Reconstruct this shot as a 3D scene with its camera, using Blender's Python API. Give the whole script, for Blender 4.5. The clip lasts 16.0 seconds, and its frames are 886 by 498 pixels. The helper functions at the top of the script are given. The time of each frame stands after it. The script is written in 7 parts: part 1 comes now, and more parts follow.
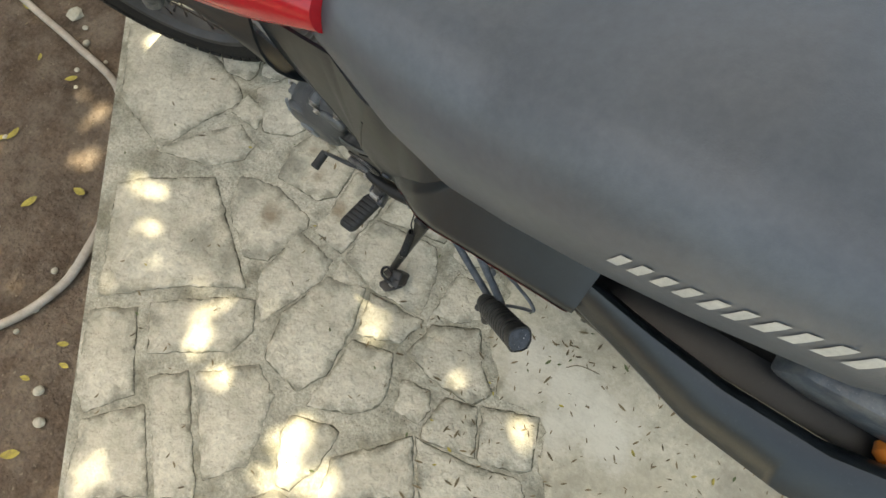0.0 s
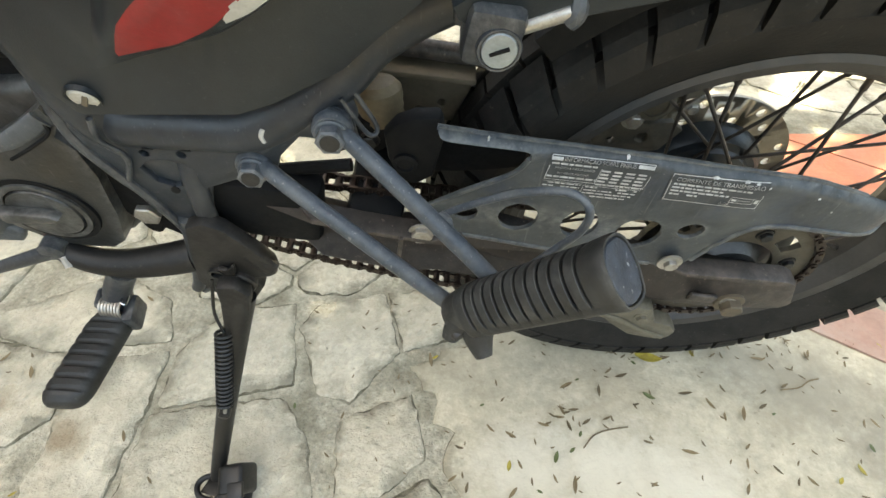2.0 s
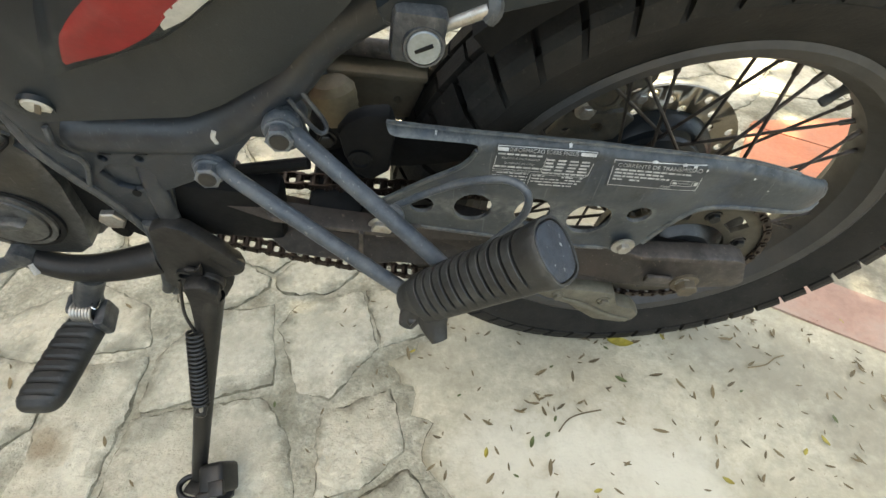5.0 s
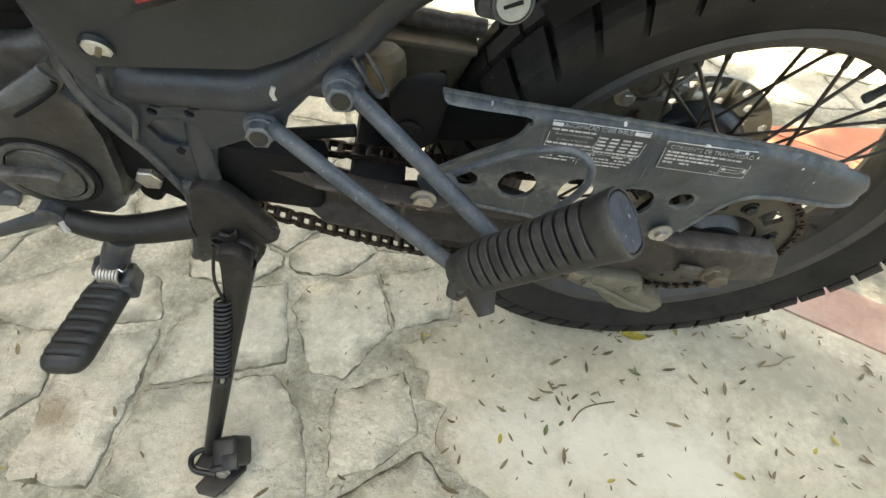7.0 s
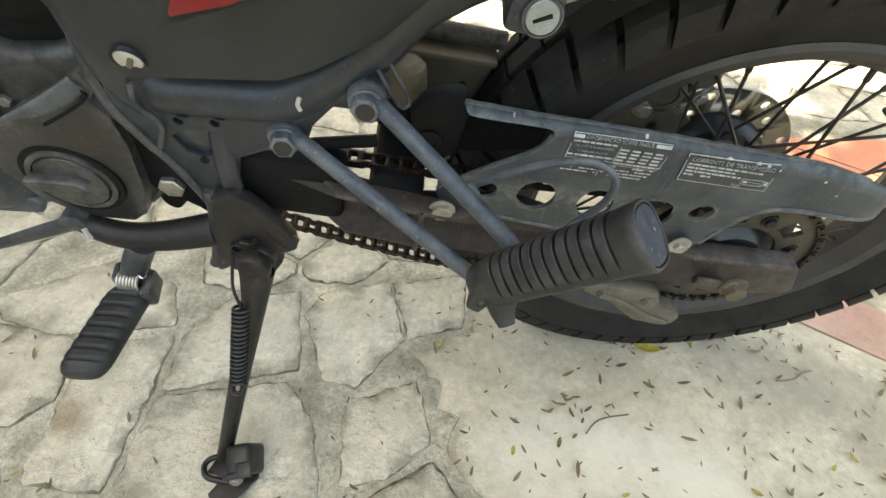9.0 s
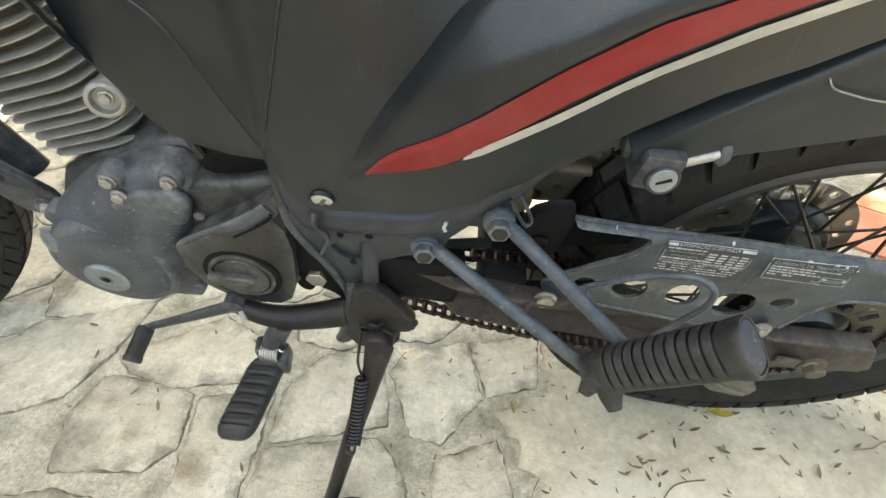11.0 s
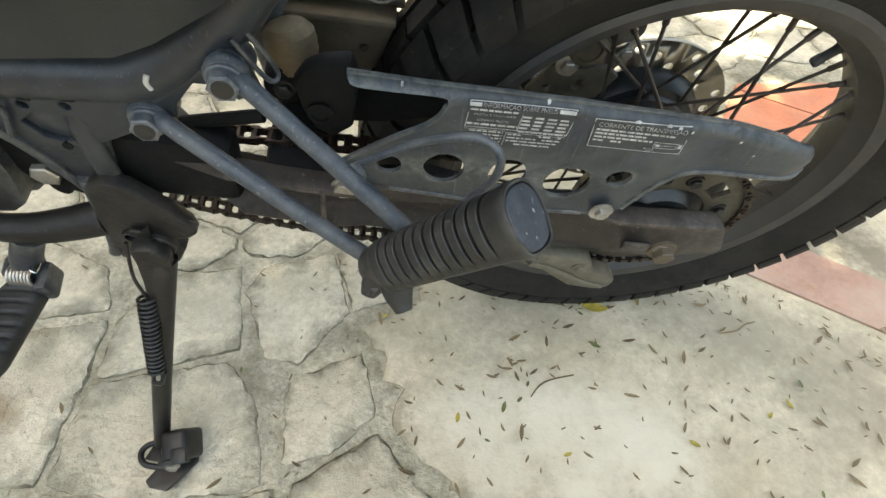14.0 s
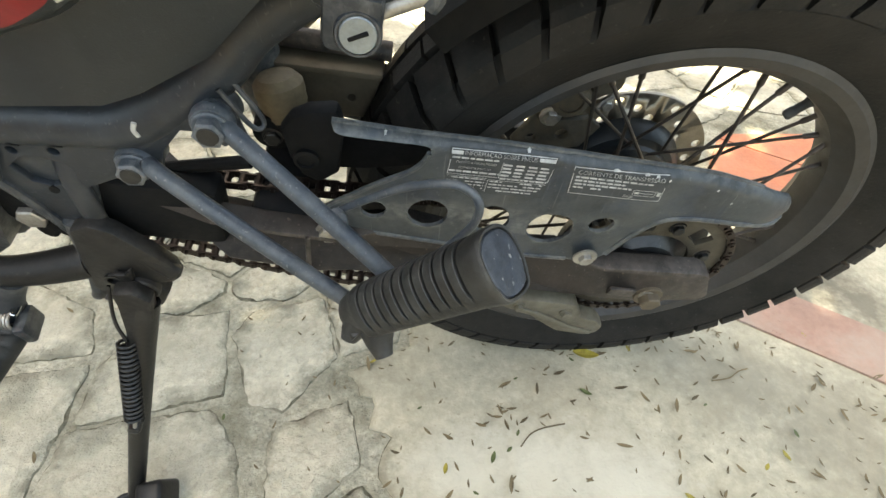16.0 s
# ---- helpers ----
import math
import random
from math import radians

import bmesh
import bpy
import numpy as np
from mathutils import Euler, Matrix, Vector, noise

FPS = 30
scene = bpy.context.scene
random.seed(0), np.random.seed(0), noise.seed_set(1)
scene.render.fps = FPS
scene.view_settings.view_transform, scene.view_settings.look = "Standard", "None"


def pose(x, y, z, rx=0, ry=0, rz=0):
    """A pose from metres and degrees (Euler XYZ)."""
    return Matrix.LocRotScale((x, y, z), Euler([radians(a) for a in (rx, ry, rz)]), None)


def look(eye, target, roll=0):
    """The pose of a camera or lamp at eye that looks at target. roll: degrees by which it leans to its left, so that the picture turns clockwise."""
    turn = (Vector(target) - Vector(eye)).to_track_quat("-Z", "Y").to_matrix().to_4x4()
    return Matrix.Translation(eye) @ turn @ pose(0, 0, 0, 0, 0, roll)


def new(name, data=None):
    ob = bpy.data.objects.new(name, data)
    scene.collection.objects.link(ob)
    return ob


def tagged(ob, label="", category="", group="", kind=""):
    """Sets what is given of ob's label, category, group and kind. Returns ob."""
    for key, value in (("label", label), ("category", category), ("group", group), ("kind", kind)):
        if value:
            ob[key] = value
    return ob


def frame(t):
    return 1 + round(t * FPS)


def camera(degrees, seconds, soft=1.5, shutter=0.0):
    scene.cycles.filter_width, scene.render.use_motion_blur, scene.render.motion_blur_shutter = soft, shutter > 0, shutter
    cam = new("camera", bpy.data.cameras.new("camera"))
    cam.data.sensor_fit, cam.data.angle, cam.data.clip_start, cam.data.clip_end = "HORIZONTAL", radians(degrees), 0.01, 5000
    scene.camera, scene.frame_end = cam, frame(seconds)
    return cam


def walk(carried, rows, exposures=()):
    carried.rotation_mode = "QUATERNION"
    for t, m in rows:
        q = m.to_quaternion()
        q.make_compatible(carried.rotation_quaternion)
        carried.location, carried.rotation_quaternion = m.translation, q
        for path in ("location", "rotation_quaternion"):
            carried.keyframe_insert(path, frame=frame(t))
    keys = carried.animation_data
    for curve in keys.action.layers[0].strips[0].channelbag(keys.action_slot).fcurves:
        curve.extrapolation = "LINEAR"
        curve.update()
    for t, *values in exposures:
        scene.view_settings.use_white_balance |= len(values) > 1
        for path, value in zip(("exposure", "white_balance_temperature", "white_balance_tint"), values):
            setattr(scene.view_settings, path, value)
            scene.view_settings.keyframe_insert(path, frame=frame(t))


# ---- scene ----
cam = camera(83.5, 16.0)
PATH = [
    (0, (-0.19, -0.271, 1.226), (-0.67, 0.206, -0.655), -8.5),
    (0.2, (-0.283, -0.304, 1.138), (-0.583, 0.343, -0.731), -1.2),
    (0.4, (-0.347, -0.328, 1.022), (-0.503, 0.485, -0.798), 5.8),
    (0.5, (-0.354, -0.326, 0.947), (-0.473, 0.573, -0.836), 7.2),
    (0.7, (-0.346, -0.335, 0.806), (-0.4, 0.849, -0.806), 9.3),
    (0.8, (-0.332, -0.347, 0.76), (-0.384, 0.934, -0.775), 8.9),
    (0.9, (-0.331, -0.353, 0.731), (-0.37, 0.94, -0.795), 8.2),
    (1, (-0.326, -0.363, 0.712), (-0.366, 0.94, -0.804), 7.5),
    (1.5, (-0.297, -0.342, 0.707), (-0.357, 0.969, -0.803), 3.0),
    (2, (-0.304, -0.31, 0.69), (-0.272, 1.072, -0.755), 3.5),
    (2.5, (-0.319, -0.321, 0.69), (-0.236, 1.071, -0.744), 4.5),
    (3, (-0.324, -0.335, 0.694), (-0.287, 1.023, -0.774), 3.4),
    (3.5, (-0.318, -0.338, 0.698), (-0.315, 1.017, -0.773), 2.4),
    (4, (-0.304, -0.333, 0.697), (-0.298, 1.031, -0.766), 2.2),
    (4.2, (-0.293, -0.331, 0.703), (-0.283, 1.051, -0.742), 1.8),
    (6.3, (-0.272, -0.325, 0.682), (-0.106, 1.049, -0.762), 5.2),
    (6.5, (-0.289, -0.327, 0.681), (-0.143, 1.045, -0.768), 5.6),
    (7, (-0.319, -0.336, 0.679), (-0.215, 1.035, -0.774), 6.1),
    (7.5, (-0.337, -0.338, 0.682), (-0.248, 1.033, -0.772), 6.2),
    (8, (-0.325, -0.333, 0.681), (-0.24, 1.035, -0.776), 6.0),
    (8.2, (-0.32, -0.332, 0.678), (-0.238, 1.037, -0.777), 6.0),
    (10.3, (-0.348, -0.342, 0.683), (-0.285, 1.108, -0.693), 5.3),
    (10.5, (-0.347, -0.334, 0.677), (-0.283, 1.123, -0.692), 5.5),
    (10.8, (-0.375, -0.340, 0.744), (-0.369, 1.137, -0.604), 3.4),
    (11, (-0.4, -0.354, 0.761), (-0.49, 1.136, -0.57), 1.4),
    (11.2, (-0.413, -0.364, 0.750), (-0.552, 1.130, -0.573), 0.9),
    (11.5, (-0.41, -0.364, 0.721), (-0.532, 1.005, -0.732), 1.8),
    (11.8, (-0.373, -0.353, 0.713), (-0.459, 0.967, -0.787), 2.8),
    (12, (-0.342, -0.342, 0.707), (-0.371, 0.985, -0.79), 3.7),
    (12.2, (-0.315, -0.326, 0.698), (-0.269, 0.995, -0.803), 4.9),
    (12.5, (-0.275, -0.31, 0.682), (-0.142, 1.007, -0.817), 6.0),
    (13, (-0.24, -0.304, 0.68), (-0.09, 0.965, -0.858), 6.0),
    (13.5, (-0.243, -0.302, 0.678), (-0.088, 0.961, -0.865), 6.0),
    (14, (-0.266, -0.307, 0.68), (-0.113, 0.955, -0.864), 6.0),
    (14.5, (-0.314, -0.329, 0.687), (-0.169, 1.018, -0.785), 5.7),
    (15, (-0.328, -0.337, 0.69), (-0.184, 1.052, -0.742), 6.1),
    (15.5, (-0.282, -0.33, 0.687), (-0.129, 1.062, -0.741), 6.3),
    (16, (-0.256, -0.308, 0.682), (-0.09, 1.087, -0.743), 6.2),
]
EXPOSURE = [(0.0, 1.94, 8900, 3), (0.6, 2.09, 8900, 3), (1.0, 2.50, 8900, 3), (1.5, 2.50, 8900, 3), (2.0, 2.62, 8900, 3), (3.0, 2.49, 8900, 3), (10.0, 2.51, 8900, 3), (11.0, 2.71, 8900, 3), (12.0, 2.50, 8900, 3), (13.2, 2.39, 8900, 3), (14.2, 2.47, 8900, 3), (15.3, 2.58, 8900, 3), (16.0, 2.54, 8900, 3)]
walk(cam, [(t, look(eye, target, roll)) for t, eye, target, roll in PATH], EXPOSURE)

# ---- light ----
SUN_DIR = Vector((0.24, -0.06, -0.97)).normalized()          # the way the sunlight travels
world = bpy.data.worlds.new("sky")
scene.world = world
world.use_nodes = True
wn = world.node_tree
sky = wn.nodes.new("ShaderNodeTexSky")
sky.sky_type, sky.sun_disc = "NISHITA", False
sky.dust_density, sky.ozone_density = 3.0, 0.6
sky.sun_elevation = math.asin(-SUN_DIR.z)
sky.sun_rotation = math.atan2(-SUN_DIR.x, -SUN_DIR.y)
wn.links.new(sky.outputs["Color"], wn.nodes["Background"].inputs["Color"])
wn.nodes["Background"].inputs["Strength"].default_value = 0.15
sun_data = bpy.data.lights.new("sun", "SUN")
sun_data.energy, sun_data.angle, sun_data.color = 4.0, radians(0.53), (1.0, 0.98, 0.95)
sun = new("sun", sun_data)
sun.matrix_world = look((0, 0, 6), Vector((0, 0, 6)) + SUN_DIR)


# ---- materials ----
def material(name, base, rough=0.6, metal=0.0, var=0.25, scale=30.0, bump=0.1, bump_scale=200.0, dust=None, dust_amount=0.0,
             dust_scale=12.0, spec=0.5, per_object=0.0, bump_dist=0.001, grain=0.12, specks=0.0, speck_scale=420.0, speck_colour=(0.3, 0.29, 0.27), blots=None, blot_scale=3.0, rock=0.0, scratch=0.0, scratch_colour=(0.22, 0.225, 0.22), worn=0.0, worn_colour=(0.2, 0.2, 0.19), rim_dirt=None, spots=()):
    """A worn surface: base colour with grain at two scales, dust in uneven patches, specks, stains and fine relief."""
    m = bpy.data.materials.new(name)
    m.use_nodes = True
    nt, n = m.node_tree, m.node_tree.nodes
    b = n["Principled BSDF"]
    co = n.new("ShaderNodeTexCoord")

    def noise_at(sc, detail=10, roughness=0.65, shift=0.0):
        x = n.new("ShaderNodeTexNoise")
        x.inputs["Scale"].default_value, x.inputs["Detail"].default_value, x.inputs["Roughness"].default_value = sc, detail, roughness
        if shift:
            mp = n.new("ShaderNodeMapping")
            mp.inputs["Location"].default_value = (shift, shift * 0.7, -shift)
            nt.links.new(co.outputs["Object"], mp.inputs["Vector"])
            nt.links.new(mp.outputs["Vector"], x.inputs["Vector"])
        else:
            nt.links.new(co.outputs["Object"], x.inputs["Vector"])
        return x.outputs["Fac"]

    def ranged(v, f0, f1, t0, t1):
        r = n.new("ShaderNodeMapRange")
        for key, val in (("From Min", f0), ("From Max", f1), ("To Min", t0), ("To Max", t1)):
            r.inputs[key].default_value = val
        nt.links.new(v, r.inputs["Value"])
        return r.outputs["Result"]

    def mixed(fac, a, b_, kind="MIX"):
        x = n.new("ShaderNodeMix")
        x.data_type, x.blend_type = "RGBA", kind
        for key, val in (("Factor", fac), ("A", a), ("B", b_)):
            if isinstance(val, tuple):
                x.inputs[key].default_value = (*val, 1)
            elif isinstance(val, float):
                x.inputs[key].default_value = val
            else:
                nt.links.new(val, x.inputs[key])
        return x.outputs["Result"]
    colour = mixed(1.0, base, ranged(noise_at(scale), 0.3, 0.7, 1 - var, 1 + var), "MULTIPLY")
    fine = noise_at(bump_scale, 6, 0.6)
    if grain:
        colour = mixed(1.0, colour, ranged(noise_at(scale * 9, 6, 0.7, 3.3), 0.3, 0.7, 1 - grain, 1 + grain), "MULTIPLY")
    if per_object:
        info = n.new("ShaderNodeObjectInfo")
        colour = mixed(1.0, colour, ranged(info.outputs["Random"], 0, 1, 1 - per_object, 1 + per_object), "MULTIPLY")
    if blots:
        colour = mixed(ranged(noise_at(blot_scale, 10, 0.7, 7.7), 0.52, 0.72, 0.0, 0.75), colour, blots)
    if dust:
        patch = ranged(noise_at(dust_scale, 12, 0.72, 1.7), 0.42, 0.66, 0.0, dust_amount)
        colour = mixed(patch, colour, dust)
        nt.links.new(ranged(patch, 0, 1, rough, min(1, rough + 0.4)), b.inputs["Roughness"])
    else:
        nt.links.new(ranged(noise_at(scale * 4, 8, 0.7, 5.1), 0.3, 0.7, rough * 0.85, min(1, rough * 1.15)), b.inputs["Roughness"])
    if specks:
        colour = mixed(ranged(noise_at(speck_scale, 3, 0.5, 9.1), 0.66, 0.74, 0.0, specks), colour, speck_colour)
    if scratch:
        # thin streaks in two directions
        for turn_, at in (((0.3, 0.5, 0.2), 4.4), ((1.2, -0.4, 1.0), 8.8)):
            mp = n.new("ShaderNodeMapping")
            mp.inputs["Rotation"].default_value, mp.inputs["Scale"].default_value, mp.inputs["Location"].default_value = turn_, (420, 420, 16), (at, at, at)
            nt.links.new(co.outputs["Object"], mp.inputs["Vector"])
            x = n.new("ShaderNodeTexNoise")
            x.inputs["Scale"].default_value, x.inputs["Detail"].default_value = 1.0, 2
            nt.links.new(mp.outputs["Vector"], x.inputs["Vector"])
            colour = mixed(ranged(x.outputs["Fac"], 0.69, 0.76, 0.0, scratch), colour, scratch_colour)
    if worn:
        geo = n.new("ShaderNodeNewGeometry")
        edge = n.new("ShaderNodeMath")
        edge.operation = "MULTIPLY"
        nt.links.new(ranged(geo.outputs["Pointiness"], 0.515, 0.58, 0.0, worn), edge.inputs[0])
        nt.links.new(ranged(noise_at(70, 6, 0.7, 6.1), 0.40, 0.62, 0.0, 1.0), edge.inputs[1])
        colour = mixed(edge.outputs[0], colour, worn_colour)
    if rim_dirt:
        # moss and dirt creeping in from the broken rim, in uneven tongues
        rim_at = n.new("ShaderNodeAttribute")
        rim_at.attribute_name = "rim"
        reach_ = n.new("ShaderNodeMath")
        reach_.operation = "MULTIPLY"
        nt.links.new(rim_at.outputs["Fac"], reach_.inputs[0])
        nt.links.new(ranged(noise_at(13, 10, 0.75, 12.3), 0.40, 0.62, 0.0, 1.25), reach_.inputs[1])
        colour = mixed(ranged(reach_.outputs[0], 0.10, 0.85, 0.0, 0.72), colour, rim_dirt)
    if spots:
        where = n.new("ShaderNodeNewGeometry")
        for (sx, sy), size_, tone, amount in spots:
            dist = n.new("ShaderNodeVectorMath")
            dist.operation = "DISTANCE"
            dist.inputs[1].default_value = (sx, sy, 0)
            nt.links.new(where.outputs["Position"], dist.inputs[0])
            ragged_ = n.new("ShaderNodeMath")
            ragged_.operation = "MULTIPLY_ADD"
            nt.links.new(noise_at(30, 8, 0.7, 2.9), ragged_.inputs[0])
            ragged_.inputs[1].default_value = -size_ * 1.6
            nt.links.new(dist.outputs["Value"], ragged_.inputs[2])
            colour = mixed(ranged(ragged_.outputs[0], -size_ * 0.55, size_ * 0.25, amount, 0.0), colour, tone)
    nt.links.new(colour, b.inputs["Base Color"])
    b.inputs["Metallic"].default_value = metal
    b.inputs["Specular IOR Level"].default_value = spec
    if bump:
        bn = n.new("ShaderNodeBump")
        bn.inputs["Strength"].default_value, bn.inputs["Distance"].default_value = bump, bump_dist
        nt.links.new(fine, bn.inputs["Height"])
        if rock:
            broad = n.new("ShaderNodeBump")
            broad.inputs["Strength"].default_value, broad.inputs["Distance"].default_value = rock, 0.020
            nt.links.new(noise_at(21, 6, 0.6, 2.2), broad.inputs["Height"])
            nt.links.new(broad.outputs["Normal"], bn.inputs["Normal"])
        nt.links.new(bn.outputs["Normal"], b.inputs["Normal"])
    return m


DUST = (0.17, 0.17, 0.16)
PLASTIC = material("grained_grey_plastic", (0.0098, 0.0142, 0.0175), 0.33, bump=0.4, bump_scale=900, bump_dist=0.0004, var=0.18, scale=14, dust=(0.044, 0.049, 0.048), dust_amount=0.14, dust_scale=9, specks=0.06, speck_scale=420, spec=0.5, blots=(0.018, 0.023, 0.026), blot_scale=16, scratch=0.04)
SEAT = material("grey_vinyl", (0.074, 0.082, 0.092), 0.38, bump=0.4, bump_scale=750, bump_dist=0.0006, var=0.1, scale=10, dust=DUST, dust_amount=0.05, specks=0)
FRAME = material("blue_black_frame_paint", (0.0125, 0.018, 0.025), 0.36, var=0.25, scale=25, bump=0.3, bump_scale=150, dust=(0.044, 0.049, 0.053), dust_amount=0.45, dust_scale=22, specks=0.15, speck_scale=240, worn=0.4, scratch=0.2, blots=(0.026, 0.022, 0.017), blot_scale=18)
STEEL_BLUE = material("faded_blue_grey_paint", (0.036, 0.048, 0.062), 0.40, var=0.3, scale=40, bump=0.35, bump_scale=220, dust=(0.125, 0.14, 0.15), dust_amount=0.5, dust_scale=30, specks=0.5, speck_scale=330, blots=(0.030, 0.036, 0.042), blot_scale=22, scratch=0.55, worn=0.6)
GUARD = material("scuffed_dark_blue_guard_paint", (0.0235, 0.0310, 0.0375), 0.38, var=0.45, scale=26, bump=0.35, bump_scale=160, dust=(0.118, 0.126, 0.120), dust_amount=0.42, dust_scale=20, specks=0.4, speck_scale=300, speck_colour=(0.16, 0.165, 0.165), blots=(0.018, 0.034, 0.066), blot_scale=17, scratch=0.45, scratch_colour=(0.13, 0.14, 0.14), worn=0.8, worn_colour=(0.15, 0.155, 0.15))
END_PLATE = material("chipped_blue_end_plate", (0.020, 0.028, 0.042), 0.45, var=0.5, scale=120, bump=0.6, bump_scale=260, dust=(0.085, 0.10, 0.12), dust_amount=0.6, dust_scale=90, specks=1.2, speck_scale=210, speck_colour=(0.34, 0.35, 0.35), blots=(0.012, 0.015, 0.020), blot_scale=120)
ENGINE = material("black_engine_paint", (0.036, 0.043, 0.049), 0.38, var=0.35, scale=22, bump=0.5, bump_scale=240, dust=(0.115, 0.125, 0.130), dust_amount=0.6, dust_scale=15, specks=0.6, speck_scale=220, speck_colour=(0.28, 0.26, 0.22), worn=0.6, blots=(0.030, 0.034, 0.038), blot_scale=14)
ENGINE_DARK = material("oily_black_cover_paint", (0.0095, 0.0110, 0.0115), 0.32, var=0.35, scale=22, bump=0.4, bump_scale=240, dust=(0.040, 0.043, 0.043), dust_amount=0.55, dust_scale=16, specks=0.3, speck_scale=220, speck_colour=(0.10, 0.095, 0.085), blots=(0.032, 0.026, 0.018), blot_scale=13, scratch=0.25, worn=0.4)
ARM = material("dusty_swingarm_paint", (0.020, 0.0175, 0.0158), 0.5, var=0.3, scale=30, bump=0.4, bump_scale=200, dust=(0.066, 0.051, 0.042), dust_amount=0.55, dust_scale=16, specks=0.6, speck_scale=260, speck_colour=(0.22, 0.17, 0.13), worn=0.5, worn_colour=(0.16, 0.13, 0.11), scratch=0.2)
RUBBER = material("black_rubber", (0.0095, 0.0108, 0.0110), 0.5, var=0.25, scale=40, bump=0.35, bump_scale=400, dust=(0.050, 0.052, 0.049), dust_amount=0.38, dust_scale=25, worn=0.35, worn_colour=(0.09, 0.09, 0.085), specks=0.3, speck_scale=260, speck_colour=(0.09, 0.09, 0.085))
TYRE = material("tyre_rubber", (0.0105, 0.0105, 0.0100), 0.6, var=0.3, scale=30, bump=0.6, bump_scale=260, dust=(0.058, 0.051, 0.043), dust_amount=0.42, dust_scale=14, specks=0.25, speck_scale=230, speck_colour=(0.12, 0.115, 0.1), spec=0.25)
STAND = material("dark_stand_paint", (0.0085, 0.0088, 0.0090), 0.45, var=0.3, scale=30, bump=0.4, bump_scale=200, dust=(0.020, 0.019, 0.017), dust_amount=0.28, dust_scale=22, specks=0.2, speck_scale=260, speck_colour=(0.1, 0.085, 0.07), worn=0.3, worn_colour=(0.1, 0.09, 0.08), blots=(0.013, 0.012, 0.010), blot_scale=20, spec=0.3)
GREASE = material("greasy_black_steel", (0.0095, 0.010, 0.0105), 0.36, metal=0.2, var=0.3, scale=60, bump=0.3, bump_scale=300, worn=0.15, worn_colour=(0.12, 0.115, 0.105), dust=(0.03, 0.028, 0.025), dust_amount=0.3, dust_scale=30)
CHAIN = material("oily_chain_steel", (0.045, 0.032, 0.026), 0.35, metal=0.7, var=0.4, scale=120, bump=0.2, bump_scale=500)
DULL = material("dull_zinc_steel", (0.42, 0.41, 0.38), 0.42, metal=0.85, var=0.2, scale=60, bump=0.15, bump_scale=400, dust=(0.24, 0.19, 0.14), dust_amount=0.5, dust_scale=60)
RIM = material("oxidised_aluminium_rim", (0.050, 0.048, 0.045), 0.5, metal=0.2, var=0.25, scale=30, bump=0.25, bump_scale=300, dust=(0.080, 0.069, 0.057), dust_amount=0.5, dust_scale=20, scratch=0.2, scratch_colour=(0.10, 0.095, 0.085))
SPROCKET = material("brown_worn_sprocket_steel", (0.075, 0.065, 0.048), 0.45, metal=0.3, var=0.3, scale=30, bump=0.3, bump_scale=300, dust=(0.055, 0.046, 0.034), dust_amount=0.6, dust_scale=24)
GUIDE = material("dirty_beige_guide_plastic", (0.105, 0.096, 0.070), 0.6, var=0.25, scale=40, bump=0.4, bump_scale=250, dust=(0.075, 0.064, 0.046), dust_amount=0.7, dust_scale=30, worn=0.5, worn_colour=(0.17, 0.16, 0.125))
SCREW = material("rust_stained_white_screw", (0.50, 0.49, 0.44), 0.45, var=0.2, scale=60, bump=0.3, bump_scale=300, blots=(0.23, 0.14, 0.06), blot_scale=110, dust=(0.36, 0.33, 0.27), dust_amount=0.6, dust_scale=80)
CALIPER = material("dusty_brown_caliper_casting", (0.060, 0.054, 0.043), 0.55, metal=0.2, var=0.3, scale=40, bump=0.5, bump_scale=220, dust=(0.15, 0.125, 0.085), dust_amount=0.65, dust_scale=28, worn=0.4, worn_colour=(0.2, 0.18, 0.14))
SPOKE = material("dark_spoke_steel", (0.075, 0.065, 0.058), 0.45, metal=0.7, var=0.3, scale=100, bump=0.1, bump_scale=500)
DISC = material("brake_disc_steel", (0.35, 0.31, 0.25), 0.35, metal=0.8, var=0.2, scale=40, bump=0.1, bump_scale=300, dust=(0.3, 0.24, 0.17), dust_amount=0.4)
CAST = material("dusty_cast_aluminium", (0.33, 0.325, 0.30), 0.5, metal=0.5, var=0.2, scale=30, bump=0.25, bump_scale=250, dust=(0.28, 0.255, 0.20), dust_amount=0.6, dust_scale=18)
RUSTY = material("brown_dirty_metal", (0.10, 0.08, 0.055), 0.55, metal=0.3, var=0.3, scale=25, bump=0.25, bump_scale=200, dust=(0.2, 0.165, 0.12), dust_amount=0.5, dust_scale=22)
CHROME = material("worn_chrome", (0.6, 0.6, 0.6), 0.22, metal=1.0, var=0.1, scale=50, bump=0.05)
SILVER = material("silver_lock_face", (0.22, 0.255, 0.275), 0.38, metal=0.6, var=0.2, scale=60, bump=0.15, dust=(0.2, 0.19, 0.17), dust_amount=0.4, dust_scale=90)
RED = material("red_decal", (0.235, 0.010, 0.012), 0.33, var=0.15, scale=20, bump=0.05, dust=(0.36, 0.14, 0.13), dust_amount=0.30, dust_scale=16, scratch=0.15, scratch_colour=(0.3, 0.12, 0.11))
TANK_RED = material("red_tank_paint", (0.4, 0.012, 0.02), 0.2, var=0.06, scale=12, bump=0.02)
WHITE = material("cream_white_decal", (0.44, 0.435, 0.40), 0.4, var=0.15, scale=30, bump=0.05, dust=DUST, dust_amount=0.3)
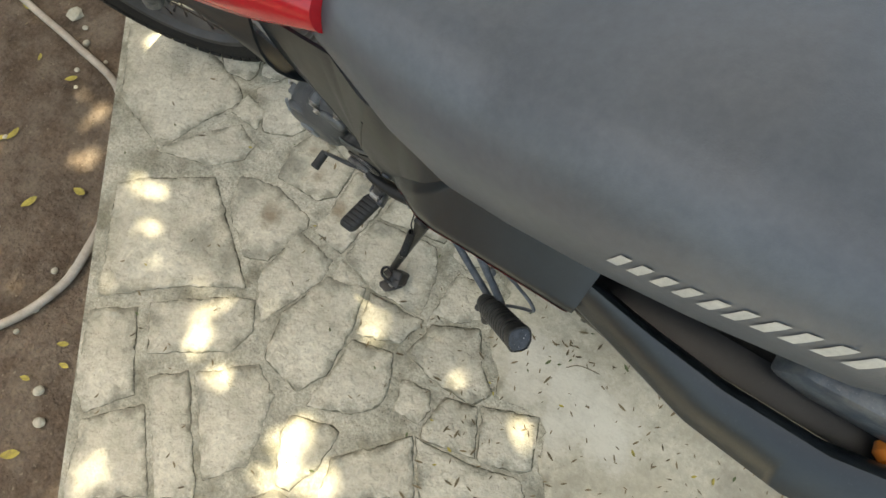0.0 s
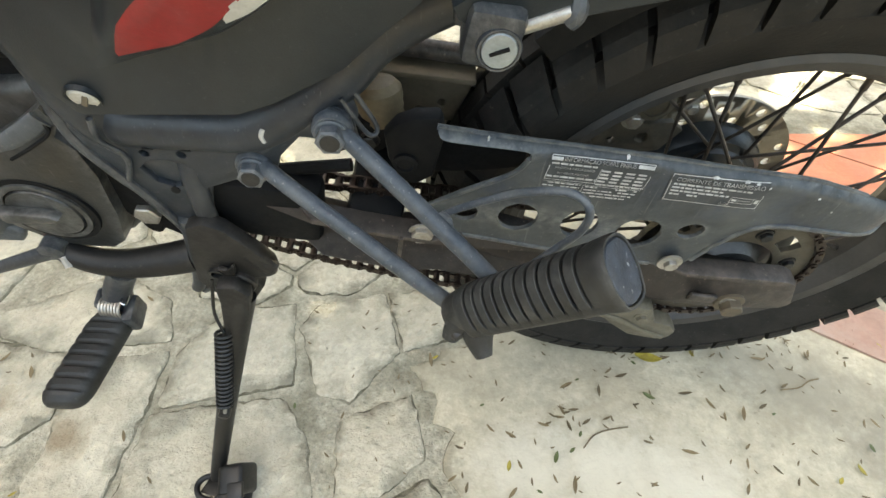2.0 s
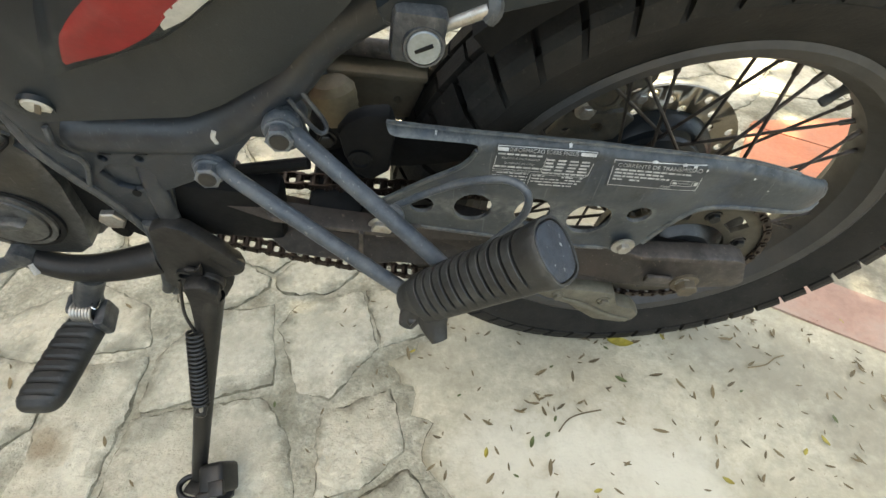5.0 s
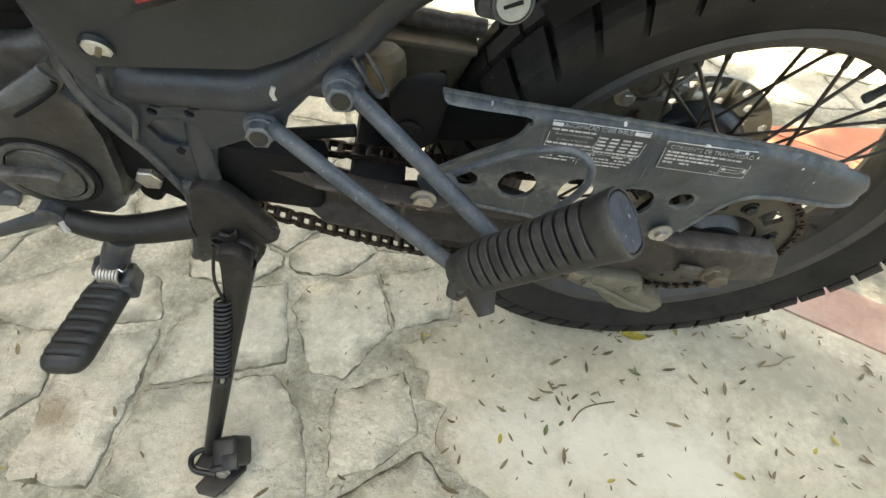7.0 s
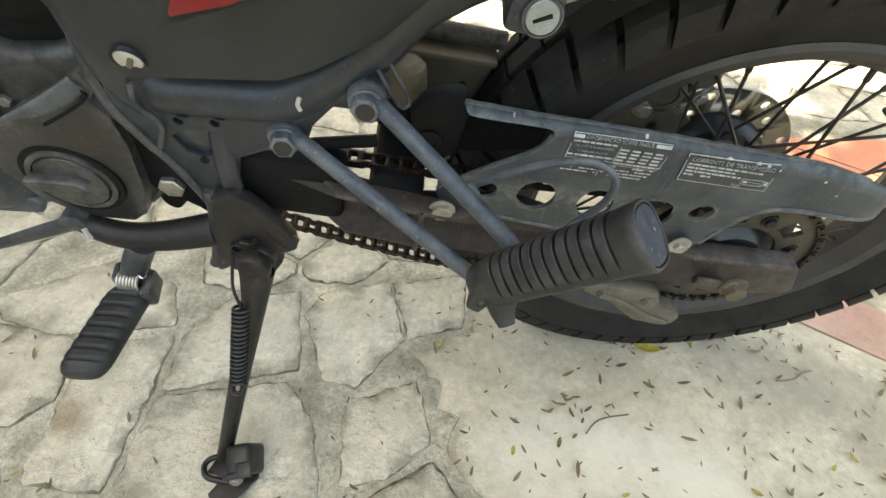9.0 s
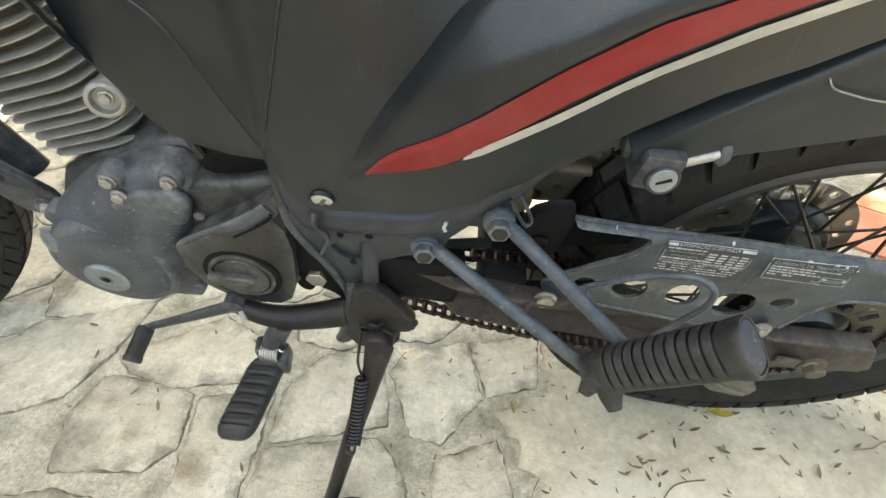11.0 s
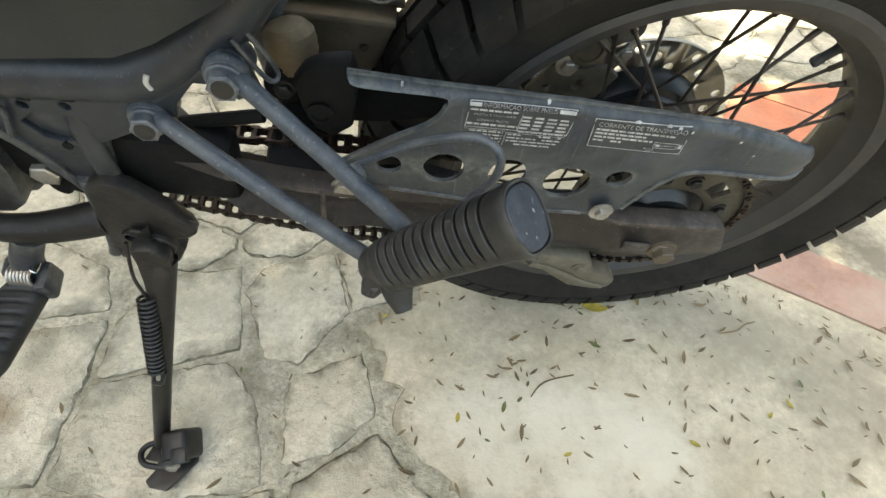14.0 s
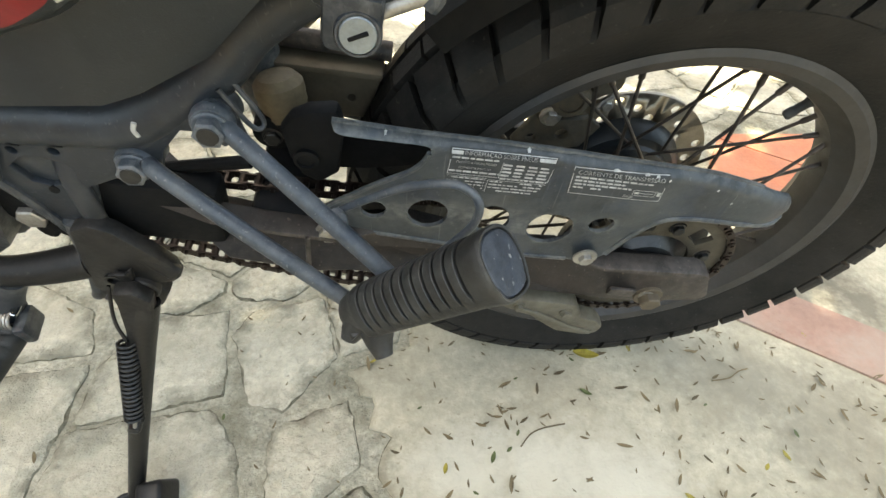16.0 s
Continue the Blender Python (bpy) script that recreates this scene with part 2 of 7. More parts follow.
PRINT = material("pale_label_print", (0.50, 0.51, 0.50), 0.6, var=0.3, scale=90, bump=0, dust=(0.08, 0.085, 0.09), dust_amount=0.5, dust_scale=110)
LABEL = material("dark_label_film", (0.0225, 0.0290, 0.0350), 0.42, var=0.25, scale=60, bump=0.05, dust=(0.085, 0.09, 0.09), dust_amount=0.5, dust_scale=40, scratch=0.4)
AMBER = material("amber_lens", (0.75, 0.24, 0.05), 0.15, var=0.05, scale=10, bump=0)
TAN = material("tan_rubber_boot", (0.17, 0.13, 0.075), 0.6, var=0.3, scale=30, bump=0.3, dust=(0.08, 0.065, 0.05), dust_amount=0.5, dust_scale=30)
# black plastic, and the colour put where holes and gaps are only shaded
BLACK = material("black_plastic_and_gap_shade", (0.0045, 0.005, 0.0055), 0.7, var=0.2, scale=20, bump=0.2, bump_scale=400, spec=0.2)
DAMP = [((-0.966, 0.279), 0.035), ((-0.922, 0.24), 0.03), ((-1.002, 0.122), 0.04), ((-0.913, 0.112), 0.035), ((-0.737, 0.09), 0.03), ((-0.757, 0.126), 0.028), ((-0.786, 0.047), 0.03), ((-0.537, 0.254), 0.025), ((-1.035, -0.045), 0.07), ((-0.985, -0.015), 0.05), ((-1.06, -0.13), 0.06), ((-0.90, -0.27), 0.05), ((-0.945, -0.33), 0.06), ((-1.05, -0.33), 0.07), ((-0.66, -0.005), 0.03), ((-0.745, -0.15), 0.035)]
SPOTS = [((-0.796, -0.039), 0.040, (0.235, 0.175, 0.105), 0.75), ((-0.945, -0.163), 0.045, (0.235, 0.180, 0.115), 0.8), ((-0.917, 0.006), 0.030, (0.25, 0.20, 0.13), 0.6), ((-0.985, 0.06), 0.022, (0.2, 0.15, 0.1), 0.6)] + [(c_, r_, (0.20, 0.195, 0.15), 0.62) for c_, r_ in DAMP]
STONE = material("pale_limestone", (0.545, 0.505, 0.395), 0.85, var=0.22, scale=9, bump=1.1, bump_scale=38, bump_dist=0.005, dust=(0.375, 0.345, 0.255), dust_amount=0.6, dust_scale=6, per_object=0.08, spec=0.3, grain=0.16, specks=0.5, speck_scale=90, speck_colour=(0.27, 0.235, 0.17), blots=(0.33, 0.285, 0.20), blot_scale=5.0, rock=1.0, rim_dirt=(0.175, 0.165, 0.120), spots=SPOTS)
PALE_TONE = (0.60, 0.565, 0.455)
PALE_SPOTS = [((-0.17, -0.06), 0.085, PALE_TONE, 0.85), ((-0.06, -0.055), 0.10, PALE_TONE, 0.85), ((0.05, -0.075), 0.10, PALE_TONE, 0.85), ((0.09, -0.11), 0.075, PALE_TONE, 0.8), ((-0.03, -0.16), 0.07, PALE_TONE, 0.8), ((-0.14, -0.13), 0.05, PALE_TONE, 0.7)]
# soil spots by the tile, then a greyer tone on cement beside the tyre
DIRT_GREY_SPOTS = [((x_, y_), r_, (0.150, 0.133, 0.100), k_) for x_, y_, r_, k_ in ((0.50, 0.30, 0.10, 0.85), (0.62, 0.24, 0.09, 0.8), (0.42, 0.31, 0.08, 0.7), (0.58, 0.34, 0.09, 0.75))] + [((x_, y_), r_, (0.265, 0.240, 0.180), k_) for x_, y_, r_, k_ in ((0.30, 0.08, 0.12, 0.7), (0.42, 0.03, 0.12, 0.7), (0.20, 0.13, 0.08, 0.6), (0.36, -0.05, 0.10, 0.5), (0.50, -0.06, 0.12, 0.6))]
CEMENT = material("smooth_cement", (0.490, 0.450, 0.340), 0.85, var=0.24, scale=7, bump=0.5, bump_scale=120, bump_dist=0.002, dust=(0.355, 0.315, 0.225), dust_amount=0.65, dust_scale=7, spec=0.3, grain=0.2, specks=0.6, speck_scale=120, speck_colour=(0.24, 0.205, 0.145), blots=(0.33, 0.285, 0.195), blot_scale=8.0, rock=0.28, rim_dirt=(0.21, 0.19, 0.135), spots=PALE_SPOTS + DIRT_GREY_SPOTS)
JOINT = material("mossy_joint_mortar", (0.47, 0.44, 0.345), 0.95, var=0.25, scale=16, bump=1.0, bump_scale=80, bump_dist=0.008, dust=(0.165, 0.155, 0.105), dust_amount=0.8, dust_scale=9, spec=0.2, grain=0.3, rock=0.8)
MOSS = material("dark_joint_moss", (0.11, 0.10, 0.07), 0.95, var=0.5, scale=30, bump=0.9, bump_scale=120, bump_dist=0.005, dust=(0.38, 0.36, 0.275), dust_amount=0.95, dust_scale=17, spec=0.2, grain=0.4)
SOIL = material("bare_brown_soil", (0.125, 0.09, 0.062), 0.95, var=0.45, scale=7, bump=1.0, bump_scale=60, bump_dist=0.02, dust=(0.25, 0.2, 0.15), dust_amount=0.7, dust_scale=9, spec=0.2, grain=0.3, specks=0.8, speck_scale=60, speck_colour=(0.3, 0.25, 0.18), rock=1.0)
TERRA = material("terracotta_tile", (0.58, 0.20, 0.105), 0.75, var=0.15, scale=12, bump=0.4, bump_scale=140, dust=(0.54, 0.28, 0.18), dust_amount=0.6, dust_scale=7, specks=0.5, blots=(0.42, 0.19, 0.12), blot_scale=8)
TERRA_PALE = material("worn_pink_border_tile", (0.36, 0.215, 0.160), 0.72, var=0.15, scale=10, bump=0.4, bump_scale=140, dust=(0.41, 0.335, 0.275), dust_amount=0.85, dust_scale=7, specks=0.4, blots=(0.36, 0.20, 0.15), blot_scale=9)
HOSE = material("pale_hose", (0.42, 0.37, 0.3), 0.6, var=0.15, scale=40, bump=0.1, dust=(0.2, 0.15, 0.1), dust_amount=0.5)
LEAF_DRY = material("dry_brown_leaf", (0.16, 0.12, 0.065), 0.8, var=0.3, scale=80, bump=0.3, bump_scale=300, per_object=0.4)
LEAF_GREEN = material("green_leaf", (0.105, 0.125, 0.045), 0.6, var=0.3, scale=80, bump=0.3, bump_scale=300, per_object=0.2)
LEAF_YELLOW = material("yellow_leaf", (0.36, 0.29, 0.05), 0.6, blots=(0.16, 0.10, 0.03), blot_scale=60, var=0.35, scale=60, bump=0.3, bump_scale=200, per_object=0.2)
CROWN = material("tree_leaves", (0.06, 0.1, 0.03), 0.7, var=0.3, scale=3, bump=0)
PLASTER = material("dark_wall_plaster", (0.09, 0.095, 0.095), 0.9, var=0.2, scale=2, bump=0.4, bump_scale=30, bump_dist=0.004)
BARK = material("grey_bark", (0.14, 0.11, 0.085), 0.9, var=0.3, scale=9, bump=0.8, bump_scale=30, bump_dist=0.01)

# ---- mesh helpers ----
U0 = 0.3222          # wheel centre above the motorcycle's base, along its own upright
LEAN = radians(10)   # it leans on its side stand
HUB = Vector((0.0, 0.128, 0.3146))


def finish(bm, name, mat, smooth=True, angle=35):
    bmesh.ops.remove_doubles(bm, verts=bm.verts, dist=1e-6)
    bmesh.ops.recalc_face_normals(bm, faces=bm.faces)
    for f in bm.faces:
        f.smooth = smooth
    if smooth:
        lim = radians(angle)
        for e in bm.edges:
            if len(e.link_faces) == 2 and e.calc_face_angle(0) > lim:
                e.smooth = False
    me = bpy.data.meshes.new(name)
    bm.to_mesh(me)
    bm.free()
    me.materials.append(mat)
    return me


def part(name, bm, mat, parent, label="", smooth=True, angle=35):
    """One mesh under a thing; bm is in the thing's own axes."""
    ob = new(name, finish(bm, name, mat, smooth, angle))
    ob.parent = parent
    if label:
        ob["label"] = label
    return ob


def thing(name, bm, mat, label, category, group="", kind="", smooth=True, angle=35):
    return tagged(new(name, finish(bm, name, mat, smooth, angle)), label, category, group, kind)


def empty(name, m, label, category, group="", kind=""):
    ob = new(name)
    ob.matrix_world = m
    return tagged(ob, label, category, group, kind)


def bevelled(bm, width, segs=2, angle=30):
    if width:
        es = [e for e in bm.edges if len(e.link_faces) == 2 and e.calc_face_angle(0) > radians(angle)]
        bmesh.ops.bevel(bm, geom=es, offset=width, segments=segs, affect="EDGES", profile=0.5, clamp_overlap=True)
    return bm


def box(c, s, rot=(0, 0, 0), bev=0.0, segs=2, bm=None):
    own = bmesh.new()
    bmesh.ops.create_cube(own, size=1, matrix=pose(*c, *rot) @ Matrix.Diagonal((*s, 1)))
    bevelled(own, bev, segs)
    return joined(bm, own)


def joined(bm, own):
    if bm is None:
        return own
    tmp = bpy.data.meshes.new("tmp")
    own.to_mesh(tmp)
    own.free()
    bm.from_mesh(tmp)
    bpy.data.meshes.remove(tmp)
    return bm


def axis_frame(p, d):
    """A pose at p whose z runs along d."""
    return Matrix.Translation(p) @ Vector(d).to_track_quat("Z", "Y").to_matrix().to_4x4()


def lathe(profile, p, d, segs=32, bm=None, square=0.0, closed=True, sweep=None):
    """profile: (radius, height) pairs turned about the axis d through p. square: rounds the circle towards a square."""
    own = bmesh.new()
    m = axis_frame(p, d)
    rings = []
    for r, h in profile:
        ring = []
        for i in range(segs):
            t = 2 * math.pi * i / segs
            k = 1.0
            if square:
                k = (abs(math.cos(t)) ** square + abs(math.sin(t)) ** square) ** (-1 / square)
            ring.append(own.verts.new(m @ Vector((r * k * math.cos(t), r * k * math.sin(t), h))))
        rings.append(ring)
    for a, b in zip(rings, rings[1:]):
        for i in range(segs):
            own.faces.new((a[i], a[(i + 1) % segs], b[(i + 1) % segs], b[i]))
    if closed:
        for ring in (rings[0], rings[-1]):
            own.faces.new(ring)
    return joined(bm, own)


def spline(points, steps=6):
    """A smooth line through the points."""
    p = [Vector(q) for q in points]
    if len(p) < 3:
        return p
    ext = [2 * p[0] - p[1], *p, 2 * p[-1] - p[-2]]
    out = []
    for i in range(1, len(ext) - 2):
        a, b, c, d = ext[i - 1:i + 3]
        for k in range(steps):
            t = k / steps
            out.append(0.5 * (2 * b + (c - a) * t + (2 * a - 5 * b + 4 * c - d) * t * t + (3 * b - a - 3 * c + d) * t ** 3))
    return out + [p[-1]]


def tube(points, r, segs=14, steps=6, bm=None, flat=1.0, radii=None, up=(0, 1, 0)):
    """A round bar swept along a smooth line."""
    own = bmesh.new()
    line = spline(points, steps)
    rings, side = [], None
    for i, q in enumerate(line):
        d = (line[min(i + 1, len(line) - 1)] - line[max(i - 1, 0)]).normalized()
        s = d.cross(Vector(up) if side is None else side.cross(d)) if side is None else (side - d * side.dot(d))
        if s.length < 1e-6:
            s = d.orthogonal()
        side = s.normalized()
        b = d.cross(side)
        rr = r if radii is None else radii[0] + (radii[1] - radii[0]) * i / (len(line) - 1)
        rings.append([own.verts.new(q + rr * (math.cos(t) * side + flat * math.sin(t) * b)) for t in (2 * math.pi * k / segs for k in range(segs))])
    for a, b in zip(rings, rings[1:]):
        for i in range(segs):
            own.faces.new((a[i], a[(i + 1) % segs], b[(i + 1) % segs], b[i]))
    own.faces.new(rings[0])
    own.faces.new(rings[-1])
    return joined(bm, own)


def circle2(c, r, n=20, ry=None):
    return [(c[0] + r * math.cos(2 * math.pi * i / n), c[1] + (ry or r) * math.sin(2 * math.pi * i / n)) for i in range(n)]


def plate(outline, l0, l1, holes=(), bev=0.0, bm=None, warp=None):
    """A sheet cut to an outline in the (a, u) plane, with real holes, between the depths l0 and l1."""
    own = bmesh.new()
    edges = []
    for loop in (outline, *holes):
        vs = [own.verts.new((x, l0, z)) for x, z in loop]
        edges += [own.edges.new((vs[i], vs[(i + 1) % len(vs)])) for i in range(len(vs))]
    bmesh.ops.triangle_fill(own, edges=edges, use_beauty=True)
    bmesh.ops.dissolve_limit(own, angle_limit=0.01, verts=own.verts, edges=own.edges)
    made = bmesh.ops.extrude_face_region(own, geom=list(own.faces))
    for v in made["geom"]:
        if isinstance(v, bmesh.types.BMVert):
            v.co.y = l1
    bmesh.ops.recalc_face_normals(own, faces=own.faces)
    bevelled(own, bev, 2, 50)
    if warp:
        for v in own.verts:
            v.co = warp(v.co)
    return joined(bm, own)


def loft(sections, bm=None, caps=True, ring=True):
    """A skin over rows of points."""
    own = bmesh.new()
    rows = [[own.verts.new(p) for p in s] for s in sections]
    n = len(rows[0])
    for a, b in zip(rows, rows[1:]):
        for i in range(n if ring else n - 1):
            own.faces.new((a[i], a[(i + 1) % n], b[(i + 1) % n], b[i]))
    if caps and ring:
        own.faces.new(rows[0])
        own.faces.new(rows[-1])
    return joined(bm, own)


def curve_at(table, x):
    """Smoothed reading of a short table of (x, value...) rows."""
    if x <= table[0][0]:
        return table[0][1:]
    for p, q in zip(table, table[1:]):
        if x <= q[0]:
            k = (x - p[0]) / (q[0] - p[0])
            return tuple(a + (b - a) * k for a, b in zip(p[1:], q[1:]))
    return table[-1][1:]


def smooth_step(a, b, x):
    t = min(1, max(0, (x - a) / (b - a)))
    return t * t * (3 - 2 * t)


def bolt(name, p, d, r, h, mat, parent, label="", washer=1.25):
    """A flanged hexagon head standing on p along d."""
    bm = lathe([(r * washer, 0), (r * washer, h * 0.25), (r * 1.05, h * 0.32)], p, d, 24)
    lathe([(r, h * 0.25), (r, h * 0.9), (r * 0.86, h)], p, d, 6, bm)
    return part(name, bm, mat, parent, label, angle=25)


def coil(p0, p1, r, wire, turns, steps=12, segs=6):
    m = axis_frame(p0, Vector(p1) - Vector(p0))
    length = (Vector(p1) - Vector(p0)).length
    n = int(turns * steps)
    pts = [m @ Vector((r * math.cos(2 * math.pi * i / steps), r * math.sin(2 * math.pi * i / steps), length * i / n)) for i in range(n + 1)]
    return tube(pts, wire, segs, 1)


def lettering(name, body, size, m, mat, parent, depth=0.0002, shear=0.0):
    """Raised or printed words as a mesh."""
    cu = bpy.data.curves.new(name, "FONT")
    cu.body, cu.size, cu.extrude, cu.shear = body, size, depth, shear
    tmp = bpy.data.objects.new(name, cu)
    scene.collection.objects.link(tmp)
    bpy.context.view_layer.update()
    me = bpy.data.meshes.new_from_object(tmp.evaluated_get(bpy.context.evaluated_depsgraph_get()))
    bpy.data.objects.remove(tmp)
    me.materials.clear()
    me.materials.append(mat)
    ob = new(name, me)
    ob.parent, ob.matrix_basis = parent, m
    return ob

# ---- ground ----
ground = thing("ground", loft([[(-60, -60, -0.035), (60, -60, -0.035)], [(-60, 60, -0.035), (60, 60, -0.035)]], ring=False), SOIL,
               "bare brown soil reaching away round the paving", "ground", kind="structure")
# plain unseen walls close the yard, added to block low sky light
for name_, c_, s_ in (("wall_north", (0, 6.0, 1.9), (12, 0.2, 4.0)), ("wall_south", (0, -3.6, 0.55), (12, 0.2, 1.2)), ("wall_east", (5.0, 1.2, 0.55), (0.2, 9.4, 1.2)), ("wall_west", (-5.5, 1.2, 1.9), (0.2, 9.4, 4.0))):
    thing(name_, box(c_, s_, bev=0.02), PLASTER, "plain dark grey unseen wall, added to block low sky light", "wall", kind="structure")
EDGE_A, EDGE_B = Vector((-1.82, 0.05)), Vector((-0.857, -0.973))     # the paving's edge against the soil
EDGE_D = (EDGE_B - EDGE_A).normalized()
EDGE_N = Vector((-EDGE_D.y, EDGE_D.x))                               # into the paving
bm = bmesh.new()
rim_pts = [EDGE_A - EDGE_D * 2.4, EDGE_B + EDGE_D * 1.8, Vector((3.0, -2.2)), Vector((3.2, 3.2)), Vector((-2.6, 3.2))]
top = [bm.verts.new((p.x, p.y, -0.0045)) for p in rim_pts]
low = [bm.verts.new((p.x, p.y, -0.06)) for p in rim_pts]
bm.faces.new(top)
for i in range(5):
    bm.faces.new((top[i], low[i], low[(i + 1) % 5], top[(i + 1) % 5]))
pavement = thing("pavement", bm, JOINT, "crazy paving of pale limestone with mossy mortar joints", "pavement", kind="structure", smooth=False)


def inside(p, poly):
    hit = False
    for (x1, y1), (x2, y2) in zip(poly, poly[1:] + poly[:1]):
        if (y1 > p[1]) != (y2 > p[1]) and p[0] < (x2 - x1) * (p[1] - y1) / (y2 - y1) + x1:
            hit = not hit
    return hit


def shrunk(poly, d):
    """The outline drawn in by d on every side."""
    area = sum(a[0] * b[1] - b[0] * a[1] for a, b in zip(poly, poly[1:] + poly[:1]))
    if area < 0:
        poly = poly[::-1]
    n, out = len(poly), []
    for i in range(n):
        p, q, r = Vector(poly[i - 1]), Vector(poly[i]), Vector(poly[(i + 1) % n])
        e, f = (q - p).normalized(), (r - q).normalized()
        ne, nf = Vector((-e.y, e.x)), Vector((-f.y, f.x))
        k = max(0.35, 1 + ne.dot(nf))
        out.append(tuple(q + (ne + nf) * (d / k)))
    return out


def stone(outline, gap=0.005, high=0.0, step=0.009, mat=None, wobble=0.0042, crown=0.0012, mossy=True):
    """One flagstone with a broken edge and a slightly uneven face."""
    poly = shrunk([tuple(p) for p in outline], gap)
    line = []
    for p, q in zip(poly, poly[1:] + poly[:1]):
        p, q = Vector(p), Vector(q)
        n = max(2, int((q - p).length / step))
        for k in range(n):
            line.append(p.lerp(q, k / n))
    m = len(line)
    soft = [(line[i - 1] + 6 * line[i] + line[(i + 1) % m]) / 8 for i in range(m)]
    edge = []
    for p in soft:
        w = noise.noise_vector(Vector((p.x * 26, p.y * 26, 3.1))) * wobble + noise.noise_vector(Vector((p.x * 95, p.y * 95, 1.7))) * wobble * 0.5
        edge.append(p + Vector((w.x, w.y)))
    c = sum(edge, Vector((0, 0))) / m
    own = bmesh.new()

    def row(k, inset, z, rough, ragged=0.0):
        vs = []
        for p in edge:
            d = c - p
            inset_ = inset + ragged * noise.noise(Vector((p.x * 60, p.y * 60, 8.2)))
            q = p + d.normalized() * min(inset_, d.length * 0.6) + (c - p) * k
            vs.append(own.verts.new((q.x - c.x, q.y - c.y, z + rough * noise.noise(Vector((q.x * 17, q.y * 17, 0.5))))))
        return vs
    rows = [row(0, -0.002, -0.018, 0), row(0, 0.0, high - 0.0052, 0.001), row(0, 0.0030, high - 0.0026, crown, 0.0075), row(0, 0.0060, high - 0.0004, crown, 0.0075), row(0, 0.016, high, crown, 0.010), row(0, 0.032, high, crown, 0.012), row(0.33, 0.010, high, crown), row(0.68, 0.004, high, crown)]
    mid = own.verts.new((0, 0, high + crown * noise.noise(Vector((c.x * 17, c.y * 17, 0.5)))))
    for a, b in zip(rows, rows[1:]):
        for i in range(m):
            face = own.faces.new((a[i], a[(i + 1) % m], b[(i + 1) % m], b[i]))
            face.material_index = 1 if mossy and a in rows[:2] else 0
    for i in range(m):
        own.faces.new((rows[-1][i], rows[-1][(i + 1) % m], mid))
    ob = part("stone", own, mat or STONE, pavement, angle=50)
    ob.data.materials.append(MOSS)
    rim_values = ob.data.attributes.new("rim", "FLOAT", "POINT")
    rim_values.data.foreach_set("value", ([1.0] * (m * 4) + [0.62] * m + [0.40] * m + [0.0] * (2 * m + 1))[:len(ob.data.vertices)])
    ob.location = (c.x, c.y, 0)
    return ob


LAID = [
    [(-1.04, 0.03), (-1.02, 0.105), (-0.96, 0.105), (-0.85, 0.085), (-0.835, -0.01), (-0.87, -0.05), (-1.01, -0.06)],
    [(-0.835, 0.08), (-0.715, 0.10), (-0.71, -0.01), (-0.715, -0.13), (-0.815, -0.12), (-0.82, -0.04)],
    [(-1.10, -0.12), (-0.99, -0.085), (-0.85, -0.105), (-0.84, -0.13), (-0.86, -0.26), (-0.92, -0.29), (-1.06, -0.21)],
    [(-0.70, 0.0), (-0.52, 0.035), (-0.47, -0.035), (-0.445, -0.135), (-0.57, -0.155), (-0.70, -0.13)],
    [(-0.70, 0.10), (-0.65, 0.185), (-0.54, 0.205), (-0.51, 0.055), (-0.69, 0.012)],
    [(-0.52, 0.16), (-0.50, 0.205), (-0.39, 0.235), (-0.355, 0.12), (-0.42, 0.03), (-0.47, 0.045)],
    [(-0.38, 0.235), (-0.25, 0.265), (-0.26, 0.15), (-0.345, 0.125)],
    [(-0.43, 0.0), (-0.33, 0.045), (-0.305, -0.05), (-0.365, -0.10), (-0.42, -0.105)],
]
LAID += [
    [(-1.02, 0.15), (-0.86, 0.26), (-0.75, 0.20), (-0.72, 0.125), (-0.90, 0.095), (-0.98, 0.115)],
    [(-1.22, 0.23), (-1.21, 0.40), (-0.98, 0.33), (-1.07, 0.23)],
    [(-1.27, 0.12), (-1.22, 0.21), (-1.02, 0.28), (-1.035, 0.16), (-1.07, 0.06), (-1.15, 0.02)],
    [(-1.80, 0.06), (-1.63, 0.16), (-1.42, 0.12), (-1.32, 0.09), (-1.28, 0.06), (-1.33, -0.07), (-1.36, -0.20), (-1.60, -0.15)],
    [(-1.30, -0.09), (-1.22, 0.0), (-1.14, -0.03), (-1.13, -0.08), (-1.20, -0.15), (-1.37, -0.21)],
    [(-1.38, -0.35), (-1.33, -0.30), (-1.16, -0.17), (-0.96, -0.29), (-0.86, -0.35), (-0.99, -0.44), (-1.16, -0.60)],
    [(-1.03, -0.53), (-0.88, -0.40), (-0.81, -0.36), (-0.76, -0.42), (-0.77, -0.49), (-0.94, -0.62)],
]
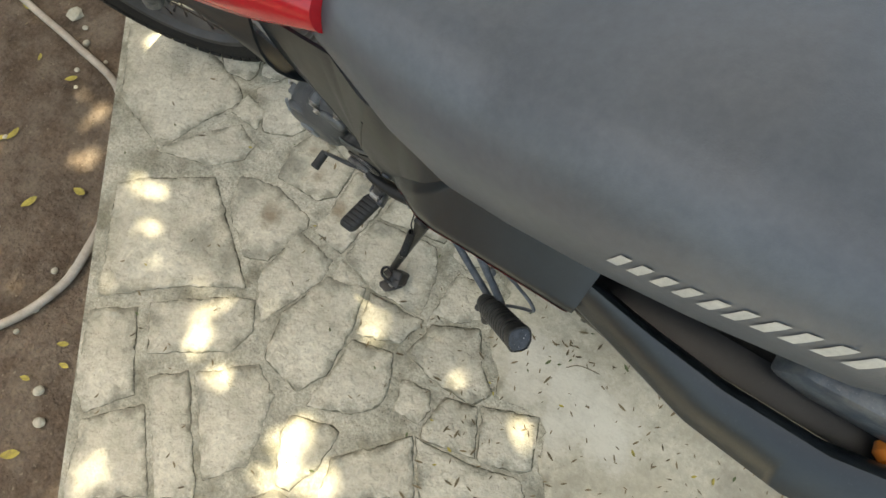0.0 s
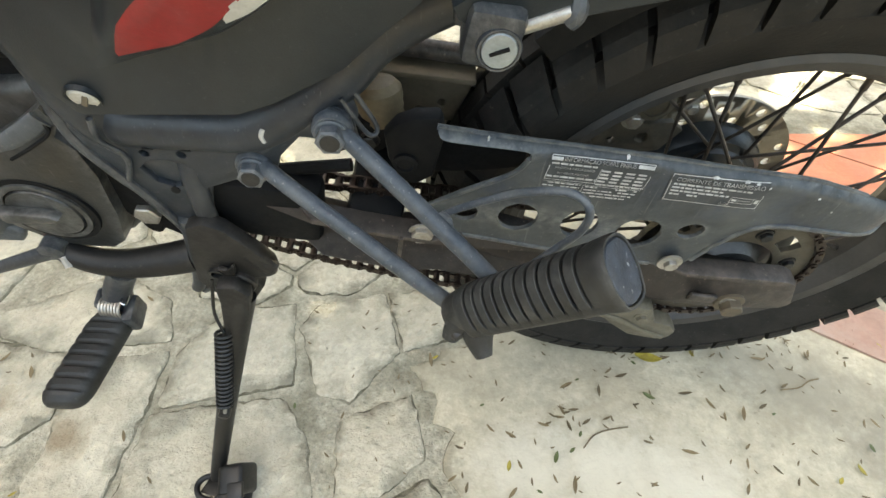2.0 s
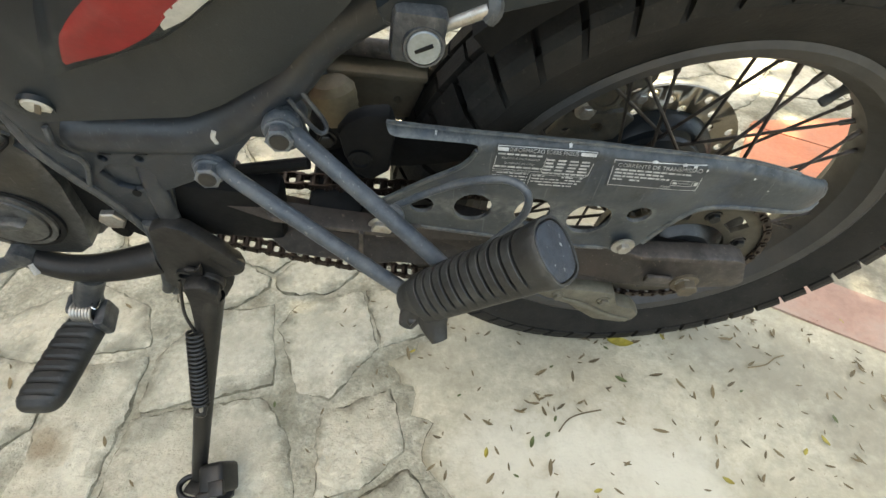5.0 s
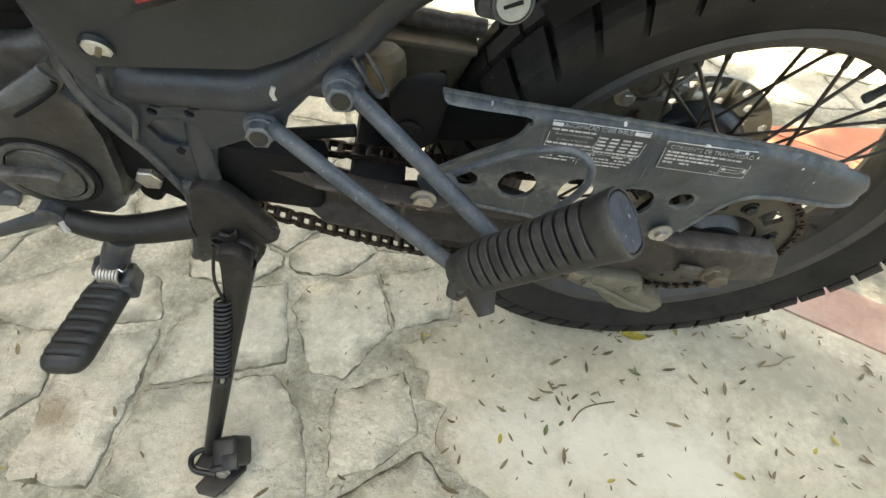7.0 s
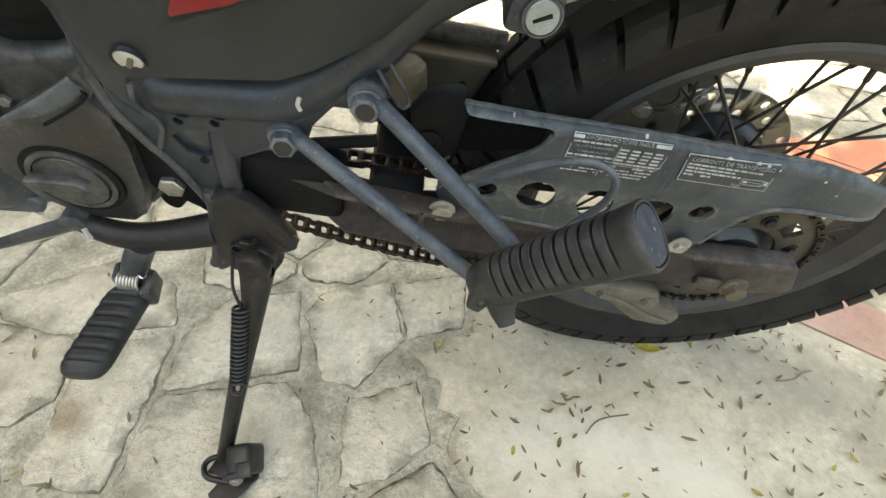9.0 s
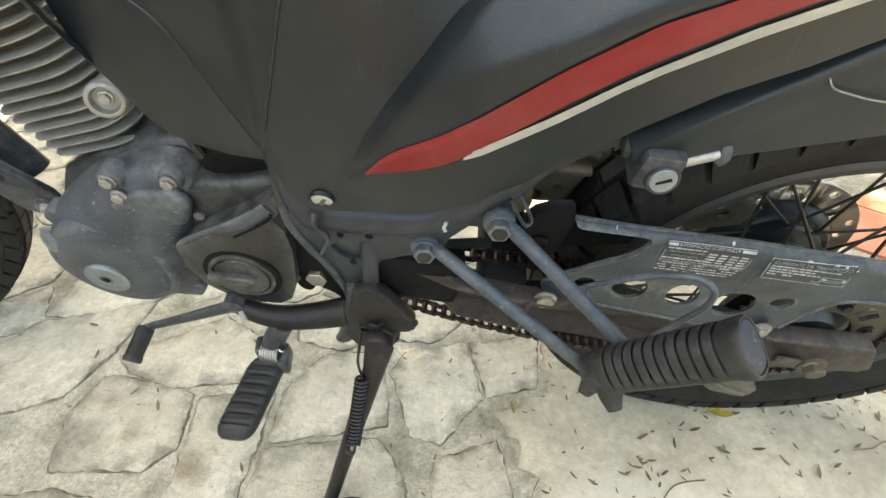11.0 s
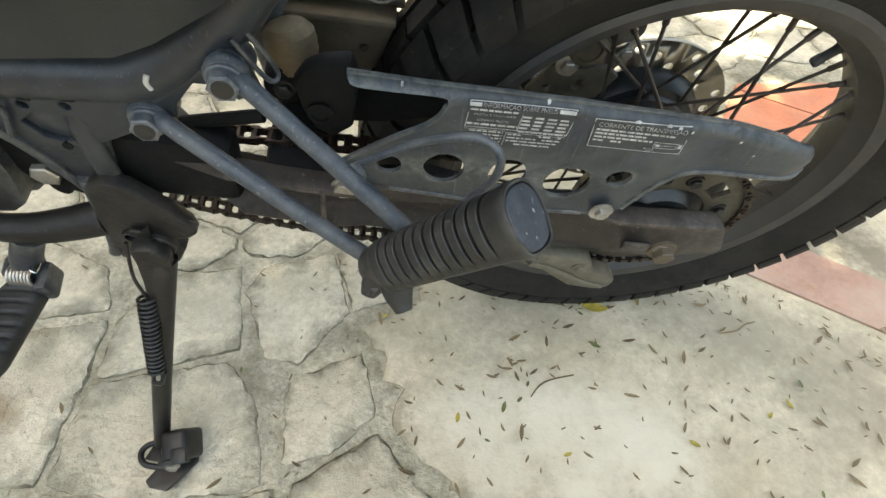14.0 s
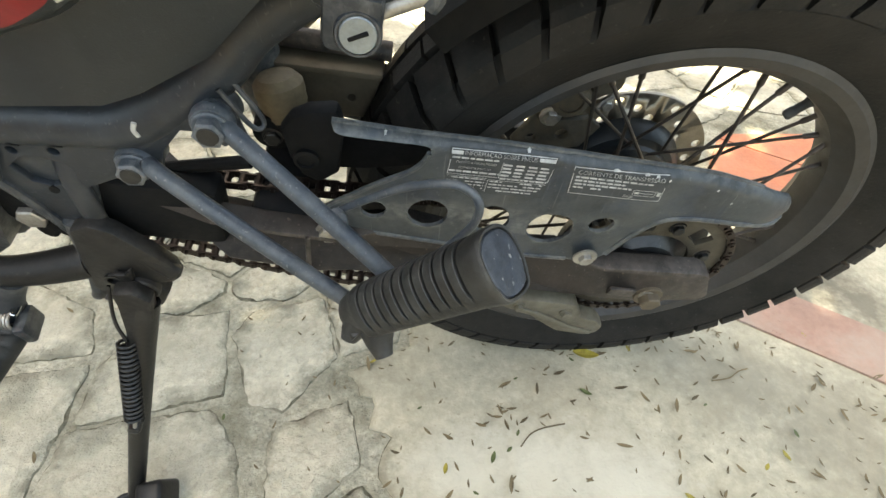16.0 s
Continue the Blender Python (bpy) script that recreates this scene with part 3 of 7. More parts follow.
LAID += [
    [(-0.85, -0.31), (-0.85, -0.15), (-0.72, -0.16), (-0.71, -0.21), (-0.735, -0.31), (-0.76, -0.39)],
    [(-0.73, -0.34), (-0.70, -0.20), (-0.60, -0.165), (-0.56, -0.27), (-0.54, -0.39), (-0.57, -0.46), (-0.69, -0.45)],
    [(-0.58, -0.165), (-0.43, -0.145), (-0.44, -0.22), (-0.54, -0.265)],
    [(-0.54, -0.285), (-0.44, -0.25), (-0.39, -0.33), (-0.39, -0.37), (-0.43, -0.42), (-0.53, -0.47), (-0.53, -0.40)],
    [(-0.40, -0.135), (-0.30, -0.075), (-0.25, -0.15), (-0.19, -0.18), (-0.21, -0.23), (-0.32, -0.24), (-0.41, -0.225)],
    [(-0.38, -0.285), (-0.31, -0.265), (-0.285, -0.30), (-0.29, -0.34), (-0.35, -0.35)],
    [(-0.27, -0.255), (-0.20, -0.23), (-0.14, -0.32), (-0.26, -0.36), (-0.275, -0.34)],
    [(-0.19, -0.22), (-0.07, -0.16), (-0.025, -0.26), (-0.05, -0.29), (-0.13, -0.32)],
]
LAID += [
    [(-1.15, -0.64), (-1.05, -0.56), (-0.95, -0.66), (-0.89, -0.71), (-0.96, -0.81), (-1.02, -0.79)],
    [(-0.95, -0.83), (-0.85, -0.71), (-0.69, -0.84), (-0.84, -0.97)],
    [(-0.80, -0.58), (-0.69, -0.47), (-0.61, -0.50), (-0.55, -0.65), (-0.61, -0.74)],
    [(-0.89, -0.66), (-0.82, -0.59), (-0.63, -0.75), (-0.60, -0.78), (-0.67, -0.83)],
    [(-0.27, -0.37), (-0.14, -0.34), (-0.03, -0.30), (0.02, -0.34), (-0.19, -0.46)],
    [(-0.40, -0.52), (-0.28, -0.375), (-0.20, -0.47), (-0.37, -0.60)],
]
SLAB = [(-0.24, 0.28), (-0.245, 0.14), (-0.335, 0.10), (-0.29, 0.02), (-0.27, -0.06), (-0.17, -0.17), (-0.06, -0.145), (-0.005, -0.25), (0.03, -0.29),
        (0.07, -0.37), (0.20, -0.43), (0.39, -0.44), (0.62, -0.42), (1.7, -0.3), (1.7, 0.55), (0.7, 0.5), (0.3, 0.62), (-0.2, 0.55)]
for poly in LAID:
    stone(poly, gap=-0.0035, high=random.uniform(-0.001, 0.001))
slab = stone(SLAB, gap=-0.003, high=-0.0012, step=0.012, mat=CEMENT, wobble=0.020)
slab.name = slab.data.name = "cement_slab"
slab["label"] = "smooth yellowish cement"
TILES = [(0.30, 0.21), (0.62, 0.04), (1.7, -0.5), (1.9, 0.3), (1.25, 0.86), (0.575, 0.835)]


def fill_stones(spacing, x0, x1, y0, y1):
    """Irregular stones over the rest of the paving: each takes the ground nearest to its own middle."""
    keep, seeds = [], []
    for poly in (*LAID, SLAB, TILES):
        c = sum((Vector(p) for p in poly), Vector((0, 0))) / len(poly)
        if poly in (SLAB, TILES):
            for p, q in zip(poly, poly[1:] + poly[:1]):
                n = max(1, int((Vector(q) - Vector(p)).length / 0.07))
                keep += [Vector(p).lerp(Vector(q), k / n) * 0.93 + c * 0.07 for k in range(n)]
        else:
            keep += [c] + [c.lerp(Vector(p), 0.62) for p in poly]
    y = y0
    while y < y1:
        x = x0
        while x < x1:
            p = Vector((x + random.uniform(-0.4, 0.4) * spacing, y + random.uniform(-0.4, 0.4) * spacing))
            if (p - EDGE_A).dot(EDGE_N) > 0.04 and not any(inside(p, poly) for poly in (*LAID, SLAB, TILES)) and all((p - k).length > 0.05 for k in keep):
                seeds.append(p)
            x += spacing
        y += spacing
    around = seeds + keep
    for s in seeds:
        cell = [Vector((s.x + dx, s.y + dy)) for dx, dy in ((-0.3, -0.3), (0.3, -0.3), (0.3, 0.3), (-0.3, 0.3))]
        cuts = [((s + o) / 2, (o - s)) for o in around if o is not s and (o - s).length < 0.6] + [(EDGE_A, -EDGE_N)]
        for mid, away in cuts:
            out = []
            for p, q in zip(cell, cell[1:] + cell[:1]):
                dp, dq = (p - mid).dot(away), (q - mid).dot(away)
                if dp <= 0:
                    out.append(p)
                if dp * dq < 0:
                    out.append(p.lerp(q, dp / (dp - dq)))
            cell = out
            if len(cell) < 3:
                break
        if len(cell) >= 3:
            area = abs(sum(a.x * b.y - b.x * a.y for a, b in zip(cell, cell[1:] + cell[:1]))) / 2
            if area > 0.003:
                clean = [p for p, q in zip(cell, cell[1:] + cell[:1]) if (p - q).length > 0.012]
                if len(clean) >= 3:
                    stone([tuple(p) for p in clean], gap=0.003, high=random.uniform(-0.0015, 0.0015))


def tile(corners, high, mat=None):
    c = sum((Vector(p) for p in corners), Vector((0, 0))) / len(corners)
    own = bmesh.new()
    lo = [own.verts.new((p[0] - c.x, p[1] - c.y, -0.02)) for p in corners]
    hi = [own.verts.new((p[0] - c.x, p[1] - c.y, high)) for p in corners]
    own.faces.new(hi)
    own.faces.new(lo[::-1])
    for i in range(len(lo)):
        own.faces.new((lo[i], lo[(i + 1) % len(lo)], hi[(i + 1) % len(lo)], hi[i]))
    bevelled(own, 0.0015, 2)
    ob = new("terracotta_tile", finish(own, "terracotta_tile", mat or TERRA, angle=40))
    ob.location = (c.x, c.y, 0)
    return tagged(ob, "faded orange terracotta floor tile laid on the paving", "tile", "terracotta tiles behind the wheel")


# a border strip along the wheel and floor tiles beyond; s runs along the strip, n across it
TO, TS, TN = Vector((0.342, 0.201)), Vector((0.844, -0.536)), Vector((0.536, 0.844))
for corners in ([(-0.07, 0.0), (0.335, 0.0), (0.335, 0.122), (-0.07, 0.122)], [(0.339, 0.0), (0.75, 0.0), (0.75, 0.122), (0.339, 0.122)], [(0.754, 0.0), (1.15, 0.0), (1.15, 0.122), (0.754, 0.122)],
                [(-0.12, 0.43), (0.29, 0.43), (0.29, 0.624), (-0.12, 0.624)], [(0.295, 0.43), (0.70, 0.43), (0.70, 0.624), (0.295, 0.624)],
                [(-0.12, 0.63), (0.29, 0.63), (0.29, 0.965), (0.16, 0.86), (-0.115, 0.655)], [(0.295, 0.63), (0.70, 0.63), (0.70, 1.25), (0.295, 0.97)]):
    tile([tuple(TO + TS * s_ + TN * n_) for s_, n_ in corners], 0.003, TERRA_PALE if corners[0][1] < 0.1 else TERRA)

hose_pts = [(-2.6, -0.05, -0.02), (-2.19, -0.083, -0.02), (-1.90, -0.101, -0.02), (-1.66, -0.13, -0.018), (-1.50, -0.25, -0.02), (-1.36, -0.42, -0.021),
            (-1.30, -0.55, -0.02), (-1.28, -0.66, -0.02), (-1.33, -0.82, -0.022), (-1.5, -1.05, -0.02)]
thing("garden_hose", tube(hose_pts, 0.012, 12, 8), HOSE, "pale dirty garden hose lying on bare soil", "hose")

# ---- motorcycle: a runs to its tail, l to its right side, u upright, all from the rear hub ----
bike = empty("motorcycle", Matrix.Translation(HUB) @ Matrix.Rotation(LEAN, 4, "X") @ Matrix.Translation((0, 0, -U0)),
             "dark grey and red trail motorcycle leaning on its side stand", "motorcycle")
LIFT = Matrix.Translation((0, 0, U0))


def bpart(name, bm, mat, label="", parent=None, smooth=True, angle=35):
    bm.transform(LIFT)
    return part(name, bm, mat, parent or bike, label, smooth, angle)


def bbolt(name, p, d, r, h, mat, label="", parent=None, washer=1.25):
    return bolt(name, Vector(p) + Vector((0, 0, U0)), d, r, h, mat, parent or bike, label, washer)


OUT = (0, -1, 0)      # towards the motorcycle's left


# wheels
def wheel(name, centre, steer, flange, crown, half, knobs, label):
    """Hub with rim, tyre, tread and spokes; steer turns it about the upright."""
    hub = part(name, lathe([(0.03, -0.075), (0.034, -0.05), (0.052, -0.045), (0.052, -0.036), (0.034, -0.03), (0.034, 0.03), (0.055, 0.036), (0.055, 0.046), (0.03, 0.07)],
                           (0, 0, 0), (0, 1, 0), 40), ENGINE, bike, label)
    hub.matrix_basis = Matrix.Translation(centre) @ LIFT @ Matrix.Rotation(steer, 4, "Z")
    f = flange
    part("rim", lathe([(f, -0.036), (f - 0.001, -0.0335), (f - 0.009, -0.031), (f - 0.011, -0.024), (f - 0.02, -0.018), (f - 0.022, 0.018), (f - 0.011, 0.024), (f - 0.009, 0.031),
                       (f - 0.001, 0.0335), (f, 0.036), (f - 0.006, 0.0385), (f - 0.016, 0.035), (f - 0.02, 0.027), (f - 0.029, 0.017), (f - 0.031, 0),
                       (f - 0.029, -0.017), (f - 0.02, -0.027), (f - 0.016, -0.035), (f - 0.006, -0.0385), (f, -0.036)], (0, 0, 0), (0, 1, 0), 120, closed=False), RIM, hub, "dull oxidised aluminium rim")
    sec = [(f - 0.004, 0.033), (f + 0.012, 0.042), (f + 0.03, half - 0.004), (f + 0.040, half - 0.001), (f + 0.047, half - 0.005), (f + 0.058, half - 0.011), (crown - 0.020, half - 0.019), (crown - 0.008, half - 0.031), (crown - 0.001, 0.014), (crown, 0)]
    prof = [(r, -h) for r, h in sec] + [(r, h) for r, h in sec[-2::-1]] + [(f - 0.004, -0.033)]
    part("tyre", lathe(prof, (0, 0, 0), (0, 1, 0), 120, closed=False), TYRE, hub, "worn black knobbly tyre with dusty sidewall")
    verts, faces = [], []

    def block(t, dt, rows):
        """A rubber block between the angles t and t+dt over rows of (radius, side)."""
        base = len(verts)
        for k, (tt) in enumerate((t, t + dt)):
            for (r0, h0, r1, h1, skew) in rows:
                for r, h in ((r0, h0), (r1, h1)):
                    ang = tt + skew
                    verts.append((r * math.cos(ang), h, r * math.sin(ang)))
        m = len(rows)
        for i in range(m - 1):
            a, b = base + 2 * i, base + 2 * i + 2
            c, d = a + 2 * m, b + 2 * m
            faces.extend([(a + 1, b + 1, d + 1, c + 1), (a, a + 1, b + 1, b), (c, d, d + 1, c + 1)])
        for a in (base, base + 2 * (m - 1)):
            faces.append((a, a + 2 * m, a + 2 * m + 1, a + 1))
    n, h = knobs, half
    for i in range(n):
        t = 2 * math.pi * i / n
        w = 2 * math.pi / n * 0.83
        for sgn in (-1, 1):
            ts = t + (0.5 * 2 * math.pi / n if sgn > 0 else 0)
            block(ts, w, [(f + 0.041, sgn * (h - 0.006), f + 0.042, sgn * (h + 0.0008), 0.050), (f + 0.050, sgn * (h - 0.007), f + 0.051, sgn * (h + 0.0012), 0.038), (f + 0.061, sgn * (h - 0.010), f + 0.063, sgn * (h - 0.0005), 0.022), (crown - 0.017, sgn * (h - 0.016), crown - 0.009, sgn * (h - 0.007), 0.012),
                          (crown - 0.007, sgn * (h - 0.026), crown + 0.002, sgn * (h - 0.025), 0), ])
            block(ts + w * 0.6, w * 1.1, [(crown - 0.005, sgn * 0.024, crown + 0.0045, sgn * 0.0235, 0), (crown - 0.003, sgn * 0.004, crown + 0.0065, sgn * 0.004, 0)])
    me = bpy.data.meshes.new("tread")
    me.from_pydata(verts, [], faces)
    me.materials.append(TYRE)
    tread = tagged(new("tread", me), kind="stuff")
    tread.parent = hub
    # spokes and nipples share two meshes each
    rim_r = f - 0.03
    for sgn in (-1, 1):
        mesh, nip = None, None
        for i in range(18):
            lean_to = 1 if i % 2 else -1
            base_t = 2 * math.pi * i / 18 + (0.17 if sgn > 0 else 0)
            if i < 2:
                a0, a1 = 0.0, lean_to * 0.95
                p0 = Vector((0.046 * math.cos(a0), sgn * (0.041 + 0.004 * lean_to), 0.046 * math.sin(a0)))
                p1 = Vector((rim_r * math.cos(a1), sgn * 0.006, rim_r * math.sin(a1)))
                d = (p0 - p1).normalized()
                me1 = finish(tube([p0, p1], 0.0019, 8, 1), "spoke", SPOKE)
                me2 = finish(lathe([(0.0031, -0.002), (0.0031, 0.013), (0.0022, 0.0145)], p1, d, 10), "nipple", SPOKE)
                if i == 0:
                    mesh, nip = [me1], [me2]
                else:
                    mesh.append(me1)
                    nip.append(me2)
            for kind, meshes in (("spoke", mesh), ("nipple", nip)):
                ob = new(kind, meshes[i % 2])
                ob.parent = hub
                ob.matrix_basis = Matrix.Rotation(-base_t, 4, "Y")
    return hub


rear = wheel("rear_wheel", (0, 0, 0), 0.0, 0.2335, 0.3125, 0.055, 50, "black hub of the spoked rear wheel")
front = wheel("front_wheel", (-1.43, 0.01, 0.005), radians(20), 0.2545, 0.3165, 0.046, 52, "black hub of the spoked front wheel")

v_out = Vector((0.60, 0.0, 0.80))
part("valve_stem", lathe([(0.0060, 0.0), (0.0060, 0.010), (0.0046, 0.014), (0.0046, 0.024), (0.0052, 0.025), (0.0052, 0.032), (0.0035, 0.034)], v_out * 0.213, -v_out, 16), RUBBER, rear, "black rubber valve stem with its cap")
# rear sprocket, brake disc, caliper
N = 46
outer = []
for i in range(N):
    for k, r in ((0.0, 0.0895), (0.3, 0.0895), (0.45, 0.0965), (0.6, 0.0965), (0.78, 0.0895)):
        t = 2 * math.pi * (i + k) / N
        outer.append((r * math.cos(t), r * math.sin(t)))
holes = [circle2((0, 0), 0.052, 40)]
for i in range(6):
    t = 2 * math.pi * i / 6 + 0.3
    holes.append(circle2((0.067 * math.cos(t), 0.067 * math.sin(t)), 0.0085, 14))
    t += math.pi / 6
    w = 0.17
    slot = [(r * math.cos(t + s), r * math.sin(t + s)) for r, s in ((0.06, -w), (0.06, -w / 3), (0.06, w / 3), (0.06, w), (0.068, w * 1.1), (0.078, w), (0.078, w / 3), (0.078, -w / 3), (0.078, -w), (0.068, -w * 1.1))]
    holes.append(slot)
sprocket = bpart("rear_sprocket", plate(outer, -0.079, -0.073, holes, 0.0006), SPROCKET, "toothed steel sprocket, greasy at the rim", smooth=False)
for i in range(6):
    t = 2 * math.pi * i / 6 + 0.3
    bbolt("bolt", (0.067 * math.cos(t), -0.079, 0.067 * math.sin(t)), OUT, 0.006, 0.006, GREASE, parent=sprocket)
bpart("sprocket_hub", lathe([(0.083, -0.004), (0.083, 0.004), (0.064, 0.007), (0.062, 0.012), (0.045, 0.02), (0.036, 0.034), (0.022, 0.036)], (0, -0.048, 0), OUT, 40), ENGINE_DARK, "black cush drive hub")
own = bmesh.new()
for i in range(28):
    t, w = 2 * math.pi * i / 28, math.pi / 28
    r = (0.081, 0.092, 0.102)[i % 3]
    sector = [(q * math.cos(t + s_), q * math.sin(t + s_)) for q, s_ in ((0.068, -w), (0.068, 0), (0.068, w), (0.112, w), (0.112, 0), (0.112, -w))]
    plate(sector, 0.066, 0.070, [circle2((r * math.cos(t), r * math.sin(t)), 0.0052, 12)], bm=own)
lathe([(0.058, -0.066), (0.069, -0.066), (0.069, -0.070), (0.058, -0.070), (0.058, -0.066)], (0, 0, 0), OUT, 56, own, closed=False)
bpart("brake_disc", own, DISC, "drilled brake disc, brown with dust")
bpart("hub_drum", lathe([(0.080, 0), (0.079, 0.010), (0.070, 0.022), (0.062, 0.024), (0.060, 0.030), (0.044, 0.036), (0.040, 0.055)], (0, 0.064, 0), OUT, 48), PLASTIC, "black hub drum")
cal_out = [(-0.122, 0.075), (-0.122, 0.100), (-0.112, 0.116), (-0.098, 0.128), (-0.090, 0.146), (-0.068, 0.154), (-0.048, 0.164), (-0.036, 0.150), (-0.040, 0.124), (-0.056, 0.112), (-0.068, 0.100), (-0.080, 0.078), (-0.102, 0.066)]
cal = bpart("brake_caliper", plate(cal_out, 0.050, 0.078, [circle2((-0.070, 0.128), 0.008, 14)], 0.006), CALIPER, "brown dusty brake caliper", angle=50)
bpart("piston_lobe", lathe([(0.021, 0.0), (0.0215, 0.008), (0.019, 0.013), (0.013, 0.0145), (0.0125, 0.012), (0.0, 0.012)], (-0.088, 0.050, 0.118), OUT, 28, closed=False), CALIPER, parent=cal)
bpart("piston_lobe", lathe([(0.016, 0.0), (0.0165, 0.007), (0.0145, 0.011), (0.0, 0.0115)], (-0.056, 0.050, 0.142), OUT, 26, closed=False), CALIPER, parent=cal)
bpart("caliper_rib", tube([(-0.112, 0.047, 0.108), (-0.096, 0.044, 0.132), (-0.070, 0.044, 0.150), (-0.046, 0.046, 0.158)], 0.0048, 10, 5), CALIPER, parent=cal)
bpart("pad_pin", tube([(-0.044, 0.040, 0.132), (-0.060, 0.040, 0.108)], 0.0032, 10, 1), DULL, parent=cal)
bpart("caliper_bracket", plate([(-0.14, 0.06), (-0.115, 0.04), (-0.06, 0.055), (-0.045, 0.085), (-0.060, 0.095), (-0.085, 0.092), (-0.12, 0.095)], 0.040, 0.048, [circle2((-0.118, 0.066), 0.005, 12), circle2((-0.085, 0.072), 0.007, 14)], 0.002), CALIPER, "tan dusty caliper bracket")
bpart("brake_hose", tube([(-0.120, 0.060, 0.112), (-0.150, 0.060, 0.120), (-0.22, 0.070, 0.108), (-0.34, 0.088, 0.128)], 0.0048, 10, 6), BLACK, "black brake hose")
bbolt("bolt", (-0.104, 0.040, 0.098), OUT, 0.0085, 0.009, DULL, parent=cal, washer=1.4)
bbolt("bolt", (-0.050, 0.040, 0.116), OUT, 0.006, 0.006, DULL, parent=cal)

# swingarm
arm_outline = [(-0.575, 0.142), (-0.46, 0.134), (-0.438, 0.128), (-0.405, 0.117), (-0.365, 0.106), (-0.336, 0.100), (-0.308, 0.094), (-0.25, 0.080), (-0.20, 0.060), (-0.155, 0.040), (-0.10, 0.036), (-0.06, 0.044), (0.045, 0.036), (0.056, 0.030), (0.074, -0.008), (0.066, -0.018), (0.0, -0.022), (-0.06, -0.013), (-0.10, -0.010),
               (-0.20, 0.010), (-0.283, 0.030), (-0.336, 0.043), (-0.405, 0.063), (-0.47, 0.080), (-0.575, 0.086)]
arm = bpart("swingarm", plate(arm_outline, -0.115, -0.092, bev=0.004, warp=lambda v: Vector((v.x, v.y - 0.01 * smooth_step(0.0, -0.35, v.x) + 0.05 * smooth_step(-0.41, -0.46, v.x) + 0.026 * smooth_step(-0.31, -0.285, v.x) * smooth_step(-0.055, -0.10, v.x), v.z))), ARM, "brown dusty steel swingarm")
# far side and bridge coloured black for the shade there, unlike the near arm
bpart("swingarm_far_side", plate(arm_outline, 0.086, 0.104, bev=0.004), GREASE)
bpart("swingarm_bridge", box((-0.36, 0, 0.085), (0.05, 0.21, 0.04), (0, 10, 0), 0.008), BLACK)
bpart("slider_strip", tube([(-0.465, -0.087, 0.128), (-0.43, -0.087, 0.136), (-0.375, -0.087, 0.145)], 0.0055, 10, 4), BLACK)
bpart("swingarm_seam", box((-0.336, -0.126, 0.072), (0.004, 0.004, 0.056), (0, 6, 0), 0.001), ARM, parent=arm)
bbolt("axle_nut", (0.004, -0.115, -0.004), OUT, 0.0115, 0.014, RUSTY, "worn dusty axle nut and washer", parent=arm, washer=1.3)
bpart("axle", tube([(0, -0.12, 0), (0, 0.12, 0)], 0.008, 14), DULL)
bpart("chain_adjuster", box((-0.028, -0.117, 0.004), (0.03, 0.005, 0.012), (0, 8, 0), 0.002), ARM, parent=arm)
bbolt("bolt", (-0.316, -0.116, 0.096), OUT, 0.0095, 0.007, DULL, parent=arm)
guide = bpart("chain_slider", plate([(-0.152, -0.016), (-0.138, -0.021), (-0.079, -0.030), (-0.062, -0.034), (-0.054, -0.052), (-0.048, -0.064), (-0.026, -0.072), (-0.015, -0.088), (-0.017, -0.104), (-0.032, -0.110), (-0.070, -0.099), (-0.101, -0.070), (-0.119, -0.048), (-0.134, -0.047), (-0.150, -0.036)], -0.115, -0.094, bev=0.005), GUIDE, "worn beige plastic chain guide under the swingarm")
bpart("guide_rib", tube([(-0.128, -0.1155, -0.040), (-0.095, -0.1165, -0.056), (-0.060, -0.1165, -0.082), (-0.028, -0.1155, -0.098)], 0.004, 10, 5, flat=0.6), GUIDE, parent=guide)
bbolt("bolt", (-0.071, -0.115, -0.048), OUT, 0.0062, 0.006, GUIDE, parent=guide)
bbolt("bolt", (-0.127, -0.115, -0.034), OUT, 0.0055, 0.006, GUIDE, parent=guide)

# drive chain, link by link
chain_l = -0.076
front_c, rear_c, fr, rr = Vector((-0.62, 0.113)), Vector((0, 0)), 0.031, 0.0935
d = (rear_c - front_c).normalized()
beta = math.asin((rr - fr) / (rear_c - front_c).length)


def turned(v, t):
    return Vector((v.x * math.cos(t) - v.y * math.sin(t), v.x * math.sin(t) + v.y * math.cos(t)))


n_up, n_lo = turned(Vector((-d.y, d.x)), beta), turned(Vector((d.y, -d.x)), -beta)
upper = [front_c + n_up * fr, rear_c + n_up * rr]
lower = [rear_c + n_lo * rr, front_c + n_lo * fr]
path = []
path += [upper[0].lerp(upper[1], k / 60) - Vector((0, 0.017 * math.sin(math.pi * k / 60))) for k in range(60)]
a0, a1 = math.atan2(n_up.y, n_up.x), math.atan2(n_lo.y, n_lo.x)
if a1 > a0:
    a1 -= 2 * math.pi
path += [rear_c + rr * Vector((math.cos(a0 + (a1 - a0) * k / 30), math.sin(a0 + (a1 - a0) * k / 30))) for k in range(30)]
path += [lower[0].lerp(lower[1], k / 60) - Vector((0, 0.038 * math.sin(math.pi * k / 60))) for k in range(61)]
lengths = [0.0]
for p, q in zip(path, path[1:]):
    lengths.append(lengths[-1] + (q - p).length)


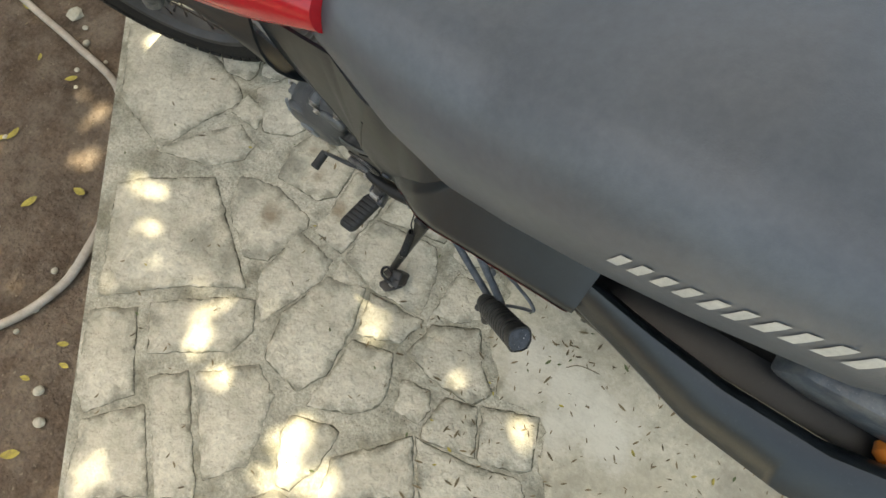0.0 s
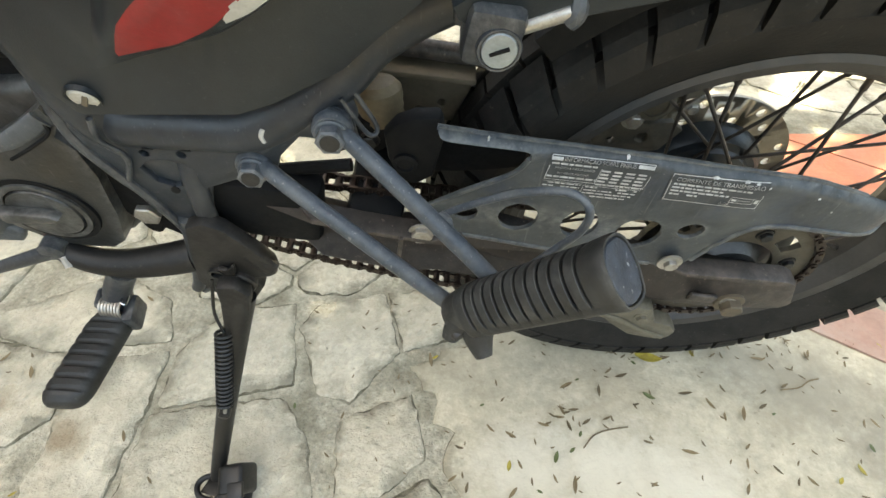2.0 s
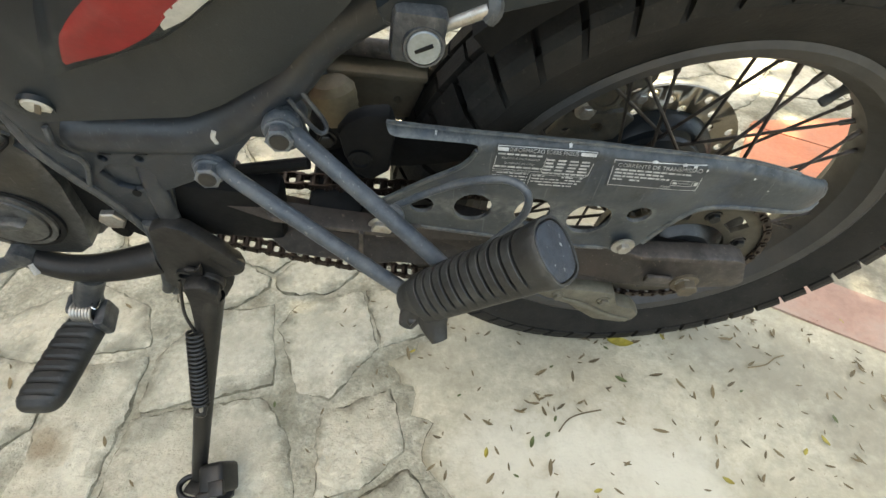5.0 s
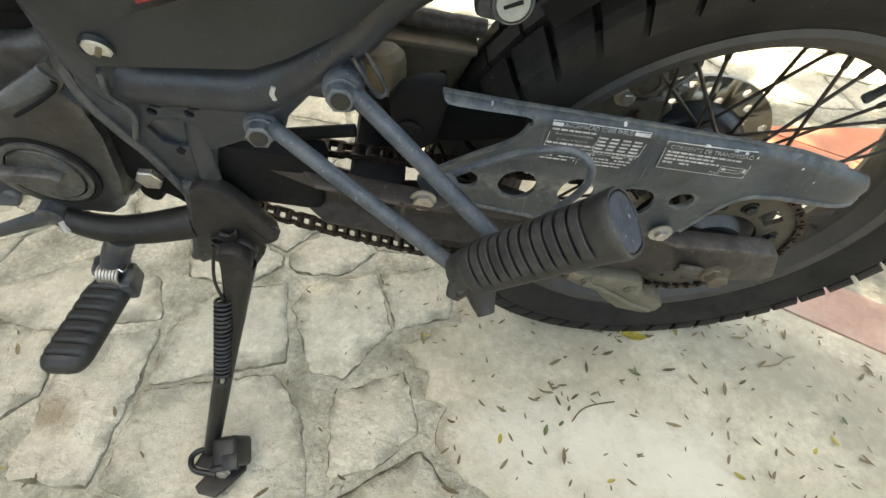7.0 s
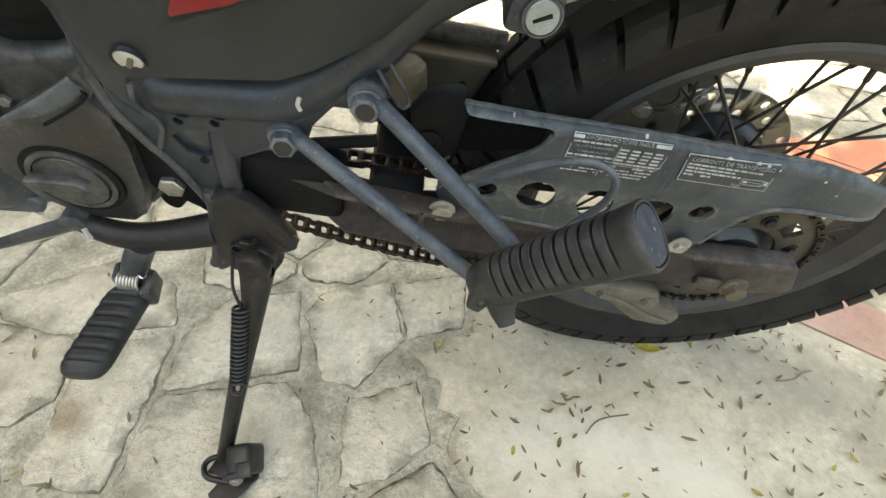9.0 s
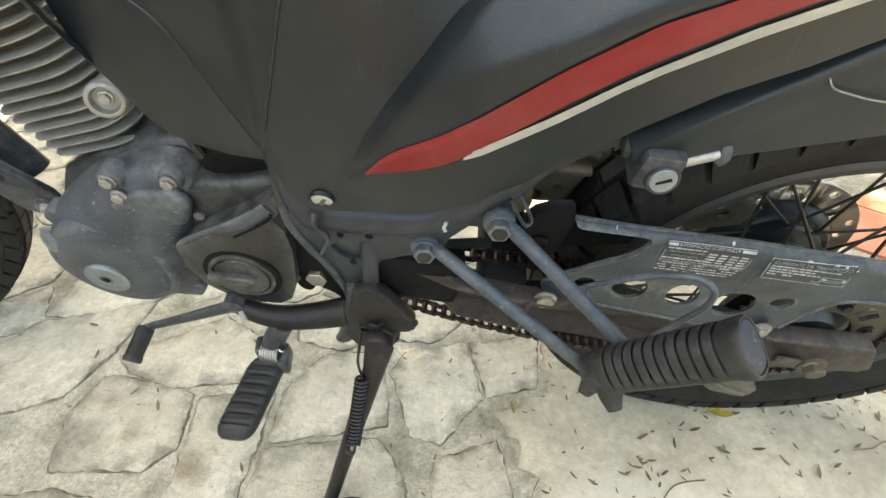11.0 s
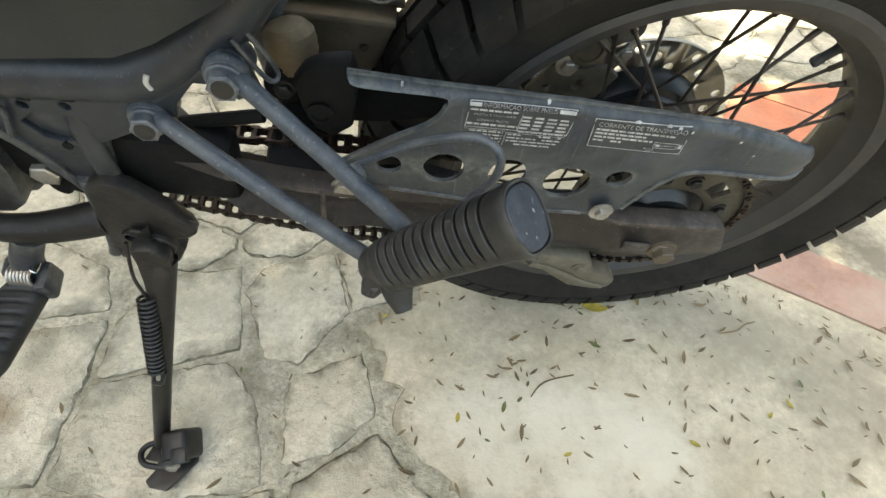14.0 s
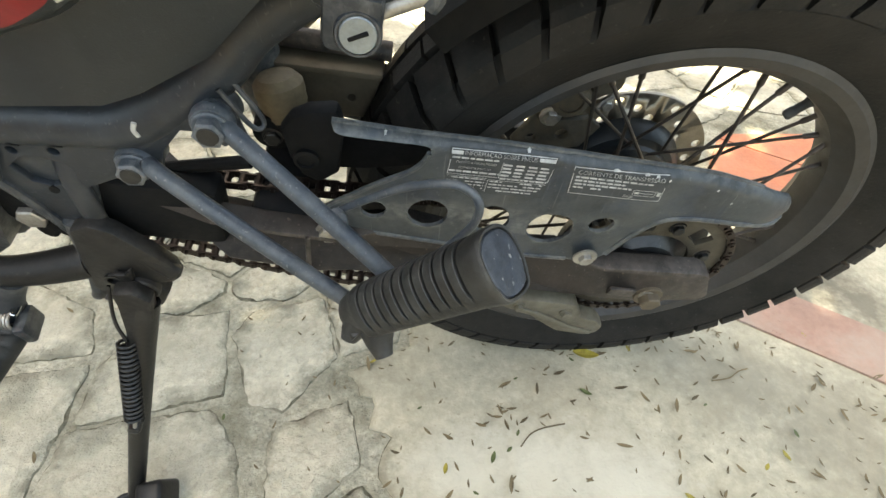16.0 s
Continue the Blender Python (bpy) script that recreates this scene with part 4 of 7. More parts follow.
def link_mesh(width, thick):
    own = bmesh.new()
    for sgn in (-1, 1):
        pts = []
        for i in range(20):
            t = 2 * math.pi * i / 20
            k = 1 if math.cos(t) > 0 else -1
            r = 0.0050 - 0.0011 * (1 - abs(math.cos(t)))
            pts.append((k * 0.00635 + r * math.cos(t), r * math.sin(t)))
        plate(pts, sgn * width - thick / 2, sgn * width + thick / 2, bm=own)
    for x in (-0.00635, 0.00635):
        lathe([(0.0038, -width), (0.0038, width)], (x, 0, 0), (0, 1, 0), 10, own)
        lathe([(0.0021, -width - 0.0025), (0.0021, width + 0.0025)], (x, 0, 0), (0, 1, 0), 8, own)
    return finish(own, "chain_link", CHAIN)


chain = empty("drive_chain", Matrix.Identity(4), "", "")
chain.parent = bike
chain["label"] = "oily brown roller chain"
outer_link, inner_link = link_mesh(0.0068, 0.0014), link_mesh(0.0050, 0.0014)
s, count, j = 0.0, 0, 0
while s + 0.0127 < lengths[-1]:
    ends = []
    for q in (s, s + 0.0127):
        j = max(i for i in range(len(lengths)) if lengths[i] <= q)
        k = (q - lengths[j]) / max(1e-9, lengths[min(j + 1, len(path) - 1)] - lengths[j]) if j + 1 < len(path) else 0
        ends.append(path[j].lerp(path[min(j + 1, len(path) - 1)], k))
    mid, dd = (ends[0] + ends[1]) / 2, ends[1] - ends[0]
    ob = new("chain_link", outer_link if count % 2 else inner_link)
    ob.parent = chain
    ob.matrix_basis = LIFT @ Matrix.Translation((mid.x, chain_l, mid.y)) @ Matrix.Rotation(-math.atan2(dd.y, dd.x), 4, "Y")
    s += 0.0127
    count += 1


# chain guard: a pressed cover with round openings, its top and tail rolled inwards
GUARD_TOP = [(-0.306, 0.2015), (-0.284, 0.1985), (-0.262, 0.1955), (-0.24, 0.1930), (-0.19, 0.188), (-0.13, 0.1828), (-0.099, 0.1785), (-0.017, 0.166), (0.042, 0.150), (0.073, 0.137), (0.088, 0.126), (0.1, 0.110)]
GUARD_FACE = -0.108


def guard_l(a, u):
    """How far the guard's skin lies inside its flat face."""
    r_ = 0.010
    d_ = min(r_ * 0.98, max(0.0, u - (curve_at(GUARD_TOP, a)[0] - r_)))
    e_ = min(0.045, max(0.0, a - 0.050))
    roll = r_ - math.sqrt(r_ * r_ - d_ * d_)
    tail_ = 0.062 - math.sqrt(0.062 ** 2 - e_ * e_)
    press = -0.0022 * smooth_step(-0.137, -0.129, a) * smooth_step(0.10, 0.125, u) + 0.0020 * smooth_step(-0.065, -0.03, a)
    return 0.95 * roll + tail_ + press


guard_out = [(-0.306, 0.2013), (-0.284, 0.1983), (-0.262, 0.1953), (-0.24, 0.1928), (-0.19, 0.1878), (-0.13, 0.1826), (-0.099, 0.1783), (-0.017, 0.1658), (0.012, 0.159), (0.042, 0.1498), (0.073, 0.1368), (0.088, 0.1256), (0.096, 0.112), (0.094, 0.101),
             (0.075, 0.1035), (0.047, 0.109), (0.026, 0.112), (-0.005, 0.116), (-0.024, 0.1145), (-0.036, 0.106), (-0.05, 0.0885), (-0.059, 0.071), (-0.066, 0.056), (-0.074, 0.048), (-0.088, 0.045), (-0.100, 0.050), (-0.146, 0.054), (-0.221, 0.070),
             (-0.303, 0.087), (-0.318, 0.100), (-0.322, 0.114), (-0.3087, 0.1249), (-0.2764, 0.1471), (-0.254, 0.1604), (-0.2433, 0.1703), (-0.2375, 0.1804), (-0.2368, 0.1856), (-0.2425, 0.1882), (-0.2624, 0.1905), (-0.2885, 0.1935), (-0.302, 0.1960)]
guard_holes = [circle2((-0.280, 0.116), 0.0105, 18, 0.0105), circle2((-0.235, 0.1125), 0.0170, 24, 0.0180), circle2((-0.181, 0.1065), 0.0160, 24, 0.0190), circle2((-0.127, 0.097), 0.0205, 26, 0.0215), circle2((-0.083, 0.1045), 0.0112, 20, 0.0112)]


def fine(loop, step=0.008):
    out = []
    for p, q in zip(loop, loop[1:] + loop[:1]):
        n = max(1, int((Vector(q) - Vector(p)).length / step))
        out += [tuple(Vector(p).lerp(Vector(q), k / n)) for k in range(n)]
    return out


def guard_grid():
    """Face of the guard on a fine net, so that it can roll over."""
    own = bmesh.new()
    edges = []
    soft_loop = [(q.x, q.z) for q in spline([(x, 0, z) for x, z in guard_out + guard_out[:1]], 3)[:-1]]
    for loop in (fine(soft_loop), *guard_holes):
        vs = [own.verts.new((x, GUARD_FACE, z)) for x, z in loop]
        edges += [own.edges.new((vs[i], vs[(i + 1) % len(vs)])) for i in range(len(vs))]
    bmesh.ops.triangle_fill(own, edges=edges, use_beauty=True)
    for k in range(42):
        bmesh.ops.bisect_plane(own, geom=[*own.verts, *own.edges, *own.faces], plane_co=(0, 0, 0.052 + k * 0.0038), plane_no=(0, 0, 1))
    for k in range(30):
        bmesh.ops.bisect_plane(own, geom=[*own.verts, *own.edges, *own.faces], plane_co=(-0.145 + k * 0.0077, 0, 0), plane_no=(1, 0, 0))
    made = bmesh.ops.extrude_face_region(own, geom=list(own.faces))
    for v in made["geom"]:
        if isinstance(v, bmesh.types.BMVert):
            v.co.y += 0.004
    for v in own.verts:
        v.co.y += guard_l(v.co.x, v.co.z)
    return own


guard = bpart("chain_guard", guard_grid(), GUARD, "scratched dark blue chain guard with round holes and printed labels", angle=45)
bpart("guard_top", tube([(a, GUARD_FACE + guard_l(a, u) + 0.002, u - 0.0005) for a, u in guard_out[:10]], 0.0024, 8, 5), GUARD, parent=guard)
secs = []
for a, u, lo in ((-0.345, 0.160, 0.120), (-0.315, 0.160, 0.112), (-0.29, 0.158, 0.112), (-0.26, 0.156, 0.116), (-0.23, 0.154, 0.122)):
    secs.append([(a, -0.064, u), (a, -0.062, u - 0.012), (a, -0.058, lo), (a, -0.054, lo), (a, -0.056, u - 0.012), (a, -0.058, u)])
bpart("guard_inner", loft(secs), BLACK, parent=guard)
bpart("guard_front_tab", plate([(-0.345, 0.152), (-0.347, 0.178), (-0.338, 0.190), (-0.324, 0.197), (-0.303, 0.199), (-0.300, 0.180), (-0.308, 0.135), (-0.325, 0.122), (-0.338, 0.132)], -0.088, -0.072, bev=0.005), BLACK, parent=guard)
bpart("tab_boss", lathe([(0.010, -0.002), (0.010, 0.003), (0.007, 0.004), (0.0065, 0.002), (0, 0.002)], (-0.331, -0.088, 0.152), OUT, 24, closed=False), BLACK, parent=guard)
bbolt("bolt", (-0.085, -0.113, 0.062), OUT, 0.0066, 0.007, DULL, "worn zinc bolt with a wide washer", parent=guard, washer=1.7)
for pts, r in (([(-0.2375, 0.182), (-0.2433, 0.1703), (-0.254, 0.1604), (-0.2764, 0.1471), (-0.3087, 0.1249), (-0.32, 0.116)], 0.0022), ([(-0.31, 0.091), (-0.221, 0.072), (-0.146, 0.056), (-0.10, 0.051)], 0.0026),
               ([(-0.064, 0.060), (-0.059, 0.071), (-0.05, 0.0885), (-0.036, 0.106), (-0.024, 0.1145), (-0.005, 0.116), (0.026, 0.112), (0.047, 0.109), (0.075, 0.1035), (0.092, 0.1015)], 0.0030)):
    bpart("guard_rib", tube([(a, GUARD_FACE + guard_l(a, u) + 0.0006, u) for a, u in pts], r, 8, 6), GUARD, parent=guard)


# printed notes on the guard
def on_guard(a, u, turn=-5.5):
    return pose(a, GUARD_FACE, u + U0, 90, 0, 0) @ pose(0, 0, 0, 0, 0, turn)


def laid(ob_or_mesh, m, out):
    """Lays flat work in the plane of m onto the guard's skin."""
    for v in ob_or_mesh:
        q = m @ v.co
        v.co = (q.x, GUARD_FACE + guard_l(q.x, q.z - U0) - out, q.z)


def label_sheet(name, m, w, h):
    own = bmesh.new()
    loft([[(w * i / 16, -h * j / 12, 0) for i in range(17)] for j in range(13)], own, ring=False)
    laid(own.verts, m, 0.0006)
    return part(name, own, LABEL, guard, "dark label with worn pale print")


def print_bars(m, bars, mat=PRINT):
    own = bmesh.new()
    for x, y, w, h in bars:
        loft([[(x + w * i / 6, y + h * j / 2, 0) for i in range(7)] for j in range(3)], own, ring=False)
    laid(own.verts, m, 0.0010)
    return part("print", own, mat, guard, "rows of worn pale print", smooth=False)


def guard_text(name, body, size, m, x, y, shear=0.0):
    ob = lettering(name, body, size, Matrix.Identity(4), PRINT, guard, shear=shear)
    for v in ob.data.vertices:
        v.co = (v.co.x + x, v.co.y + y, 0)
    laid(ob.data.vertices, m, 0.0010)
    return ob


def words(rng_, x0, x1, y, h):
    """A line of print too small to read."""
    out, x = [], x0
    while x < x1:
        w = min(x1 - x, rng_.uniform(0.002, 0.0065))
        if rng_.random() < 0.88:
            out.append((x, y, w, h))
        x += w + 0.0010
    return out


rng = random.Random(4)
m1 = on_guard(-0.2215, 0.1868, -5)
label_sheet("label", m1 @ pose(-0.0015, 0.0015, 0), 0.082, 0.044)
bars = [(0.0, -0.0030, 0.0085, 0.0026), (0.066, -0.0028, 0.0125, 0.0026)]
for k in range(4):
    for col in range(4):
        bars.append((0.0405 + 0.0095 * col, -0.0098 - 0.0037 * k, rng.uniform(0.0062, 0.0078), 0.0019))
bars += words(rng, 0.001, 0.036, -0.0066, 0.0017) + words(rng, 0.001, 0.039, -0.0205, 0.0019) + words(rng, 0.041, 0.078, -0.0245, 0.0017)
for k in range(4):
    bars += words(rng, 0.001 if k % 2 else 0.004, 0.030, -0.0272 - 0.0034 * k, 0.0013) + words(rng, 0.034, 0.076, -0.0282 - 0.0034 * k, 0.0013)
for x, y, w, h in ((0.0, -0.0232, 0.039, 0.0005), (0.0, -0.0232, 0.0005, 0.0236), (0.0395, -0.0232, 0.0005, 0.0165), (0.0, -0.0252, 0.031, 0.0004), (0.0325, -0.0262, 0.046, 0.0004), (0.0, 0.0004, 0.0790, 0.0005), (0.0787, -0.024, 0.0005, 0.0245), (0.0322, -0.040, 0.0004, 0.014), (0.0395, -0.0232, 0.0395, 0.0005)):
    bars.append((x, y, w, h))
print_bars(m1, bars)
guard_text("heading", "INFORMAÇÃO SOBRE PNEUS", 0.0042, m1, 0.0095, -0.0030)
guard_text("note", "PILOTO E PASSAGEIRO", 0.0030, m1, 0.0045, -0.0110)
guard_text("note", "SOMENTE PILOTO", 0.0030, m1, 0.0075, -0.0165)
m2 = on_guard(-0.1290, 0.1765, -6) @ Matrix(((1, -0.18, 0, 0), (0, 1, 0, 0), (0, 0, 1, 0), (0, 0, 0, 1)))
label_sheet("label", m2 @ pose(-0.001, 0.001, 0), 0.081, 0.0300)
bars = [(0.0, 0.0, 0.079, 0.0006), (0.0, -0.0275, 0.079, 0.0006), (0.0, -0.0275, 0.0006, 0.0275), (0.0785, -0.0275, 0.0006, 0.028)]
for k in range(4):
    bars += words(rng, 0.003, (0.068, 0.045, 0.052, 0.026)[k], -0.0098 - 0.0037 * k, 0.0018)
bars += [(0.054, -0.0225, 0.019, 0.0005), (0.054, -0.0165, 0.021, 0.0005), (0.0535, -0.0225, 0.0005, 0.006), (0.0725, -0.0225, 0.0005, 0.006), (0.0745, -0.0215, 0.0032, 0.0045), (0.055, -0.0205, 0.004, 0.0022), (0.060, -0.0195, 0.011, 0.0004)]
print_bars(m2, bars)
guard_text("heading", "CORRENTE DE TRANSMISSÃO", 0.0054, m2, 0.0035, -0.0058)
guard_text("note", "Folga", 0.0042, m2, 0.046, -0.0255, 0.2)
for a, u, w in ((-0.098, 0.1745, 0.0055), (-0.072, 0.1710, 0.005), (-0.062, 0.1690, 0.0035), (-0.166, 0.1855, 0.003), (-0.05, 0.165, 0.002), (-0.005, 0.155, 0.0022), (0.015, 0.140, 0.0018), (-0.27, 0.1965, 0.002)):
    own = bmesh.new()
    rows = [[(0, 0), (w * 0.5, 0.0009), (w, 0.0002), (w * 0.8, -0.0013), (w * 0.45, -0.0011), (w * 0.2, -0.0018)]]
    own.faces.new([own.verts.new((x, y, 0)) for x, y in rows[0]])
    laid(own.verts, on_guard(a, u, -10), 0.0012)
    part("paint_chip", own, PRINT, guard, smooth=False)

# ---- side panel and tail ----
LOW = [(-0.674, 0.336, -0.158), (-0.662, 0.311, -0.152), (-0.650, 0.284, -0.147), (-0.638, 0.270, -0.142), (-0.623, 0.262, -0.136), (-0.590, 0.262, -0.130), (-0.554, 0.272, -0.126), (-0.540, 0.256, -0.134),
       (-0.522, 0.233, -0.138), (-0.467, 0.236, -0.138), (-0.426, 0.237, -0.136), (-0.404, 0.244, -0.133), (-0.360, 0.268, -0.130), (-0.337, 0.292, -0.133), (-0.319, 0.312, -0.140), (-0.301, 0.335, -0.148),
       (-0.267, 0.366, -0.155), (-0.234, 0.385, -0.157), (-0.207, 0.403, -0.158), (-0.172, 0.42, -0.158), (-0.06, 0.46, -0.14), (0.22, 0.54, -0.11)]
TOP = [(-0.674, 0.500, -0.152), (-0.60, 0.510, -0.136), (-0.53, 0.512, -0.118), (-0.44, 0.482, -0.124), (-0.353, 0.455, -0.134), (-0.27, 0.485, -0.138), (-0.185, 0.515, -0.138), (-0.06, 0.548, -0.128), (0.22, 0.60, -0.10)]
RIDGE = [(0.268, -0.495), (0.312, -0.473), (0.340, -0.455), (0.40, -0.413), (0.43, -0.382), (0.458, -0.353)]
CREASE = [(0.275, -0.554), (0.335, -0.532), (0.40, -0.508), (0.52, -0.46)]
WIDE = [(-0.674, 0.42, -0.112), (-0.56, 0.40, -0.126), (-0.49, 0.285, -0.143), (-0.45, 0.306, -0.154), (-0.42, 0.331, -0.166), (-0.397, 0.357, -0.174), (-0.358, 0.391, -0.180), (-0.3215, 0.415, -0.180), (-0.18, 0.477, -0.180), (0.0, 0.52, -0.158), (0.22, 0.57, -0.12)]
BLOCK_LOW = [(-0.495, 0.266), (-0.45, 0.281), (-0.412, 0.298), (-0.395, 0.309), (-0.347, 0.343), (-0.306, 0.376), (-0.270, 0.400), (-0.245, 0.416), (-0.172, 0.452)]


def block_l(a, u):
    """Depth of the raised part: widest along the stripe's upper edge, drawn in a little below it and up to the seat."""
    tu, tl = curve_at(TOP, a)
    wu, wl = curve_at(WIDE, a)
    if u < wu:
        return wl + 0.44 * (wu - u)
    v = min(1, (u - wu) / max(1e-4, tu - wu))
    return wl + (tl - wl) * (0.30 * v if v < 0.22 else 0.066 + 0.934 * (v - 0.22) / 0.78)


def panel_l(a, u):
    """Depth of the side panel's outer face: a skirt under the raised part, falling away to the lower lip."""
    lu, ll = curve_at(LOW, a)
    tu, tl = curve_at(TOP, a)
    v = min(1, max(0, (u - lu) / max(1e-6, tu - lu)))
    l = ll + (tl - ll) * v - 0.016 * v * (1 - v)
    if a > -0.52:
        (bu_,) = curve_at(BLOCK_LOW, a)
        step_l = block_l(a, bu_) + 0.011 * smooth_step(-0.50, -0.44, a)
        k = min(1, max(0, (u - lu) / max(1e-4, bu_ - lu)))
        under = ll + (step_l - ll) * k ** 0.8 if u < bu_ else block_l(a, u) + 0.011 * smooth_step(-0.50, -0.44, a)
        l += (under - l) * smooth_step(-0.52, -0.43, a)
    (crease,) = curve_at(CREASE, u)
    l += 0.26 * max(0, crease - a)
    side = (u - 0.28) - 2.2 * (-0.554 - a)
    if a < -0.554 and side < 0:
        l += 0.104 * -side
    return l


def panel_skin(a0, a1, cols, rows):
    secs = []
    for i in range(cols + 1):
        a = a0 + (a1 - a0) * i / cols
        (lu, _), (tu, _) = curve_at(LOW, a), curve_at(TOP, a)
        row = [(a, panel_l(a, lu + (tu - lu) * j / rows), lu + (tu - lu) * j / rows) for j in range(rows + 1)]
        secs.append(row + [(x, y + 0.004, z) for x, y, z in row[::-1]])
    return loft(secs)


def block_skin(cols, rows):
    """The raised part, stretched between its ridge, its lower edge and the seat."""
    secs = []
    for i in range(cols + 1):
        s_ = i / cols
        a_lo, a_hi = -0.495 + 0.323 * s_, -0.353 + 0.181 * s_
        (u_lo,), u_hi = curve_at(BLOCK_LOW, a_lo), curve_at(TOP, a_hi)[0] + 0.002
        row = []
        for j in range(rows + 1):
            w = j / rows
            ur = 0.268 + (0.458 - 0.268) * w
            (ar,) = curve_at(RIDGE, ur)
            left, right = Vector((ar, ur)), Vector((-0.172, 0.452 + (0.521 - 0.452) * w))
            lo, hi = Vector((a_lo, u_lo)), Vector((a_hi, u_hi))
            corner = (1 - s_) * (1 - w) * Vector((-0.495, 0.268)) + s_ * (1 - w) * Vector((-0.172, 0.452)) + (1 - s_) * w * Vector((-0.353, 0.458)) + s_ * w * Vector((-0.172, 0.521))
            p = (1 - s_) * left + s_ * right + (1 - w) * lo + w * hi - corner
            skin, rise = panel_l(p.x, p.y), smooth_step(0.0, 0.045, min(s_, w + 0.02))
            row.append((p.x, (1 - rise) * (skin - 0.0008) + rise * min(block_l(p.x, p.y), skin - 0.0030), p.y))
        secs.append(row + [(x, y + 0.016, z) for x, y, z in row[::-1]])
    return loft(secs)


panel = bpart("side_panel", panel_skin(-0.674, -0.172, 150, 40), PLASTIC, "dark grey grained side panel with red and white stripes", angle=28)
bead = [(curve_at(CREASE, u)[0], u) for u in (0.277, 0.31, 0.335, 0.37, 0.40, 0.44)]
bpart("crease", tube([(a, panel_l(a, u) + 0.0002, u) for a, u in bead], 0.0014, 8, 5), PLASTIC, parent=panel)
bead = [(-0.554 - k / 2.2, 0.28 + k) for k in (0.0, 0.03, 0.06, 0.09)] + [(-0.615, 0.385), (-0.645, 0.398)]
bpart("crease", tube([(a, panel_l(a, u) + 0.0004, u) for a, u in bead], 0.0014, 8, 5), PLASTIC, parent=panel)
bpart("raised_panel", block_skin(60, 34), PLASTIC, parent=panel, angle=40)
# black sheet added where the gap between seat and rail is in shade
bpart("tail_inner", plate([(-0.20, 0.43), (-0.19, 0.52), (-0.02, 0.575), (0.20, 0.60), (0.20, 0.53), (0.0, 0.46)], -0.112, -0.09, bev=0.004), BLACK, "black sheet filling the shaded gap under the seat")
bpart("seat_base", plate([(-0.02, 0.50), (-0.01, 0.545), (0.03, 0.565), (0.2, 0.59), (0.2, 0.54), (0.02, 0.49)], -0.128, -0.10, bev=0.008), STEEL_BLUE)


def stripe(name, lower, upper, a0, a1, mat, out=0.0012, cut=0.0):
    rows = []
    for i in range(61):
        a = a0 + (a1 - a0) * i / 60
        (u0,), (u1,) = curve_at(lower, a), curve_at(upper, a)
        u1 = max(u1, u0 + 0.0005)
        rows.append([(a, min(block_l(a, u0 + (u1 - u0) * k / 6), panel_l(a, u0 + (u1 - u0) * k / 6) - 0.0045) - out, u0 + (u1 - u0) * k / 6) for k in range(7)])
    own = loft(rows, ring=False)
    return bpart(name, own, mat, parent=panel)


RED_TOP = [(-0.474, 0.282), (-0.460, 0.303), (-0.447, 0.315), (-0.42, 0.336), (-0.397, 0.357), (-0.358, 0.391), (-0.3215, 0.415), (-0.18, 0.477)]
RED_LOW = [(-0.474, 0.279), (-0.436, 0.293), (-0.411, 0.3075), (-0.351, 0.362), (-0.311, 0.392), (-0.277, 0.414), (-0.18, 0.463)]
WHITE_TOP = [(-0.405, 0.312), (-0.401, 0.319), (-0.350, 0.356), (-0.309, 0.387), (-0.275, 0.410), (-0.18, 0.459)]
WHITE_LOW = [(-0.405, 0.309), (-0.392, 0.315), (-0.3465, 0.348), (-0.305, 0.381), (-0.269, 0.404), (-0.18, 0.4515)]
stripe("red_stripe", RED_LOW, RED_TOP, -0.474, -0.176, RED)["label"] = "faded red stripe"
stripe("white_stripe", WHITE_LOW, WHITE_TOP, -0.405, -0.176, WHITE)["label"] = "cream white stripe"
fix = bpart("panel_screw", lathe([(0.0085, -0.001), (0.0085, 0.0012), (0.0072, 0.0024), (0.005, 0.0022)], (-0.513, -0.1368, 0.2455), (0, -1, -0.30), 28), SCREW, "off-white panel screw stained with rust", parent=panel)
bpart("screw_seat", lathe([(0.0100, -0.003), (0.0100, 0.0008), (0.0088, 0.0004), (0.0088, -0.003)], (-0.513, -0.1385, 0.2455), (0, -1, -0.30), 28), PLASTIC, parent=panel)
bpart("screw_slot", box((-0.512, -0.1392, 0.2450), (0.0035, 0.002, 0.009), (0, 30, 0), 0.0008), RUSTY, parent=fix)
bpart("panel_clip", tube([(-0.4165, -0.1325, 0.222), (-0.4185, -0.1335, 0.217), (-0.4175, -0.1335, 0.212)], 0.0016, 8, 4, flat=0.6), WHITE, "small white clip hanging under the panel")
tab = [(-0.306, 0.346), (-0.304, 0.326), (-0.298, 0.313), (-0.290, 0.308), (-0.253, 0.312), (-0.205, 0.324), (-0.166, 0.335), (0.0, 0.385), (0.2, 0.45), (0.2, 0.51), (-0.15, 0.435), (-0.268, 0.376)]


def cover_l(v):
    """The cover's outer face leans in below a ridge and turns in under the panel above it."""
    rise = v.z - (0.350 + 0.72 * (v.x + 0.259))
    inward = 0.12 * min(0.05, -rise) if rise < 0 else min(0.035, 1.8 * rise)
    return Vector((v.x, v.y + (inward if v.y < -0.08 else 0), v.z))


